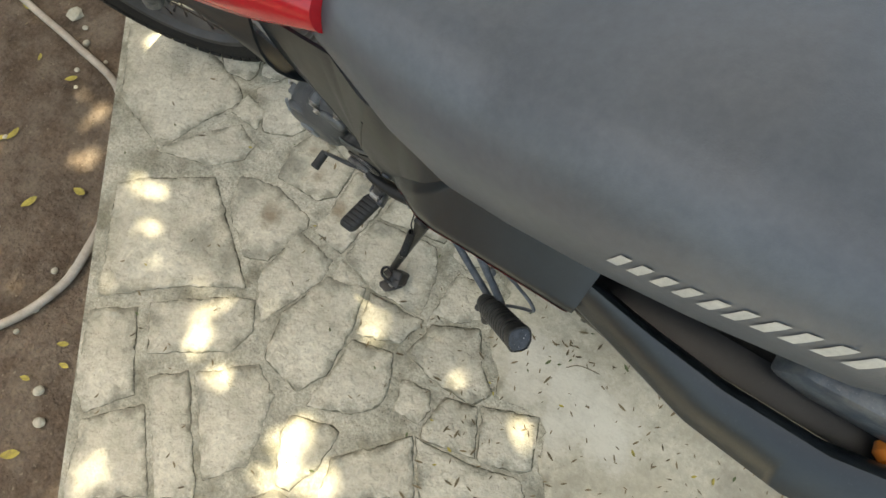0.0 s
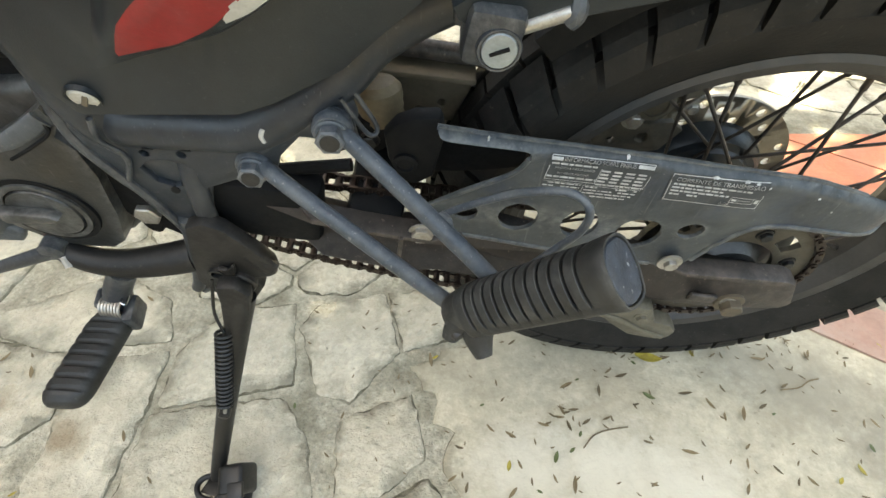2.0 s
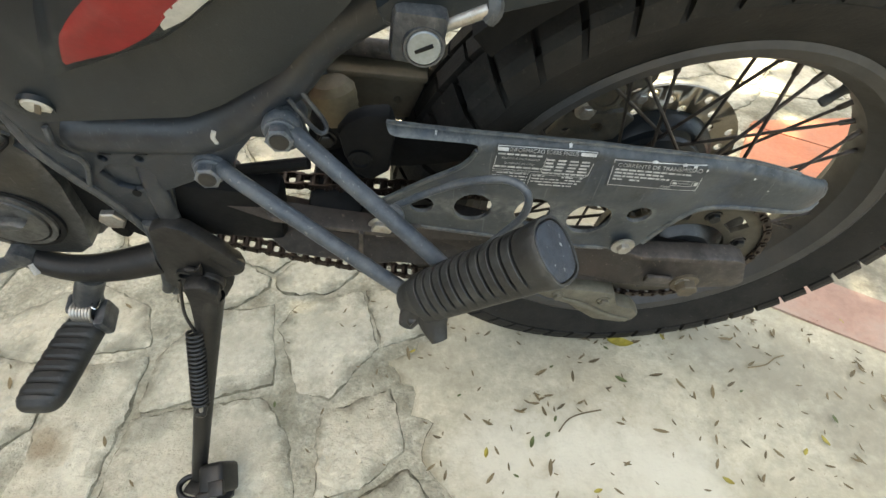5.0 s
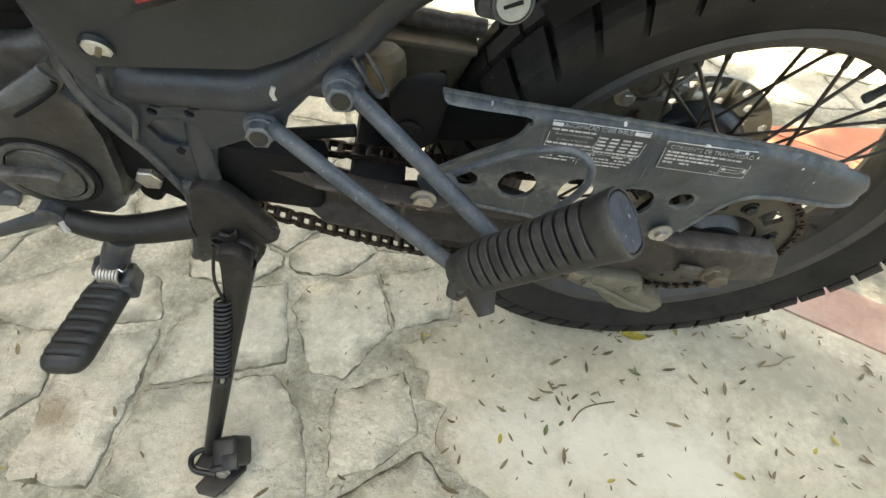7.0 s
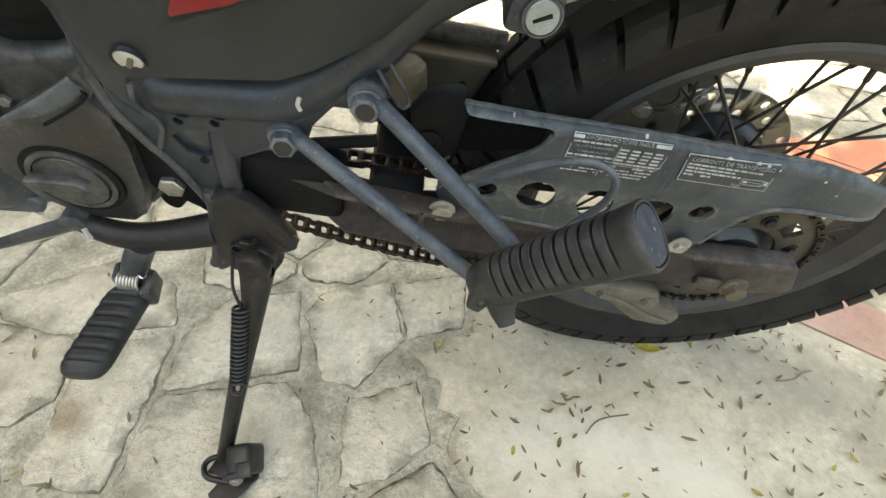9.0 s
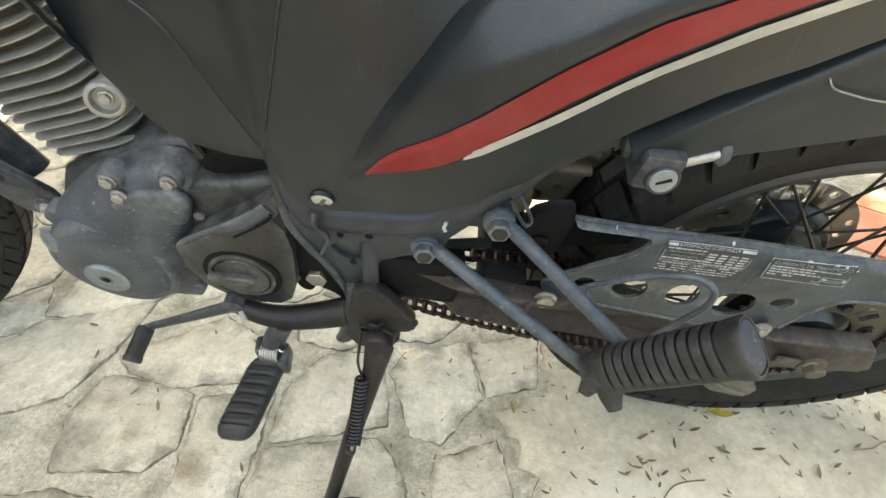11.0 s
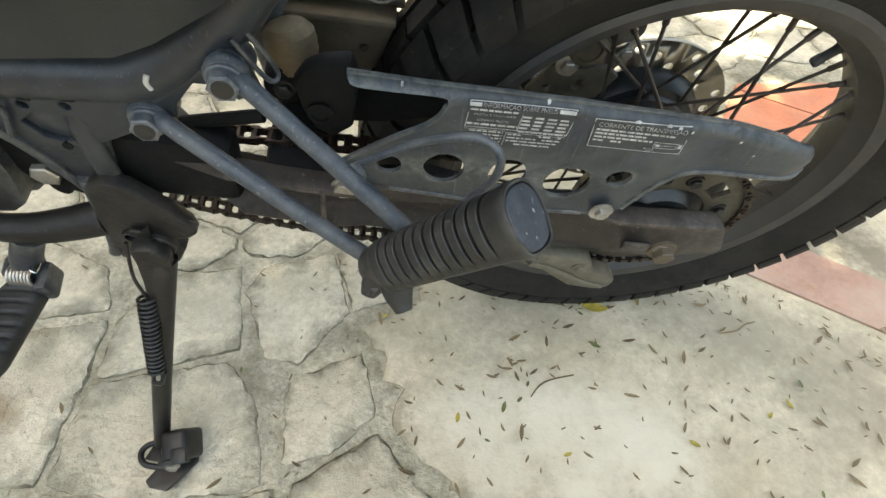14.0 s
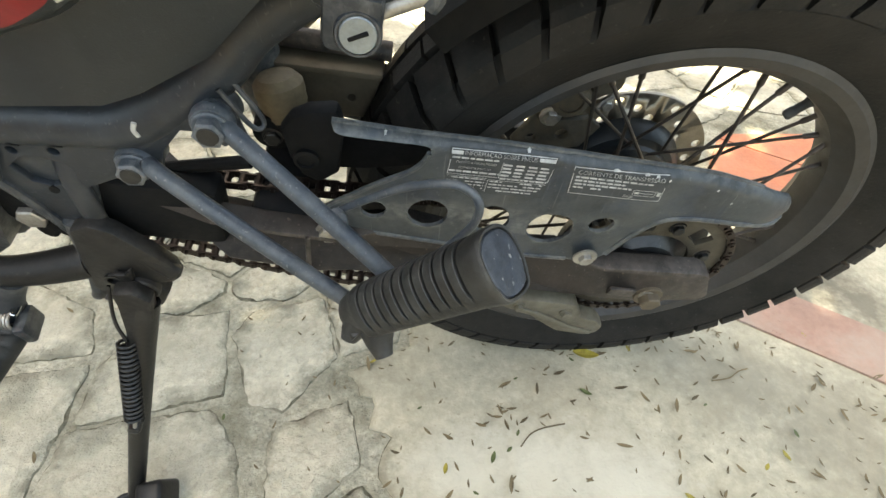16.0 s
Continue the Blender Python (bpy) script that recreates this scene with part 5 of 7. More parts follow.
own = plate(tab, -0.151, -0.03)
for k in range(10):
    bmesh.ops.bisect_plane(own, geom=[*own.verts, *own.edges, *own.faces], plane_co=(-0.259, 0, 0.320 + 0.005 * k), plane_no=(-0.584, 0, 0.811))
bevelled(own, 0.008, 3, 60)
for v in own.verts:
    v.co = cover_l(v.co)
bpart("lower_tail_cover", own, PLASTIC, "dark grey lower tail cover with a pale scratch", angle=60)
bpart("scratch", tube([(-0.216, -0.1512, 0.376), (-0.210, -0.151, 0.370), (-0.197, -0.150, 0.366), (-0.185, -0.149, 0.363), (-0.165, -0.147, 0.360)], 0.0006, 6, 4), DULL)

# ---- seat, tank, front ----
SEAT_LOW = [(-0.60, 0.520, 0.082), (-0.53, 0.512, 0.100), (-0.44, 0.484, 0.126), (-0.353, 0.462, 0.139), (-0.27, 0.492, 0.143), (-0.185, 0.525, 0.143), (-0.10, 0.556, 0.138), (0.0, 0.585, 0.125), (0.12, 0.61, 0.08)]
SEAT_TOP = [(-0.60, 0.600), (-0.45, 0.596), (-0.33, 0.606), (-0.24, 0.640), (-0.14, 0.668), (0.0, 0.680), (0.12, 0.672)]
secs = []
for i in range(61):
    a = -0.55 + 0.67 * i / 60
    lo, hw = curve_at(SEAT_LOW, a)
    (hi,) = curve_at(SEAT_TOP, a)
    ring = []
    for k in range(25):
        t = math.pi * k / 24
        c, s_ = math.cos(t), math.sin(t)
        y = -hw * (abs(c) ** 0.62) * (1 if c > 0 else -1)
        ring.append((a, y, lo + (hi - lo) * s_ ** 0.85))
    ring += [(a, hw * 0.8, lo - 0.012), (a, -hw * 0.8, lo - 0.012)]
    secs.append(ring)
seat = bpart("seat", loft(secs), SEAT, "long dark grey vinyl seat", angle=60)


def seat_side(a, u):
    """Depth of the seat's left flank."""
    lo, hw = curve_at(SEAT_LOW, a)
    (hi,) = curve_at(SEAT_TOP, a)
    s_ = min(1, max(0, (u - lo) / (hi - lo))) ** (1 / 0.85)
    return -hw * math.sqrt(max(0, 1 - s_ * s_)) ** 0.62


for k in range(5):
    a0 = -0.174 + k * 0.033
    own = bmesh.new()
    for w0, w1 in ((0.0, 0.009), (0.016, 0.025)):
        rows = []
        for i in range(5):
            row = []
            for j in range(5):
                a = a0 + w0 + (w1 - w0) * i / 4 + 0.006 * (j - 2) / 4
                u = 0.583 + (a + 0.17) * 0.30 + 0.0042 * (j - 2)
                row.append((a, seat_side(a, u) - 0.0012, u))
            rows.append(row)
        loft(rows, own, ring=False)
    bpart("brand_mark", own, WHITE, "plain white printed bars", parent=seat)
secs = []
for i in range(31):
    a = -0.522 - 0.50 * i / 30
    k = i / 30
    hw = 0.098 + 0.062 * math.sin(math.pi * min(1, k * 0.75 + 0.02))
    lo, hi = curve_at([(0, 0.530), (0.2, 0.502), (0.35, 0.496), (1, 0.47)], k)[0], 0.590 + 0.085 * math.sin(math.pi * (0.05 + 0.65 * k))
    ring = []
    for q in range(28):
        t = 2 * math.pi * q / 28
        c, s_ = math.cos(t), math.sin(t)
        ring.append((a, hw * abs(c) ** 0.7 * (1 if c > 0 else -1), (lo + hi) / 2 + (hi - lo) / 2 * abs(s_) ** 0.8 * (1 if s_ > 0 else -1)))
    secs.append(ring)
bpart("fuel_tank", loft(secs), TANK_RED, "glossy red fuel tank", angle=60)
rows = []
for i in range(21):
    k = i / 20
    a = -0.668 - 0.33 * k
    (lo,) = curve_at([(-1.0, 0.47), (-0.80, 0.448), (-0.75, 0.438), (-0.715, 0.412), (-0.686, 0.368), (-0.668, 0.325)], a)
    hi = 0.505
    row = [(a, -0.098 - 0.028 * math.sin(math.pi * j / 8) - 0.02 * k, lo + (hi - lo) * j / 8) for j in range(9)]
    rows.append(row + [(x, y + 0.004, z) for x, y, z in row[::-1]])
bpart("tank_shroud", loft(rows), PLASTIC, "dark grey shroud under the tank", angle=50)
# front: fork legs, mudguard, engine cradle
steer = Matrix.Translation((-1.43, 0.01, 0.005)) @ Matrix.Rotation(radians(20), 4, "Z")
for sgn in (-1, 1):
    own = tube([(0.0, sgn * 0.085, 0.0), (0.13, sgn * 0.085, 0.30)], 0.024, 18, 1)
    tube([(0.12, sgn * 0.085, 0.28), (0.28, sgn * 0.085, 0.66)], 0.017, 18, 1, own)
    own.transform(steer)
    bpart("fork_leg", own, ENGINE)
secs = []
for i in range(33):
    t = radians(25 + 125 * i / 32)
    r = 0.372 + 0.05 * smooth_step(0.4, 1.0, i / 32)
    w = 0.075 * (1 - 0.45 * abs(i / 16 - 1) ** 2)
    secs.append([(r * math.cos(t) + dr * math.cos(t), y, r * math.sin(t) + dr * math.sin(t) + 0.03) for y, dr in ((-w, -0.03), (-w * 0.9, -0.006), (-w * 0.45, 0.003), (0, 0.006), (w * 0.45, 0.003), (w * 0.9, -0.006), (w, -0.03), (w * 0.85, -0.012), (0, 0.0), (-w * 0.85, -0.012))])
own = loft(secs)
own.transform(steer)
bpart("front_mudguard", own, TANK_RED, "red front mudguard")
own = tube([(-0.98, 0, 0.56), (-1.10, 0.0, 0.60), (-1.165, 0.005, 0.61)], 0.024, 16, 4)
bpart("steering_head", own, FRAME)
own = box((0.265, 0, 0.62), (0.05, 0.22, 0.03), (0, 23, 0), 0.008)
own.transform(steer)
bpart("fork_yoke", own, FRAME)
bpart("down_tube", tube([(-1.02, 0, 0.56), (-0.95, 0, 0.25), (-0.91, 0, 0.12)], 0.018, 14, 6), FRAME)
bpart("engine_hanger", plate([(-0.935, 0.20), (-0.90, 0.175), (-0.86, 0.13), (-0.855, 0.10), (-0.875, 0.085), (-0.91, 0.10), (-0.945, 0.15)], -0.045, -0.036, [circle2((-0.905, 0.15), 0.006, 10)], 0.002), FRAME)
bbolt("bolt", (-0.877, -0.045, 0.112), OUT, 0.008, 0.008, ENGINE)

# ---- engine ----
case = [(-0.862, 0.055), (-0.848, 0.125), (-0.818, 0.172), (-0.765, 0.206), (-0.70, 0.228), (-0.645, 0.236), (-0.60, 0.22), (-0.585, 0.12), (-0.60, 0.045), (-0.67, 0.025), (-0.74, 0.016), (-0.82, 0.022)]
# crankcase takes the darker cover paint as shade in the gap between covers
engine = bpart("engine", plate(case, -0.062, 0.10, bev=0.02), ENGINE_DARK, "black dusty engine crankcase", angle=50)
gen = [(-0.852, 0.062), (-0.838, 0.122), (-0.806, 0.166), (-0.758, 0.200), (-0.70, 0.222), (-0.655, 0.226), (-0.648, 0.19), (-0.672, 0.13), (-0.676, 0.07), (-0.690, 0.036), (-0.74, 0.026), (-0.81, 0.030)]
GEN_MID = Vector((-0.765, 0.102))


def gen_edge(t):
    """Distance from the dome's middle to the cover's outline in the direction t."""
    d = Vector((math.cos(t), math.sin(t)))
    for p, q in zip(gen, gen[1:] + gen[:1]):
        e, w = Vector(q) - Vector(p), Vector(p) - GEN_MID
        k = d.x * e.y - d.y * e.x
        r, s = (w.x * e.y - w.y * e.x) / k, (w.x * d.y - w.y * d.x) / k
        if r > 0 and 0 <= s <= 1:
            return r
    return 0.07


reach = [gen_edge(2 * math.pi * i / 72) for i in range(72)]
reach = [(reach[i - 1] + 2 * reach[i] + reach[(i + 1) % 72]) / 4 for i in range(72)]
secs = []
for k, l in ((0, -0.062), (0, -0.084), (0.06, -0.091), (0.18, -0.0965), (0.36, -0.103), (0.56, -0.110), (0.76, -0.1165), (0.92, -0.1215), (1.0, -0.1235), (1.3, -0.1245), (1.6, -0.125)):
    ring = []
    for i in range(72):
        t = 2 * math.pi * i / 72
        r = reach[i] + (0.050 - reach[i]) * min(k, 1) if k <= 1 else 0.050 * (2 - k)
        ring.append((GEN_MID.x + r * math.cos(t), l, GEN_MID.y + r * math.sin(t)))
    secs.append(ring)
bpart("generator_cover", loft(secs), ENGINE, "black generator cover dulled with dust", parent=engine, angle=60)
bpart("cover_step", plate([(-0.735, 0.186), (-0.70, 0.204), (-0.664, 0.208), (-0.652, 0.192), (-0.666, 0.164), (-0.70, 0.158), (-0.728, 0.168)], -0.1075, -0.092, bev=0.006), ENGINE, parent=engine, angle=50)
bpart("cover_ring", lathe([(0.0505, -0.006), (0.0515, 0.0035), (0.0545, 0.0052), (0.0610, 0.0040), (0.0640, 0.0), (0.0655, -0.008)], (GEN_MID.x, -0.1145, GEN_MID.y), OUT, 64, closed=False), ENGINE, "raised ring worn pale", parent=engine, angle=50)
for a, l, u in ((-0.722, -0.104, 0.210), (-0.668, -0.100, 0.211), (-0.811, -0.102, 0.150), (-0.700, -0.104, 0.060)):
    bpart("cover_boss", lathe([(0.0125, -0.016), (0.0118, 0.0), (0.0100, 0.003)], (a, l + 0.008, u), OUT, 22), ENGINE, parent=engine)
bpart("cover_foot", plate([(-0.80, 0.036), (-0.70, 0.036), (-0.690, 0.052), (-0.70, 0.060), (-0.73, 0.052), (-0.79, 0.048)], -0.106, -0.096, bev=0.003), ENGINE, parent=engine, angle=50)
# black disc stands in for the shaded hex hole
bpart("cap_hole", lathe([(0.0042, 0.0), (0.0042, 0.0006)], (-0.772, -0.1295, 0.094), OUT, 6), BLACK, parent=engine)
bpart("inspection_cap", lathe([(0.0225, 0), (0.0225, 0.003), (0.020, 0.005), (0.007, 0.0052), (0.006, 0.003), (0.0, 0.003)], (-0.772, -0.1245, 0.094), OUT, 40, closed=False), SILVER, "silver slotted inspection cap", parent=engine)
bpart("upper_cap", lathe([(0.0135, 0), (0.0135, 0.004), (0.010, 0.006), (0.004, 0.006), (0.0035, 0.004), (0, 0.004)], (-0.811, -0.1135, 0.139), (-0.5, -1, 0.35), 28, closed=False), SILVER, parent=engine)
for a, l, u in ((-0.722, -0.099, 0.212), (-0.716, -0.104, 0.198), (-0.668, -0.096, 0.211), (-0.838, -0.075, 0.14), (-0.85, -0.07, 0.075)):
    bbolt("bolt", (a, l, u), OUT, 0.006, 0.006, DULL, parent=engine)
cover = [(-0.672, 0.190), (-0.648, 0.209), (-0.60, 0.214), (-0.572, 0.222), (-0.562, 0.165), (-0.566, 0.105), (-0.584, 0.058), (-0.594, 0.042), (-0.65, 0.046), (-0.684, 0.062), (-0.694, 0.11), (-0.686, 0.155)]
bpart("sprocket_cover", plate(cover, -0.094, -0.058, bev=0.009), ENGINE_DARK, "black front sprocket cover, scuffed and dusty", parent=engine, angle=50)
face = [(-0.684, 0.112), (-0.681, 0.134), (-0.670, 0.151), (-0.648, 0.166), (-0.610, 0.187), (-0.585, 0.204), (-0.570, 0.215), (-0.566, 0.200), (-0.574, 0.190), (-0.566, 0.176), (-0.564, 0.150), (-0.571, 0.105), (-0.584, 0.066), (-0.60, 0.054), (-0.645, 0.060), (-0.672, 0.080)]


def bulged(v):
    """The face rises towards its middle and falls off to a sloping shoulder."""
    k = 1 - min(1.0, ((v.x + 0.622) / 0.07) ** 2 + ((v.z - 0.125) / 0.095) ** 2)
    return Vector((v.x, v.y - (0.010 * k if v.y < -0.105 else 0.0), v.z))


own = plate(face, -0.115, -0.092)
for k in range(9):
    bmesh.ops.bisect_plane(own, geom=[*own.verts, *own.edges, *own.faces], plane_co=(-0.68 + 0.0135 * k, 0, 0), plane_no=(1, 0, 0))
    bmesh.ops.bisect_plane(own, geom=[*own.verts, *own.edges, *own.faces], plane_co=(0, 0, 0.06 + 0.017 * k), plane_no=(0, 0, 1))
bevelled(own, 0.009, 4, 60)
for v in own.verts:
    v.co = bulged(v.co)
bpart("cover_face", own, ENGINE_DARK, parent=engine, angle=60)
# rib in the paler engine paint, the face behind it in the darker one
bpart("cover_band", tube([(-0.681, -0.110, 0.118), (-0.676, -0.113, 0.140), (-0.652, -0.117, 0.160), (-0.615, -0.119, 0.181), (-0.588, -0.118, 0.197), (-0.573, -0.115, 0.206)], 0.0075, 14, 6, flat=0.42), ENGINE, "raised rib, paler than the cover face", parent=engine)
# black bead drawn on the face as the shade of a groove
bpart("cover_groove", tube([(-0.574, -0.1165, 0.206), (-0.573, -0.1175, 0.196), (-0.590, -0.1200, 0.184), (-0.612, -0.1225, 0.172)], 0.0013, 8, 5), BLACK, parent=engine)
# raised black ring painted as the shade round the cap
bpart("cap_recess", lathe([(0.0385, -0.002), (0.0385, 0.0012), (0.0345, 0.0012), (0.0345, -0.002)], (-0.622, -0.1235, 0.113), OUT, 44, closed=False), BLACK, parent=engine)
bpart("shaft_cap", lathe([(0.034, -0.001), (0.0335, 0.003), (0.029, 0.003), (0.0285, -0.002), (0.028, 0.002), (0.027, 0.0042), (0, 0.0042)], (-0.622, -0.1235, 0.113), OUT, 44, closed=False), ENGINE_DARK, "round cap with a raised grip", parent=engine)
bpart("cap_rib", plate([(-0.652, 0.124), (-0.650, 0.110), (-0.612, 0.113), (-0.604, 0.117), (-0.612, 0.122)], -0.1375, -0.1265, bev=0.0025), ENGINE_DARK, parent=engine)
bbolt("bolt", (-0.657, -0.092, 0.168), OUT, 0.0055, 0.006, DULL, parent=engine)
bpart("cover_scratch", tube([(-0.672, -0.093, 0.190), (-0.655, -0.093, 0.187), (-0.640, -0.093, 0.182)], 0.0008, 6, 4), DULL, parent=engine)
# black box added as the shade in the gap beside the covers
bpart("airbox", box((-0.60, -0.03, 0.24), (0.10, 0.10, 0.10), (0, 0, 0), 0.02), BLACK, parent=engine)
bpart("starter_motor", tube([(-0.62, -0.07, 0.245), (-0.55, -0.07, 0.25)], 0.022, 18, 1), BLACK, parent=engine)
bpart("cable", tube([(-0.632, -0.085, 0.235), (-0.634, -0.088, 0.265), (-0.63, -0.08, 0.33)], 0.004, 8, 6), RUBBER)
axis = Vector((-0.27, 0, 0.96)).normalized()
foot = Vector((-0.762, 0.0, 0.195))
# core in a darker metal to paint the shade between the fins
cyl = bpart("cylinder", lathe([(0.043, 0), (0.043, 0.16)], foot, axis, 40, square=4), RUSTY, "dusty aluminium cylinder with cooling fins, core darkened for the shaded gaps")
for i in range(14):
    size = 0.056 + 0.006 * min(1, i / 6)
    bpart("fin", lathe([(size - 0.002, 0), (size, 0.0008), (size, 0.0020), (size - 0.002, 0.0028)], foot + axis * (0.010 + 0.0108 * i), axis, 48, square=4.5), CAST, parent=cyl)
bpart("cylinder_head", lathe([(0.06, 0), (0.062, 0.03), (0.05, 0.06), (0.03, 0.075)], foot + axis * 0.16, axis, 40, square=4), CAST)
bpart("intake_flange", lathe([(0.0145, -0.03), (0.0145, 0.0), (0.0160, 0.002), (0.0160, 0.010), (0.0140, 0.012), (0.0115, 0.012), (0.010, 0.006), (0.0, 0.006)], (-0.708, -0.060, 0.274), (0.35, -1, 0.25), 36), CAST, "round pale cast intake flange beside the cylinder", angle=50)
bbolt("bolt", (-0.706, -0.066, 0.276), (0.35, -1, 0.25), 0.005, 0.006, DULL)
bpart("exhaust_pipe", tube([(-0.82, 0.02, 0.34), (-0.90, 0.05, 0.25), (-0.86, 0.10, 0.06), (-0.70, 0.13, 0.02), (-0.45, 0.14, 0.08), (-0.30, 0.15, 0.20)], 0.019, 16, 8), RUSTY, "brown heat-stained exhaust pipe")
bpart("muffler", tube([(-0.34, 0.145, 0.17), (0.18, 0.16, 0.36)], 0.042, 28, 1), RUSTY, "brown dusty muffler")
bpart("link_bracket", plate([(-0.364, 0.176), (-0.356, 0.118), (-0.293, 0.118), (-0.274, 0.168)], 0.0, 0.03, [circle2((-0.325, 0.130), 0.0045, 12), circle2((-0.304, 0.140), 0.0035, 12)], 0.003), RUSTY, "brown dusty perforated linkage bracket")
bpart("link_ledge", box((-0.319, 0.002, 0.176), (0.088, 0.03, 0.006), (0, 5, 0), 0.002), RUSTY)
bpart("link_tube", tube([(-0.368, 0.012, 0.192), (-0.268, 0.012, 0.181)], 0.0085, 16, 1), ARM)

# ---- frame, shock absorber ----
frame_out = [(-0.545, 0.232), (-0.555, 0.20), (-0.542, 0.165), (-0.531, 0.142), (-0.518, 0.10), (-0.513, 0.06), (-0.528, 0.0), (-0.540, -0.016), (-0.528, -0.012), (-0.505, 0.03), (-0.496, 0.09), (-0.494, 0.118),
             (-0.486, 0.146), (-0.455, 0.160), (-0.424, 0.165), (-0.415, 0.188), (-0.398, 0.207), (-0.384, 0.206), (-0.374, 0.194), (-0.358, 0.202), (-0.362, 0.226), (-0.372, 0.232), (-0.40, 0.226), (-0.45, 0.212), (-0.525, 0.216)]
frame_holes = [circle2((-0.512, 0.184), 0.0034, 12), circle2((-0.486, 0.184), 0.0034, 12), [(-0.523, 0.168), (-0.512, 0.1765), (-0.499, 0.178), (-0.486, 0.173), (-0.482, 0.164), (-0.490, 0.153), (-0.505, 0.149), (-0.516, 0.154)]]
chassis = bpart("frame_plate", plate(frame_out, -0.122, -0.116, frame_holes, 0.002), FRAME, "blue-black pressed steel frame plate, scuffed")
bpart("gusset", plate([(-0.530, 0.185), (-0.475, 0.185), (-0.478, 0.150), (-0.490, 0.110), (-0.512, 0.105)], -0.1165, -0.111, [circle2((-0.503, 0.138), 0.0034, 10)], 0.002), FRAME, parent=chassis)
bpart("frame_rail", tube([(-0.534, -0.104, 0.206), (-0.518, -0.110, 0.204), (-0.473, -0.112, 0.205), (-0.432, -0.111, 0.206), (-0.392, -0.106, 0.227), (-0.371, -0.101, 0.243), (-0.30, -0.090, 0.296), (0.0, -0.07, 0.42)], 0.0185, 22, 8, flat=0.95), FRAME, "dark blue frame tube", parent=chassis)
bpart("frame_spar", tube([(-0.546, -0.104, 0.305), (-0.543, -0.110, 0.262), (-0.539, -0.114, 0.228), (-0.533, -0.112, 0.200), (-0.528, -0.102, 0.180)], 0.0155, 22, 6, flat=0.9, radii=(0.0195, 0.0150)), FRAME, "wide dark blue frame spar", parent=chassis, angle=60)
# black discs on the rail stand in for the shade of drain holes
for a, u in ((-0.506, 0.191), (-0.480, 0.191)):
    bpart("drain_hole", lathe([(0.0036, -0.003), (0.0036, 0.0004), (0.0, 0.0004)], (a, -0.1238, u), (0, -0.8, -0.6), 14), BLACK, parent=chassis)
bpart("weld_seam", tube([(-0.526, -0.130, 0.222), (-0.528, -0.1315, 0.205), (-0.522, -0.127, 0.185), (-0.532, -0.126, 0.160)], 0.0022, 8, 5), FRAME, parent=chassis)
bpart("frame_edge", tube([(-0.552, -0.100, 0.285), (-0.557, -0.112, 0.25), (-0.556, -0.120, 0.20), (-0.543, -0.122, 0.165), (-0.532, -0.122, 0.142), (-0.519, -0.122, 0.10), (-0.514, -0.122, 0.06), (-0.528, -0.122, 0.0), (-0.540, -0.122, -0.014)], 0.0045, 10, 6), FRAME, parent=chassis)
bpart("frame_column", tube([(-0.486, -0.108, 0.188), (-0.489, -0.118, 0.160), (-0.491, -0.121, 0.130), (-0.494, -0.122, 0.095), (-0.498, -0.122, 0.055)], 0.0085, 16, 6, flat=0.7), FRAME, parent=chassis)
# two more black discs painted as shaded holes, on the column and plate
for a, u in ((-0.4905, 0.140), (-0.505, 0.146)):
    bpart("drain_hole", lathe([(0.0034, -0.003), (0.0034, 0.0004), (0.0, 0.0004)], (a, -0.1255 if a > -0.5 else -0.1225, u), (0, -0.9, 0.1), 14), BLACK, parent=chassis)
bpart("pivot_washer", lathe([(0.019, -0.004), (0.019, 0.001), (0.017, 0.003), (0.010, 0.003)], (-0.5525, -0.1035, 0.098), OUT, 30), RUSTY, "brown stained pivot washer", parent=chassis)
# mount plate coloured black to stand in for the shaded gap by the frame
bpart("engine_mount", plate([(-0.580, 0.175), (-0.545, 0.165), (-0.525, 0.14), (-0.517, 0.08), (-0.522, 0.04), (-0.540, 0.065), (-0.570, 0.090), (-0.582, 0.13)], -0.108, -0.100, bev=0.002), BLACK, "engine mount plate, blackened for the shaded gap beside it", parent=chassis)
bpart("shock_tab", tube([(-0.367, -0.118, 0.238), (-0.355, -0.119, 0.214), (-0.349, -0.118, 0.208), (-0.347, -0.114, 0.214), (-0.360, -0.112, 0.240)], 0.0017, 8, 5), FRAME, parent=chassis)
bbolt("pivot_bolt", (-0.553, -0.104, 0.096), OUT, 0.0115, 0.010, DULL, "large pivot bolt with a worn zinc head", washer=1.5)
# pivot boss black as well, for the shade in that gap
bpart("pivot_boss", lathe([(0.024, 0), (0.024, 0.02)], (-0.551, -0.086, 0.100), OUT, 28), BLACK)
bpart("swingarm_pivot", tube([(-0.551, -0.10, 0.1), (-0.551, 0.10, 0.1)], 0.022, 20, 1), BLACK)
# slider block made oversize so its black stands in for the void's shade
bpart("chain_tunnel", box((-0.455, -0.098, 0.105), (0.105, 0.030, 0.070), (0, 8, 0), 0.008), BLACK, "black chain slider block, enlarged to fill the shaded void")
shock = bpart("shock_absorber", tube([(-0.375, 0.0, 0.12), (-0.395, 0.0, 0.40)], 0.02, 18, 1), ENGINE)
bpart("shock_boot", lathe([(0.012, -0.002), (0.0185, 0.0), (0.0195, 0.004), (0.0185, 0.008), (0.020, 0.012), (0.0195, 0.016), (0.0205, 0.020), (0.0200, 0.028), (0.015, 0.034), (0.009, 0.035)], (-0.354, -0.036, 0.150), (-0.12, 0.2, 1), 32), TAN, "tan dusty shock absorber boot", parent=shock)
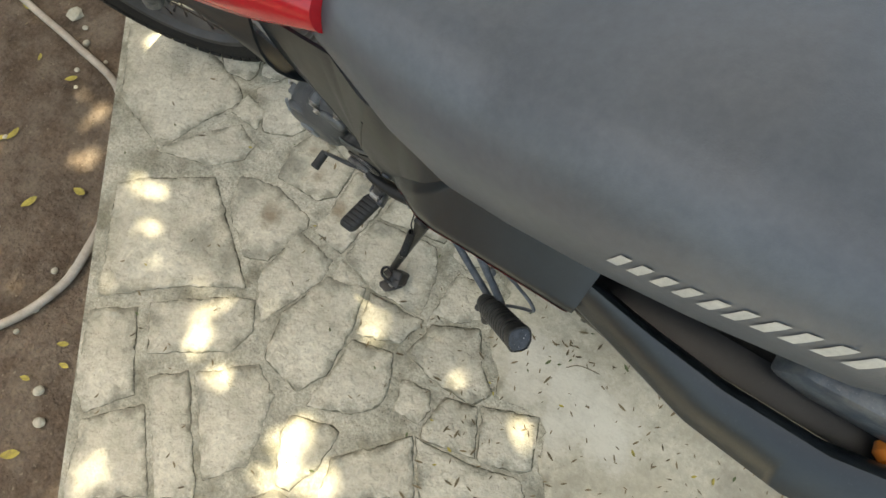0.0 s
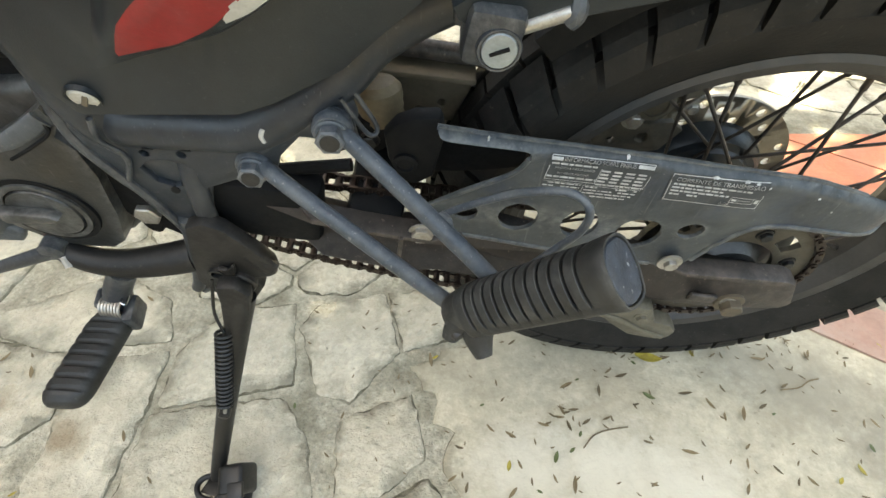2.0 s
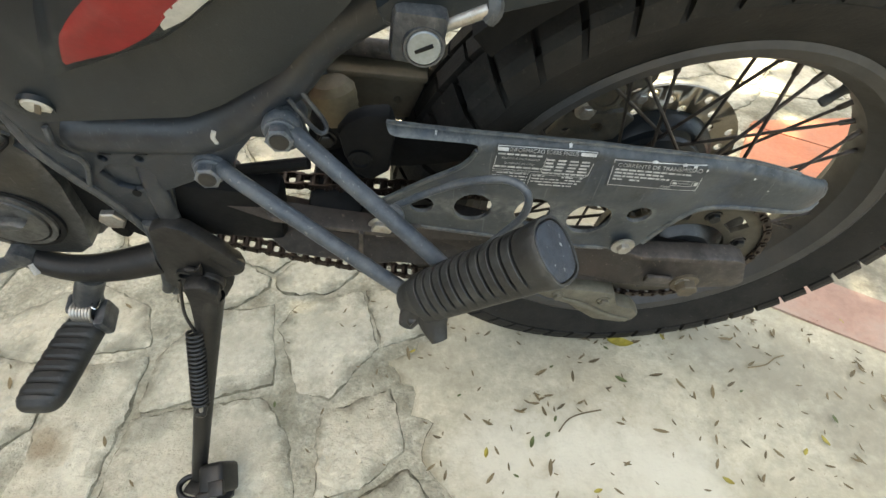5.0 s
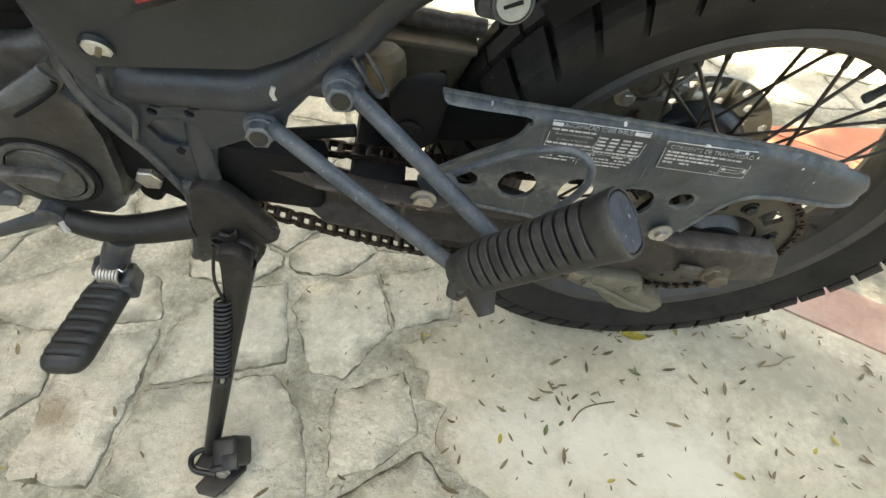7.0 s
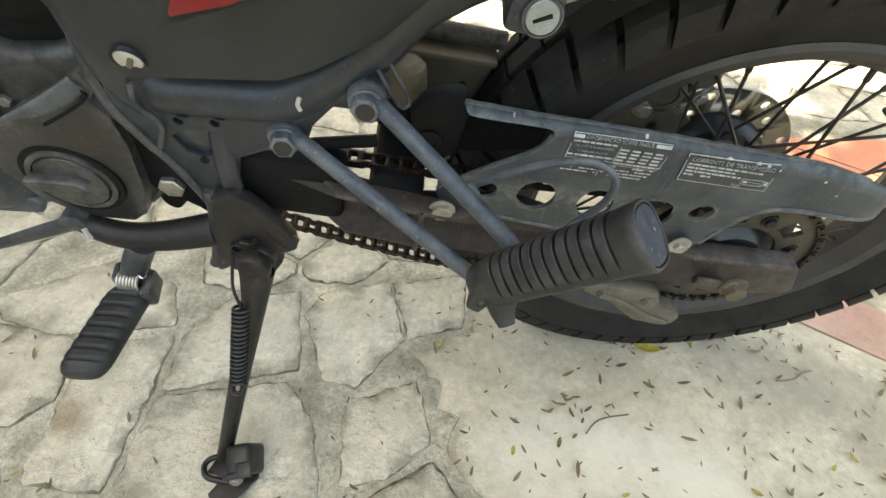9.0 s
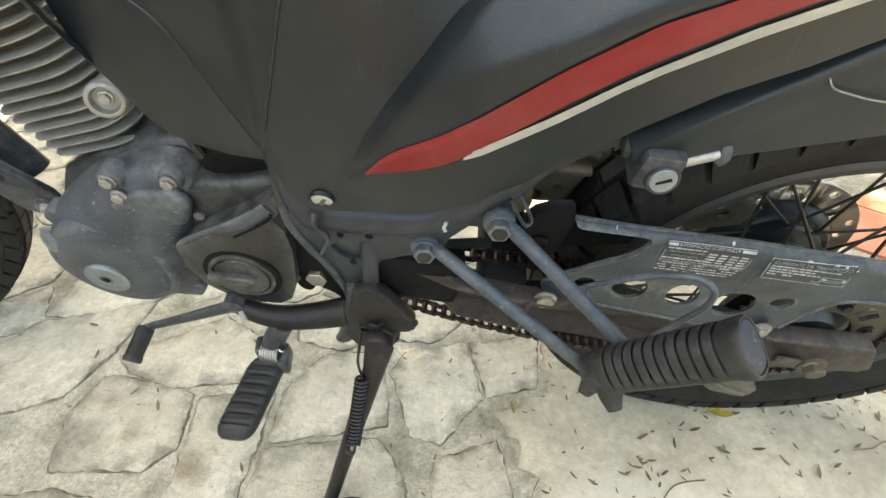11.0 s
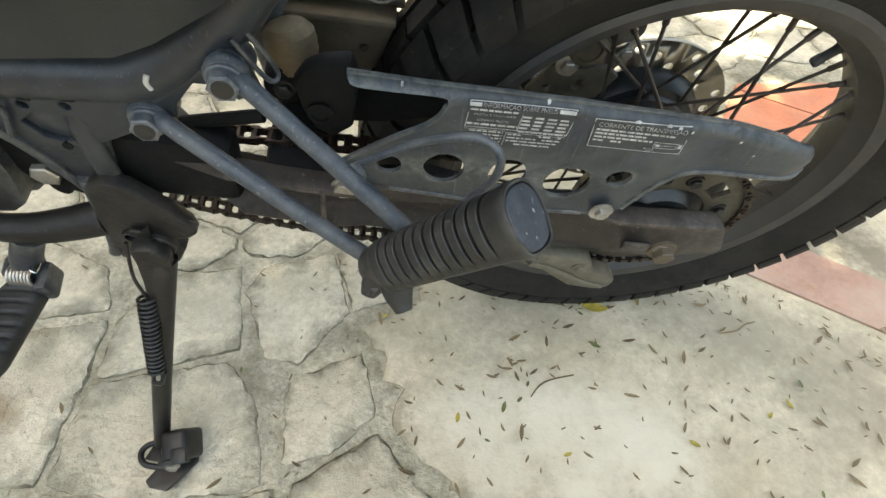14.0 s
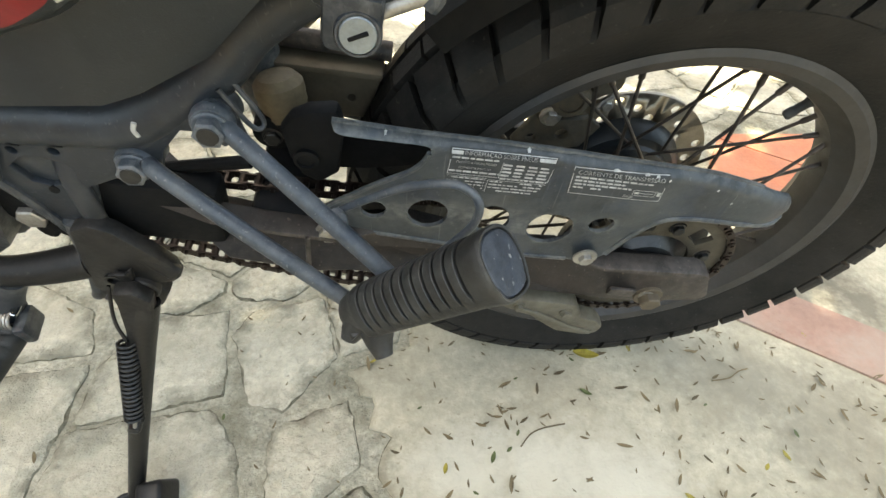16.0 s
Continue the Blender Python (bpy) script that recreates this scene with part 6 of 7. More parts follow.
bpart("shock_eye", lathe([(0.0165, -0.02), (0.0175, 0.0), (0.0165, 0.02), (0.010, 0.022)], (-0.364, -0.032, 0.142), OUT, 28), BLACK, parent=shock)
bbolt("bolt", (-0.364, -0.054, 0.142), OUT, 0.007, 0.006, GREASE, parent=shock)
secs = []
for i in range(25):
    t = radians(48 + 86 * i / 24)
    r = 0.352
    secs.append([((r + dr) * math.cos(t), y, (r + dr) * math.sin(t)) for y, dr in ((-0.072, -0.02), (-0.07, 0.0), (0.07, 0.0), (0.072, -0.02), (0.066, -0.004), (-0.066, -0.004))])
bpart("rear_mudguard", loft(secs), BLACK, "black rear mudguard over the tyre")

# ---- passenger footrest ----
P_LO, P_UP = Vector((-0.436, -0.120, 0.177)), Vector((-0.374, -0.123, 0.218))
brace = bpart("footrest_bracket", tube([P_LO + Vector((0.006, -0.002, 0.002)), (-0.412, -0.137, 0.177), (-0.350, -0.166, 0.144), (-0.300, -0.188, 0.116), (-0.286, -0.194, 0.110), (-0.268, -0.200, 0.110)], 0.0062, 16, 6), STEEL_BLUE, "blue-grey tubular passenger footrest bracket, scratched")
bpart("upper_tube", tube([P_UP + Vector((0.006, -0.004, 0.0)), (-0.357, -0.135, 0.213), (-0.313, -0.161, 0.183), (-0.269, -0.187, 0.152), (-0.258, -0.194, 0.140)], 0.0064, 16, 6), STEEL_BLUE, parent=brace)
for p in (P_LO, P_UP):
    bpart("bracket_eye", lathe([(0.0125, -0.004), (0.0135, -0.001), (0.0135, 0.004), (0.0120, 0.0065)], p, (0.05, -1, 0.1), 28), STEEL_BLUE, parent=brace)
    nut = bbolt("bolt", p + Vector((0, -0.005, 0)), (0.05, -1, 0.1), 0.0098, 0.0115, STEEL_BLUE, parent=brace, washer=1.16)
    # dark disc in the middle of the nut
    bpart("bolt_hollow", lathe([(0.0066, 0.0), (0.0062, 0.0006), (0.0, 0.0003)], p + Vector((0.0006, -0.0164, 0.0012)), (0.05, -1, 0.1), 20, closed=False), GREASE, parent=brace)
    bpart("frame_boss", lathe([(0.0150, -0.016), (0.0140, 0.0)], p + Vector((0, 0.002, 0)), (0.05, -1, 0.1), 24), FRAME, parent=brace)
bpart("weld", lathe([(0.004, -0.007), (0.0082, -0.004), (0.0086, 0.003), (0.004, 0.007)], (-0.300, -0.163, 0.171), (0.6, -0.2, 0.6), 14), STEEL_BLUE, parent=brace)
bpart("foot_guard", tube([(-0.306, -0.158, 0.168), (-0.294, -0.150, 0.170), (-0.262, -0.156, 0.196), (-0.240, -0.163, 0.211), (-0.222, -0.169, 0.217), (-0.2105, -0.175, 0.210), (-0.211, -0.178, 0.193), (-0.223, -0.180, 0.174), (-0.245, -0.188, 0.152), (-0.262, -0.196, 0.135)], 0.0028, 12, 8), STEEL_BLUE, "thin bent guard rod", parent=brace)
PEG0, PEG1 = Vector((-0.277, -0.207, 0.134)), Vector((-0.203, -0.223, 0.219))
ax = (PEG1 - PEG0).normalized()
length = (PEG1 - PEG0).length
low_side = (Vector((0.50, -0.72, -0.46)) - ax * ax.dot(Vector((0.50, -0.72, -0.46)))).normalized()
across = ax.cross(low_side)


def peg_ring(k, h, groove=0.0):
    """Rounded square section of the rubber; grooves stop short of its smooth underside."""
    out = []
    for i in range(52):
        t = 2 * math.pi * i / 52
        c, s_ = math.cos(t), math.sin(t)
        r = k * (abs(c) ** 2.6 + abs(s_) ** 2.6) ** (-1 / 2.6) + 0.0022 * smooth_step(0.62, 0.82, c) - groove * smooth_step(0.66, 0.52, c)
        out.append(tuple(PEG0 + ax * h + low_side * (r * c) + across * (r * s_)))
    return out


secs = [peg_ring(0.0160, -0.001), peg_ring(0.0176, 0.0015)]
w = (length - 0.018) / 11
for i in range(11):
    h, k_ = 0.004 + w * i, 0.0178 + 0.0013 * i / 10
    secs += [peg_ring(k_, h), peg_ring(k_, h + w * 0.64), peg_ring(k_, h + w * 0.70, 0.0006), peg_ring(k_, h + w * 0.73, 0.0030), peg_ring(k_, h + w * 0.90, 0.0030), peg_ring(k_, h + w * 0.94, 0.0006)]
secs += [peg_ring(0.0192, length - 0.012), peg_ring(0.0200, length - 0.004), peg_ring(0.0202, length + 0.0006), peg_ring(0.0194, length + 0.0024), peg_ring(0.0180, length + 0.0022), peg_ring(0.0174, length - 0.0005)]
peg = bpart("passenger_footrest", loft(secs), RUBBER, "folded-up ribbed black rubber passenger footrest", angle=32)
bpart("peg_end", loft([peg_ring(k, length + h) for k, h in ((0.0172, -0.001), (0.0172, 0.0010), (0.0164, 0.0019), (0.0120, 0.0022), (0.0040, 0.0023))]), END_PLATE, "scuffed blue end plate with chipped paint", parent=peg)
bpart("peg_root", tube([PEG0 - ax * 0.016, PEG0 + ax * 0.004], 0.0145, 20, 1, radii=(0.0140, 0.0180)), RUBBER, parent=peg)
for tip in (Vector((-0.291, -0.222, 0.114)), Vector((-0.266, -0.234, 0.113))):
    bpart("hinge_ear", tube([PEG0 + low_side * 0.004 + ax * 0.006, PEG0.lerp(tip, 0.55), tip], 0.01, 14, 3, radii=(0.0165, 0.0062), flat=0.75), RUBBER, parent=peg)
bpart("hinge_pin", tube([(-0.292, -0.214, 0.124), (-0.284, -0.222, 0.121)], 0.0055, 14, 1), GREASE, parent=peg)

# ---- rider footrest, gear lever, side stand ----
carrier = bpart("footrest_carrier", tube([(-0.525, -0.120, 0.050), (-0.565, -0.126, 0.044), (-0.600, -0.128, 0.041), (-0.630, -0.126, 0.046), (-0.658, -0.118, 0.058)], 0.016, 18, 6, flat=1.0, radii=(0.0165, 0.0105)), STAND, "thick dark footrest carrier")
bpart("carrier_arm", tube([(-0.600, -0.130, 0.030), (-0.614, -0.138, 0.005), (-0.618, -0.142, -0.012)], 0.013, 14, 5), FRAME, parent=carrier)
bpart("cross_tube", tube([(-0.585, -0.08, 0.04), (-0.555, 0.05, 0.02)], 0.012, 14, 1), BLACK)
FP0, FP1 = Vector((-0.622, -0.150, -0.022)), Vector((-0.636, -0.246, -0.020))
secs = []
for i in range(49):
    k = i / 48
    c = FP0.lerp(FP1, 0.06 + 0.94 * k)
    ridge = 1 + 0.12 * (1 if (k * 8) % 1 < 0.6 and k < 0.93 else 0)
    end = math.sqrt(max(0.02, 1 - ((k - 0.80) / 0.2) ** 2)) if k > 0.80 else 1
    start = 0.80 + 0.2 * smooth_step(0, 0.1, k)
    ring = []
    for q in range(20):
        t = 2 * math.pi * q / 20
        cs, sn = math.cos(t), math.sin(t)
        top = ridge if sn > 0 else 1
        ring.append(c + Vector((0.0205 * start * (0.5 + 0.5 * end) * abs(cs) ** 0.75 * (1 if cs > 0 else -1), 0, 0.013 * top * end ** 0.5 * abs(sn) ** 0.75 * (1 if sn > 0 else -1))))
    secs.append(ring)
fpeg = bpart("rider_footrest", loft(secs), RUBBER, "ribbed black rubber rider footrest", angle=30)
bpart("clevis", box((-0.604, -0.150, -0.018), (0.012, 0.03, 0.026), (0, 0, 8), 0.004), FRAME, parent=fpeg)
bpart("clevis", box((-0.632, -0.142, -0.012), (0.012, 0.022, 0.024), (0, 0, 8), 0.004), FRAME, parent=fpeg)
bpart("return_spring", coil((-0.628, -0.150, -0.006), (-0.606, -0.152, -0.006), 0.0090, 0.0016, 7), DULL, "dull steel coil spring", parent=fpeg)
bpart("split_pin", tube([(-0.607, -0.142, 0.004), (-0.604, -0.152, 0.008), (-0.600, -0.153, 0.006), (-0.603, -0.142, 0.002)], 0.0011, 6, 4), CHROME, parent=fpeg)
lever = bpart("gear_lever", tube([(-0.648, -0.128, 0.058), (-0.70, -0.135, 0.040), (-0.762, -0.139, 0.014)], 0.006, 12, 6, flat=0.7, radii=(0.0085, 0.0052)), FRAME, "thin dark gear lever")
bpart("lever_boss", lathe([(0.011, -0.01), (0.011, 0.012), (0.008, 0.014)], (-0.648, -0.120, 0.060), OUT, 20), FRAME, parent=lever)
bpart("lever_clamp_bolt", tube([(-0.640, -0.132, 0.055), (-0.636, -0.138, 0.047)], 0.0035, 8, 1), DULL, parent=lever)
own = lathe([(0.0085, 0), (0.0095, 0.002), (0.0095, 0.034), (0.0105, 0.036), (0.010, 0.041)], (-0.764, -0.138, 0.012), (-0.12, -1, -0.25), 20)
bpart("toe_rubber", own, RUBBER, "black toe rubber", parent=lever)
stand_plate = [(-0.508, 0.112), (-0.492, 0.120), (-0.478, 0.112), (-0.467, 0.094), (-0.459, 0.081), (-0.449, 0.061), (-0.449, 0.046), (-0.456, 0.040), (-0.472, 0.036), (-0.468, 0.018), (-0.482, -0.006), (-0.501, -0.009), (-0.519, 0.002), (-0.529, 0.028), (-0.518, 0.075)]
mount = bpart("stand_bracket", plate(stand_plate, -0.136, -0.121, bev=0.003), STAND, "dark dusty side stand bracket")
bpart("pivot_boss", lathe([(0.0165, -0.004), (0.0165, 0.002), (0.0148, 0.004), (0.0090, 0.0042), (0.0082, 0.0026), (0.0, 0.0030)], (-0.487, -0.1375, 0.032), OUT, 32), STAND, parent=mount)
bpart("bushing", lathe([(0.0078, -0.002), (0.0078, 0.0025), (0.0052, 0.0025), (0.0046, -0.004)], (-0.503, -0.1372, 0.046), OUT, 22, closed=False), GREASE, parent=mount)
bpart("bracket_wing", plate([(-0.498, 0.060), (-0.489, 0.058), (-0.481, 0.066), (-0.484, 0.050), (-0.492, 0.046)], -0.1415, -0.136, bev=0.0015), STAND, parent=mount)
bpart("bracket_lug", tube([(-0.478, -0.128, 0.082), (-0.462, -0.131, 0.064), (-0.453, -0.132, 0.051)], 0.0095, 14, 4, flat=0.7), STAND, parent=mount)
bpart("frame_foot", tube([(-0.511, -0.123, 0.110), (-0.520, -0.127, 0.060), (-0.531, -0.129, 0.020), (-0.538, -0.129, 0.004)], 0.0062, 12, 6), FRAME, parent=mount)
leg0, leg1 = Vector((-0.486, -0.146, 0.022)), Vector((-0.572, -0.262, -0.262))
stand = bpart("side_stand", tube([leg0, leg0.lerp(leg1, 0.22), leg0.lerp(leg1, 0.5), leg1], 0.0115, 20, 4, radii=(0.0140, 0.0092), flat=0.9), GREASE, "black side stand leg, worn and greasy")
bpart("stand_head", plate([(-0.500, 0.050), (-0.482, 0.052), (-0.472, 0.036), (-0.477, 0.012), (-0.498, -0.045), (-0.512, -0.048), (-0.508, -0.01), (-0.505, 0.02)], -0.156, -0.1405, bev=0.004, warp=lambda v: Vector((v.x, v.y - 0.38 * max(0, 0.02 - v.z), v.z))), STAND, parent=stand)
s_top, s_low = Vector((-0.507, -0.170, -0.012)), Vector((-0.521, -0.217, -0.098))
bpart("stand_spring", coil(s_top, s_low, 0.0078, 0.0018, 18), GREASE, "tight steel return spring", parent=stand)
bpart("spring_hook", tube([(-0.506, -0.144, 0.046), (-0.508, -0.150, 0.034), (-0.512, -0.160, 0.008), s_top], 0.0017, 8, 4), GREASE, parent=stand)
bpart("spring_hook", tube([s_low, s_low + Vector((-0.003, -0.006, -0.012)), s_low + Vector((-0.010, -0.004, -0.018))], 0.0022, 8, 4), DULL, parent=stand)
bpart("spring_peg", lathe([(0.0062, -0.012), (0.0062, 0.004), (0.004, 0.006)], s_low + Vector((-0.004, -0.004, -0.014)), OUT, 16), GREASE, parent=stand)
bpart("stand_foot", tube([(-0.560, -0.262, -0.258), (-0.583, -0.264, -0.258), (-0.592, -0.274, -0.257), (-0.584, -0.288, -0.256), (-0.556, -0.293, -0.256)], 0.0046, 12, 5, flat=0.8), GREASE, parent=stand)
bpart("foot_web", plate([(-0.588, -0.286), (-0.562, -0.292), (-0.545, -0.280), (-0.552, -0.262), (-0.580, -0.264)], -0.003, 0.002, bev=0.001, warp=lambda v: Vector((v.x, v.z * 0.985, -0.2605 + v.y - (v.z + 0.29) * 0.176))), GREASE, parent=stand)
clamp = bpart("foot_clamp", box((-0.537, -0.268, -0.239), (0.032, 0.036, 0.042), (10, -14, 8), 0.006, 3), GREASE, "black foot clamp with a worn bolt", parent=stand)
bpart("clamp_lip", box((-0.541, -0.288, -0.236), (0.024, 0.007, 0.030), (10, -14, 8), 0.002), GREASE, parent=stand)
bpart("clamp_lip", box((-0.530, -0.284, -0.217), (0.020, 0.018, 0.005), (10, -14, 8), 0.0015), GREASE, parent=stand)
bbolt("bolt", (-0.541, -0.292, -0.233), (0, -1, 0.3), 0.0070, 0.006, DULL, parent=stand)
bpart("foot_tongue", plate([(-0.578, -0.316), (-0.571, -0.324), (-0.550, -0.328), (-0.541, -0.318), (-0.522, -0.294), (-0.525, -0.276), (-0.558, -0.284)], -0.004, 0.004, bev=0.002, warp=lambda v: Vector((v.x, v.z * 0.985 + 0.004, -0.2600 + v.y - (v.z + 0.29) * 0.176 - 0.001))), GREASE, parent=stand)

# ---- helmet lock under the tail ----
LC = Vector((-0.278, -0.158, 0.304))
lk = Vector((0.05, -1, 0.12)).normalized()
lock = bpart("helmet_lock", box((-0.281, -0.141, 0.307), (0.028, 0.030, 0.032), (6, 8, 0), 0.005), FRAME, "black helmet lock with a silver key face")
bpart("lock_mount", plate([(-0.302, 0.345), (-0.300, 0.300), (-0.266, 0.296), (-0.262, 0.318), (-0.270, 0.345)], -0.135, -0.120, bev=0.003), FRAME, parent=lock)
bpart("lock_barrel", lathe([(0.0112, -0.016), (0.0112, -0.001), (0.0104, 0.0008), (0.0092, 0.0008)], LC, lk, 30, closed=False), FRAME, parent=lock)
bpart("key_face", lathe([(0.0088, -0.002), (0.0088, 0.0008), (0.0082, 0.0014), (0, 0.0014)], LC, lk, 30, closed=False), SILVER, "round silver face", parent=lock)
bpart("key_slot", box(LC + lk * 0.0015, (0.010, 0.0012, 0.0020), (0, -22, 0), 0.0003), BLACK, parent=lock)
bpart("lock_pin", tube([(-0.268, -0.146, 0.309), (-0.246, -0.146, 0.318)], 0.0038, 12, 1), DULL, "dull steel pin", parent=lock)
bpart("lock_hook", tube([(-0.246, -0.146, 0.313), (-0.243, -0.146, 0.318), (-0.244, -0.140, 0.326)], 0.005, 10, 5), FRAME, parent=lock)
bpart("turn_signal", lathe([(0.004, 0), (0.012, 0.004), (0.015, 0.012), (0.012, 0.02), (0.004, 0.024)], (0.085, -0.118, 0.497), (0.5, -1, 0.4), 24), AMBER, "amber turn signal lens")
RAIL = [(-0.172, -0.148, -0.172, 0.505), (-0.113, -0.156, -0.186, 0.512), (-0.045, -0.162, -0.203, 0.520), (0.035, -0.160, -0.207, 0.528), (0.11, -0.142, -0.19, 0.540), (0.19, -0.09, -0.14, 0.56)]
secs = []
for i in range(41):
    a = -0.172 + 0.362 * i / 40
    li, lo, u = curve_at(RAIL, a)
    secs.append([(a, li, u + 0.004), (a, li - 0.005, u + 0.008), (a, li * 0.55 + lo * 0.45, u + 0.004), (a, lo, u - 0.022), (a, lo + 0.003, u - 0.05), (a, lo + 0.014, u - 0.062), (a, li + 0.004, u - 0.05), (a, li + 0.006, u - 0.01)])
bpart("grab_rail", loft(secs), PLASTIC, "broad dark grey grab rail beside the seat", angle=50)

# ---- unseen tree, added to shade the paving and let spots of sun through ----
tree = empty("tree", Matrix.Translation((-4.2, 4.2, -0.035)), "broad leafy unseen tree, added to shade the paving", "tree")
part("trunk", tube([(0, 0, -0.1), (0.05, 0.05, 1.8), (0.3, -0.2, 3.5), (1.0, -0.6, 4.8)], 0.14, 14, 6, radii=(0.21, 0.09)), BARK, tree)
for pts in ([(0.3, -0.2, 3.5), (1.4, -0.5, 4.4), (3.2, -1.2, 5.1)], [(0.7, -0.4, 4.2), (1.9, -1.7, 4.9), (3.4, -3.4, 5.1)], [(0.2, -0.1, 3.0), (0.3, -1.0, 4.3), (0.9, -1.8, 5.0)]):
    part("limb", tube(pts, 0.05, 10, 6, radii=(0.07, 0.02)), BARK, tree)
rng = random.Random(11)
# gaps set so sun spots land to fit the camera's view, plus random ones
GAPS = [Vector(p) for p in ((-1.65, 0.046), (-1.60, 0.02), (-1.20, -0.378), (-0.883, -0.492), (-0.749, -0.554), (-0.488, -0.546), (-0.398, -0.576), (-0.088, -0.206), (-0.477, -0.644),
                           (-0.276, -0.220), (-1.673, -0.233), (-1.559, -0.346), (-0.536, -0.185), (-0.541, -0.228), (-0.615, -0.160), (-0.985, -0.427), (-0.831, -0.892), (-1.34, -0.325))]
SMALL = [Vector(p) for p in ((-0.276, -0.220), (-0.536, -0.185), (-0.541, -0.228), (-0.615, -0.160), (-0.985, -0.427), (-1.34, -0.325))]
GAPS += [Vector((rng.uniform(-2.6, -1.4), rng.uniform(-1.2, -0.3))) for _ in range(5)] + [Vector((rng.uniform(-0.6, 1.4), rng.uniform(0.62, 0.95))) for _ in range(8)]
verts, faces = [], []
slope = Vector((SUN_DIR.x, SUN_DIR.y)) / -SUN_DIR.z
cells = [(x, y) for x in range(152) for y in range(96)]
for cx, cy in cells:
    z = rng.uniform(4.6, 5.4)
    gx, gy = -4.2 + 0.05 * (cx + rng.random()), -1.7 + 0.05 * (cy + rng.random())
    g = Vector((gx, gy))
    if gy > 2.95 + 0.14 * noise.noise(Vector((gx * 2.3, 0, 4))) or (gy > 0.72 and noise.noise(Vector((gx * 4.2, gy * 4.2, 4))) > 0.06 - 0.20 * smooth_step(0.72, 1.1, gy)) or gy < -1.35 + 0.4 * noise.noise(Vector((gx * 1.3, 5, 1))) or abs(gx + 0.4) > 3.3 + 0.5 * noise.noise(Vector((2, gy * 1.5, 7))):
        continue
    near = min((g - q).length for q in GAPS)
    tight = min((g - q).length for q in SMALL) < near + 1e-6
    if near < (0.020 if tight else 0.036):
        continue
    shrink = min(1, max(0.22, (near - (0.002 if tight else 0.010)) / (0.065 if tight else 0.085)))
    c = Vector((gx - slope.x * z, gy - slope.y * z, z))
    e = Euler((rng.uniform(-0.6, 0.6), rng.uniform(-0.6, 0.6), rng.uniform(0, 6.3))).to_matrix()
    w, h = rng.uniform(0.035, 0.055) * shrink, rng.uniform(0.075, 0.12) * shrink
    base = len(verts)
    for x, y in ((0, -h), (w, -h * 0.3), (w * 0.8, h * 0.4), (0, h), (-w * 0.8, h * 0.4), (-w, -h * 0.3)):
        verts.append(tuple(c + e @ Vector((x, y, 0)) - Vector((-4.2, 4.2, -0.035))))
    faces.append(tuple(range(base, base + 6)))
me = bpy.data.meshes.new("crown")
me.from_pydata(verts, [], faces)
me.materials.append(CROWN)
crown = tagged(new("crown", me), kind="stuff")
crown.parent = tree

# ---- fallen leaves and twigs ----
def leaf_mesh(name, length, width, curl, mat, points=7):
    own = bmesh.new()
    rows = []
    for i in range(points):
        k = i / (points - 1)
        w = width * math.sin(math.pi * min(1, k * 0.93 + 0.05)) ** 0.8
        z = curl * (2 * k - 1) ** 2 * length
        rows.append([(length * (k - 0.5), -w / 2, z + w * 0.18), (length * (k - 0.5), 0, z), (length * (k - 0.5), w / 2, z + w * 0.14)])
    loft(rows, own, ring=False)
    made = bmesh.ops.extrude_face_region(own, geom=list(own.faces))
    for v in made["geom"]:
        if isinstance(v, bmesh.types.BMVert):
            v.co.z += 0.0006
    return finish(own, name, mat)


rng = random.Random(21)
dry = [leaf_mesh("dry_leaf", 0.020, 0.0052, 0.12, LEAF_DRY), leaf_mesh("dry_leaf", 0.015, 0.0042, 0.2, LEAF_DRY), leaf_mesh("dry_leaf", 0.024, 0.0058, 0.08, LEAF_DRY)]
green = [leaf_mesh("green_leaf", 0.021, 0.0075, 0.12, LEAF_GREEN), leaf_mesh("green_leaf", 0.014, 0.006, 0.1, LEAF_GREEN)]
yellow = [leaf_mesh("yellow_leaf", 0.058, 0.026, 0.1, LEAF_YELLOW), leaf_mesh("yellow_leaf", 0.016, 0.0065, 0.12, LEAF_YELLOW)]


def drop(mesh, name, x, y, turn, label, z=0.0022):
    ob = new(name, mesh)
    ob.matrix_world = pose(x, y, z, rng.uniform(-6, 6), rng.uniform(-6, 6), turn)
    k_ = rng.uniform(0.5, 1.05)
    ob.matrix_world = ob.matrix_world @ Matrix.Diagonal((k_, k_, k_, 1))
    return tagged(ob, label, "leaf", "fallen leaves on the paving")


for x, y, t in ((-0.124, -0.041, 70), (0.03, 0.057, 150), (-0.10, -0.03, 40)):
    drop(green[0] if t != 40 else green[1], "green_leaf", x, y, t, "small fresh green leaf lying on cement")
drop(yellow[0], "yellow_leaf", 0.044, 0.120, -14, "yellow-green leaf lying beside the tyre", 0.008)
drop(dry[0], "dry_leaf", -0.948, 0.078, 60, "brown leaf lying on a paving stone", 0.003)
drop(dry[1], "dry_leaf", -0.928, 0.054, 10, "brown leaf lying on a paving stone", 0.003)
drop(dry[2], "dry_leaf", -0.896, 0.055, 120, "brown leaf lying on a paving stone", 0.003)
drop(yellow[1], "yellow_leaf", -0.296, 0.109, 30, "small yellow-brown leaf lying in a joint", 0.003)
drop(dry[2], "dry_leaf", -0.303, 0.104, 100, "small brown leaf lying in a joint", 0.003)
drop(dry[2], "dry_leaf", 0.070, 0.124, 10, "curled brown leaf lying against a yellow one", 0.004)
placed = 0
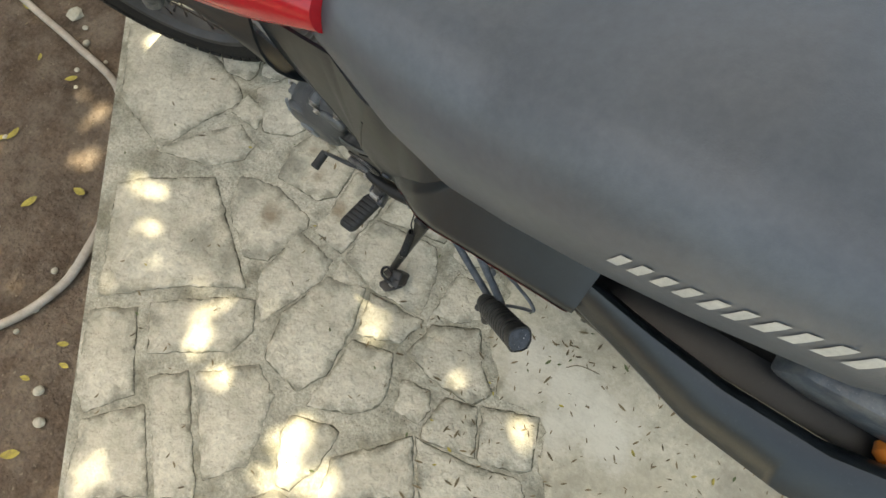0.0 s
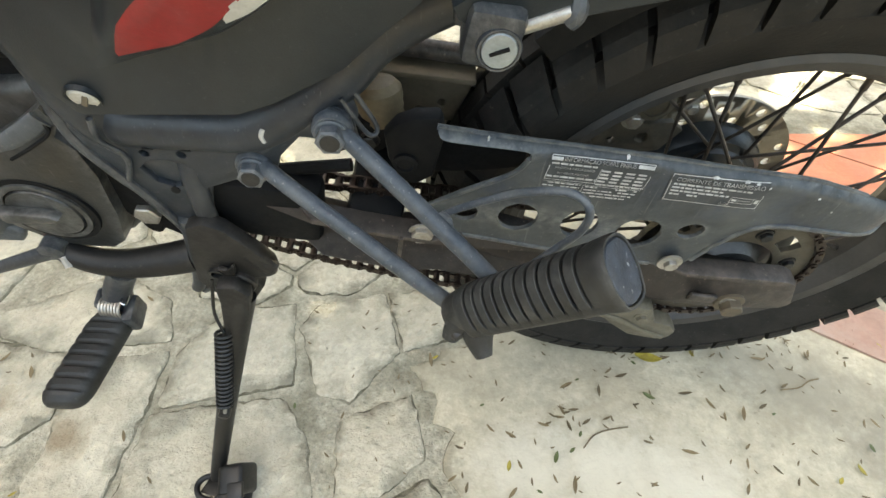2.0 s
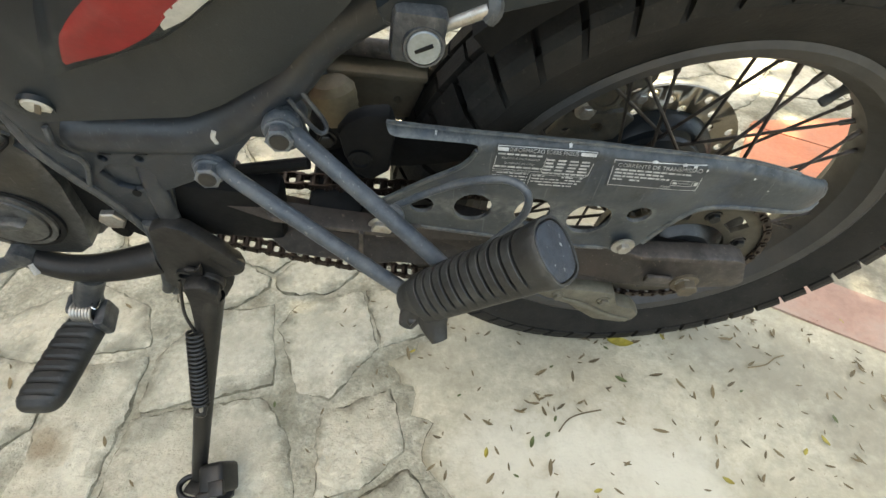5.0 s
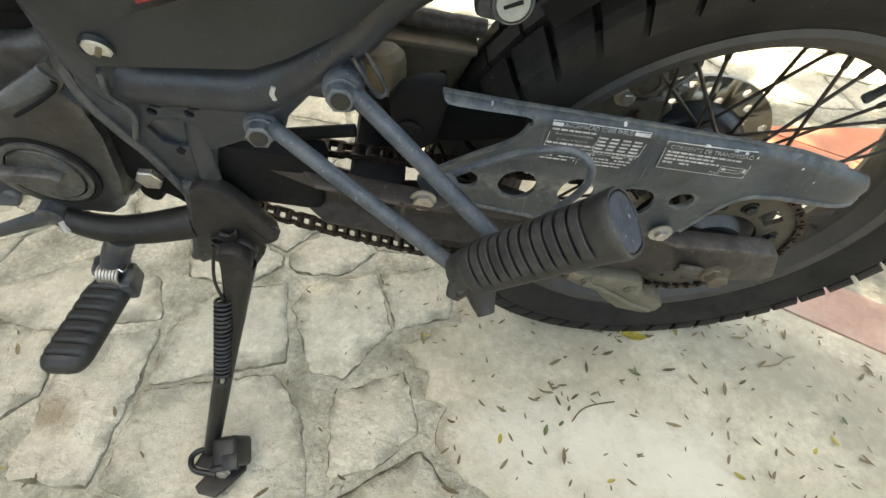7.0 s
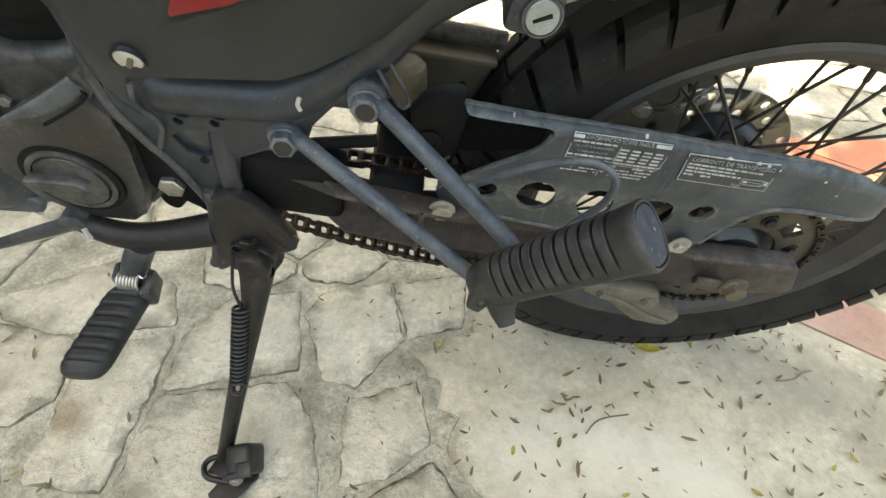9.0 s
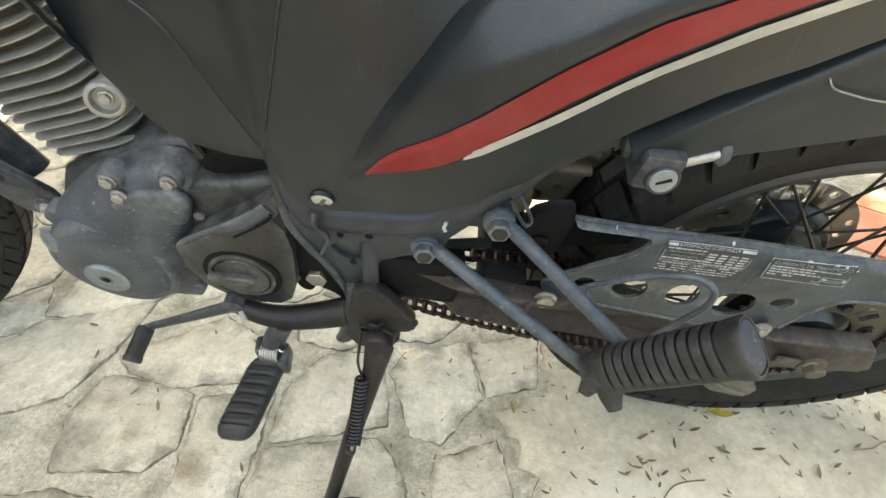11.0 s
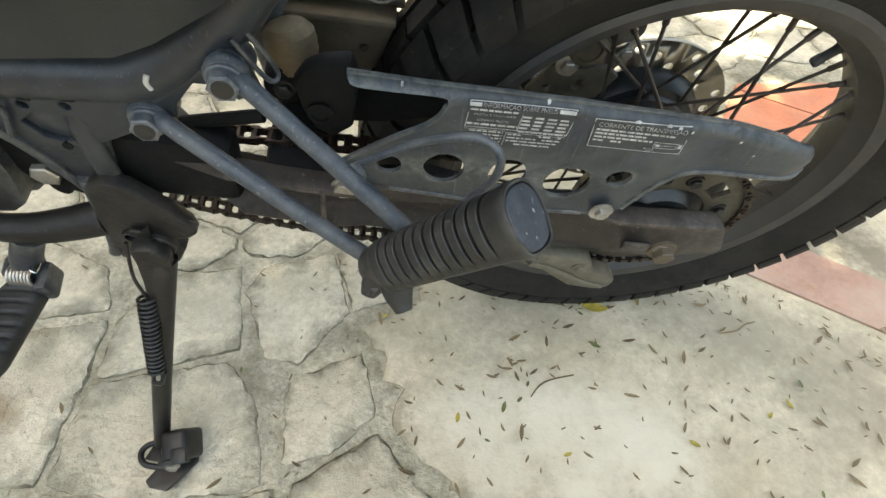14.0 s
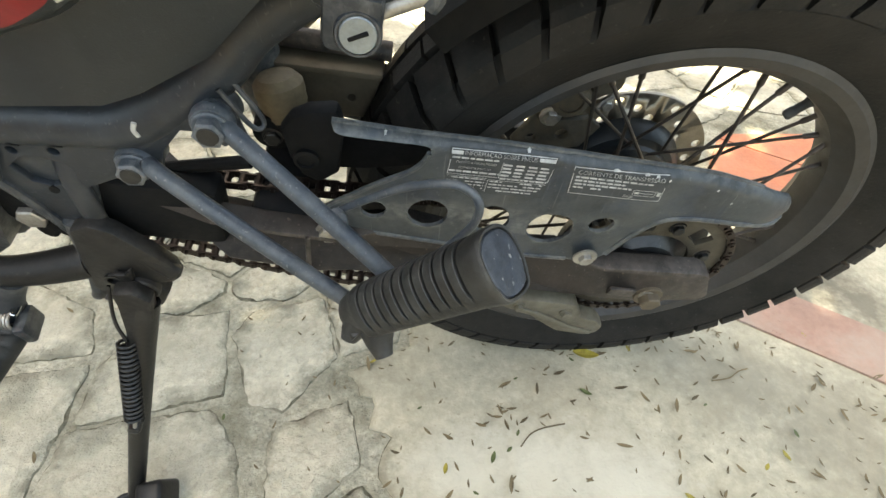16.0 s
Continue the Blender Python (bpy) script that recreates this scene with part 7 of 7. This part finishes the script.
while placed < 320:
    if placed < 250:
        x, y = rng.uniform(-0.28, 0.75), rng.uniform(-0.42, 0.17)
        if x + 0.9 * y > 0.62 or (x < -0.1 and y > 0.05):
            continue
    else:
        x, y = rng.uniform(-1.5, -0.2), rng.uniform(-0.8, 0.25)
        if (Vector((x, y)) - EDGE_A).dot(EDGE_N) < 0.03:
            continue
    k = rng.random()
    if k < 0.84:
        drop(rng.choice(dry), "dry_leaf", x, y, rng.uniform(0, 360), "tiny dry brown leaf lying on the paving")
    elif k < 0.92:
        drop(green[1], "green_leaf", x, y, rng.uniform(0, 360), "tiny green leaf lying on the paving")
    else:
        drop(yellow[1], "yellow_leaf", x, y, rng.uniform(0, 360), "tiny yellow leaf lying on the paving")
    placed += 1
for pts in ([(-0.083, -0.026), (-0.066, -0.008), (-0.045, 0.001), (-0.013, 0.007)], [(0.244, 0.077), (0.275, 0.082), (0.296, 0.094), (0.314, 0.099)]):
    tagged(new("twig", finish(tube([(x, y, 0.0022) for x, y in pts], 0.0011, 6, 5), "twig", LEAF_DRY)), "thin bent dry twig lying on cement", "twig", "twigs on the cement")
# leaves on the soil, and the smallest litter
for i in range(42):
    p = EDGE_A + EDGE_D * rng.uniform(-0.6, 1.4) - EDGE_N * rng.uniform(0.05, 0.75)
    ob = drop(yellow[0], "yellow_leaf", p.x, p.y, rng.uniform(0, 360), "yellowed leaf lying on bare soil", -0.031)
    s_ = rng.uniform(0.5, 0.9)
    ob.scale = (s_, s_, s_)


def litter(name, label, places):
    """Many tiny leaves as one mesh."""
    verts, faces = [], []
    for mesh, m in places:
        base = len(verts)
        verts += [tuple(m @ v.co) for v in mesh.vertices]
        faces += [tuple(base + i for i in poly.vertices) for poly in mesh.polygons]
    me = bpy.data.meshes.new(name)
    me.from_pydata(verts, [], faces)
    me.materials.append(LEAF_DRY)
    return tagged(new(name, me), label, "leaf litter", kind="stuff")


def leaf_pose(x, y, z):
    k_ = rng.uniform(0.3, 0.7)
    return pose(x, y, z, rng.uniform(-8, 8), rng.uniform(-8, 8), rng.uniform(0, 360)) @ Matrix.Diagonal((k_, k_, k_, 1))


spots_ = []
for _ in range(120):
    p = EDGE_A + EDGE_D * rng.uniform(-0.6, 1.4) - EDGE_N * rng.uniform(0.05, 0.75)
    spots_.append((rng.choice(dry), leaf_pose(p.x, p.y, -0.031)))
litter("soil_litter", "small dry brown leaves strewn over bare soil", spots_)
spots_ = []
while len(spots_) < 230:
    x, y = rng.uniform(-0.45, 0.62), rng.uniform(-0.32, 0.24)
    if x + 0.9 * y < 0.60:
        spots_.append((rng.choice(dry), leaf_pose(x, y, 0.0020)))
for _ in range(60):
    x = rng.uniform(-0.02, 0.30)
    spots_.append((rng.choice(dry), leaf_pose(x, 0.135 + 0.1 * x + rng.gauss(0, 0.012), 0.0022)))
litter("leaf_litter", "crumbs of dry leaves strewn over the cement beside the tyre", spots_)
for i in range(60):
    p = EDGE_A + EDGE_D * rng.uniform(-0.5, 1.4) - EDGE_N * rng.uniform(0.03, 0.75)
    own = bmesh.new()
    bmesh.ops.create_icosphere(own, subdivisions=2, radius=0.007 + 0.022 * rng.random() ** 2.5)
    for v in own.verts:
        v.co *= 1 + 0.35 * noise.noise(v.co * 60 + Vector((i, 0, 0)))
        v.co.z *= 0.6
    ob = new("pebble", finish(own, "pebble", STONE))
    ob.location = (p.x, p.y, -0.028)
    tagged(ob, "pale rough pebble lying in the soil", "pebble", "pebbles in the soil")

fill_stones(0.2, -3.2, 2.6, -2.2, 2.6)
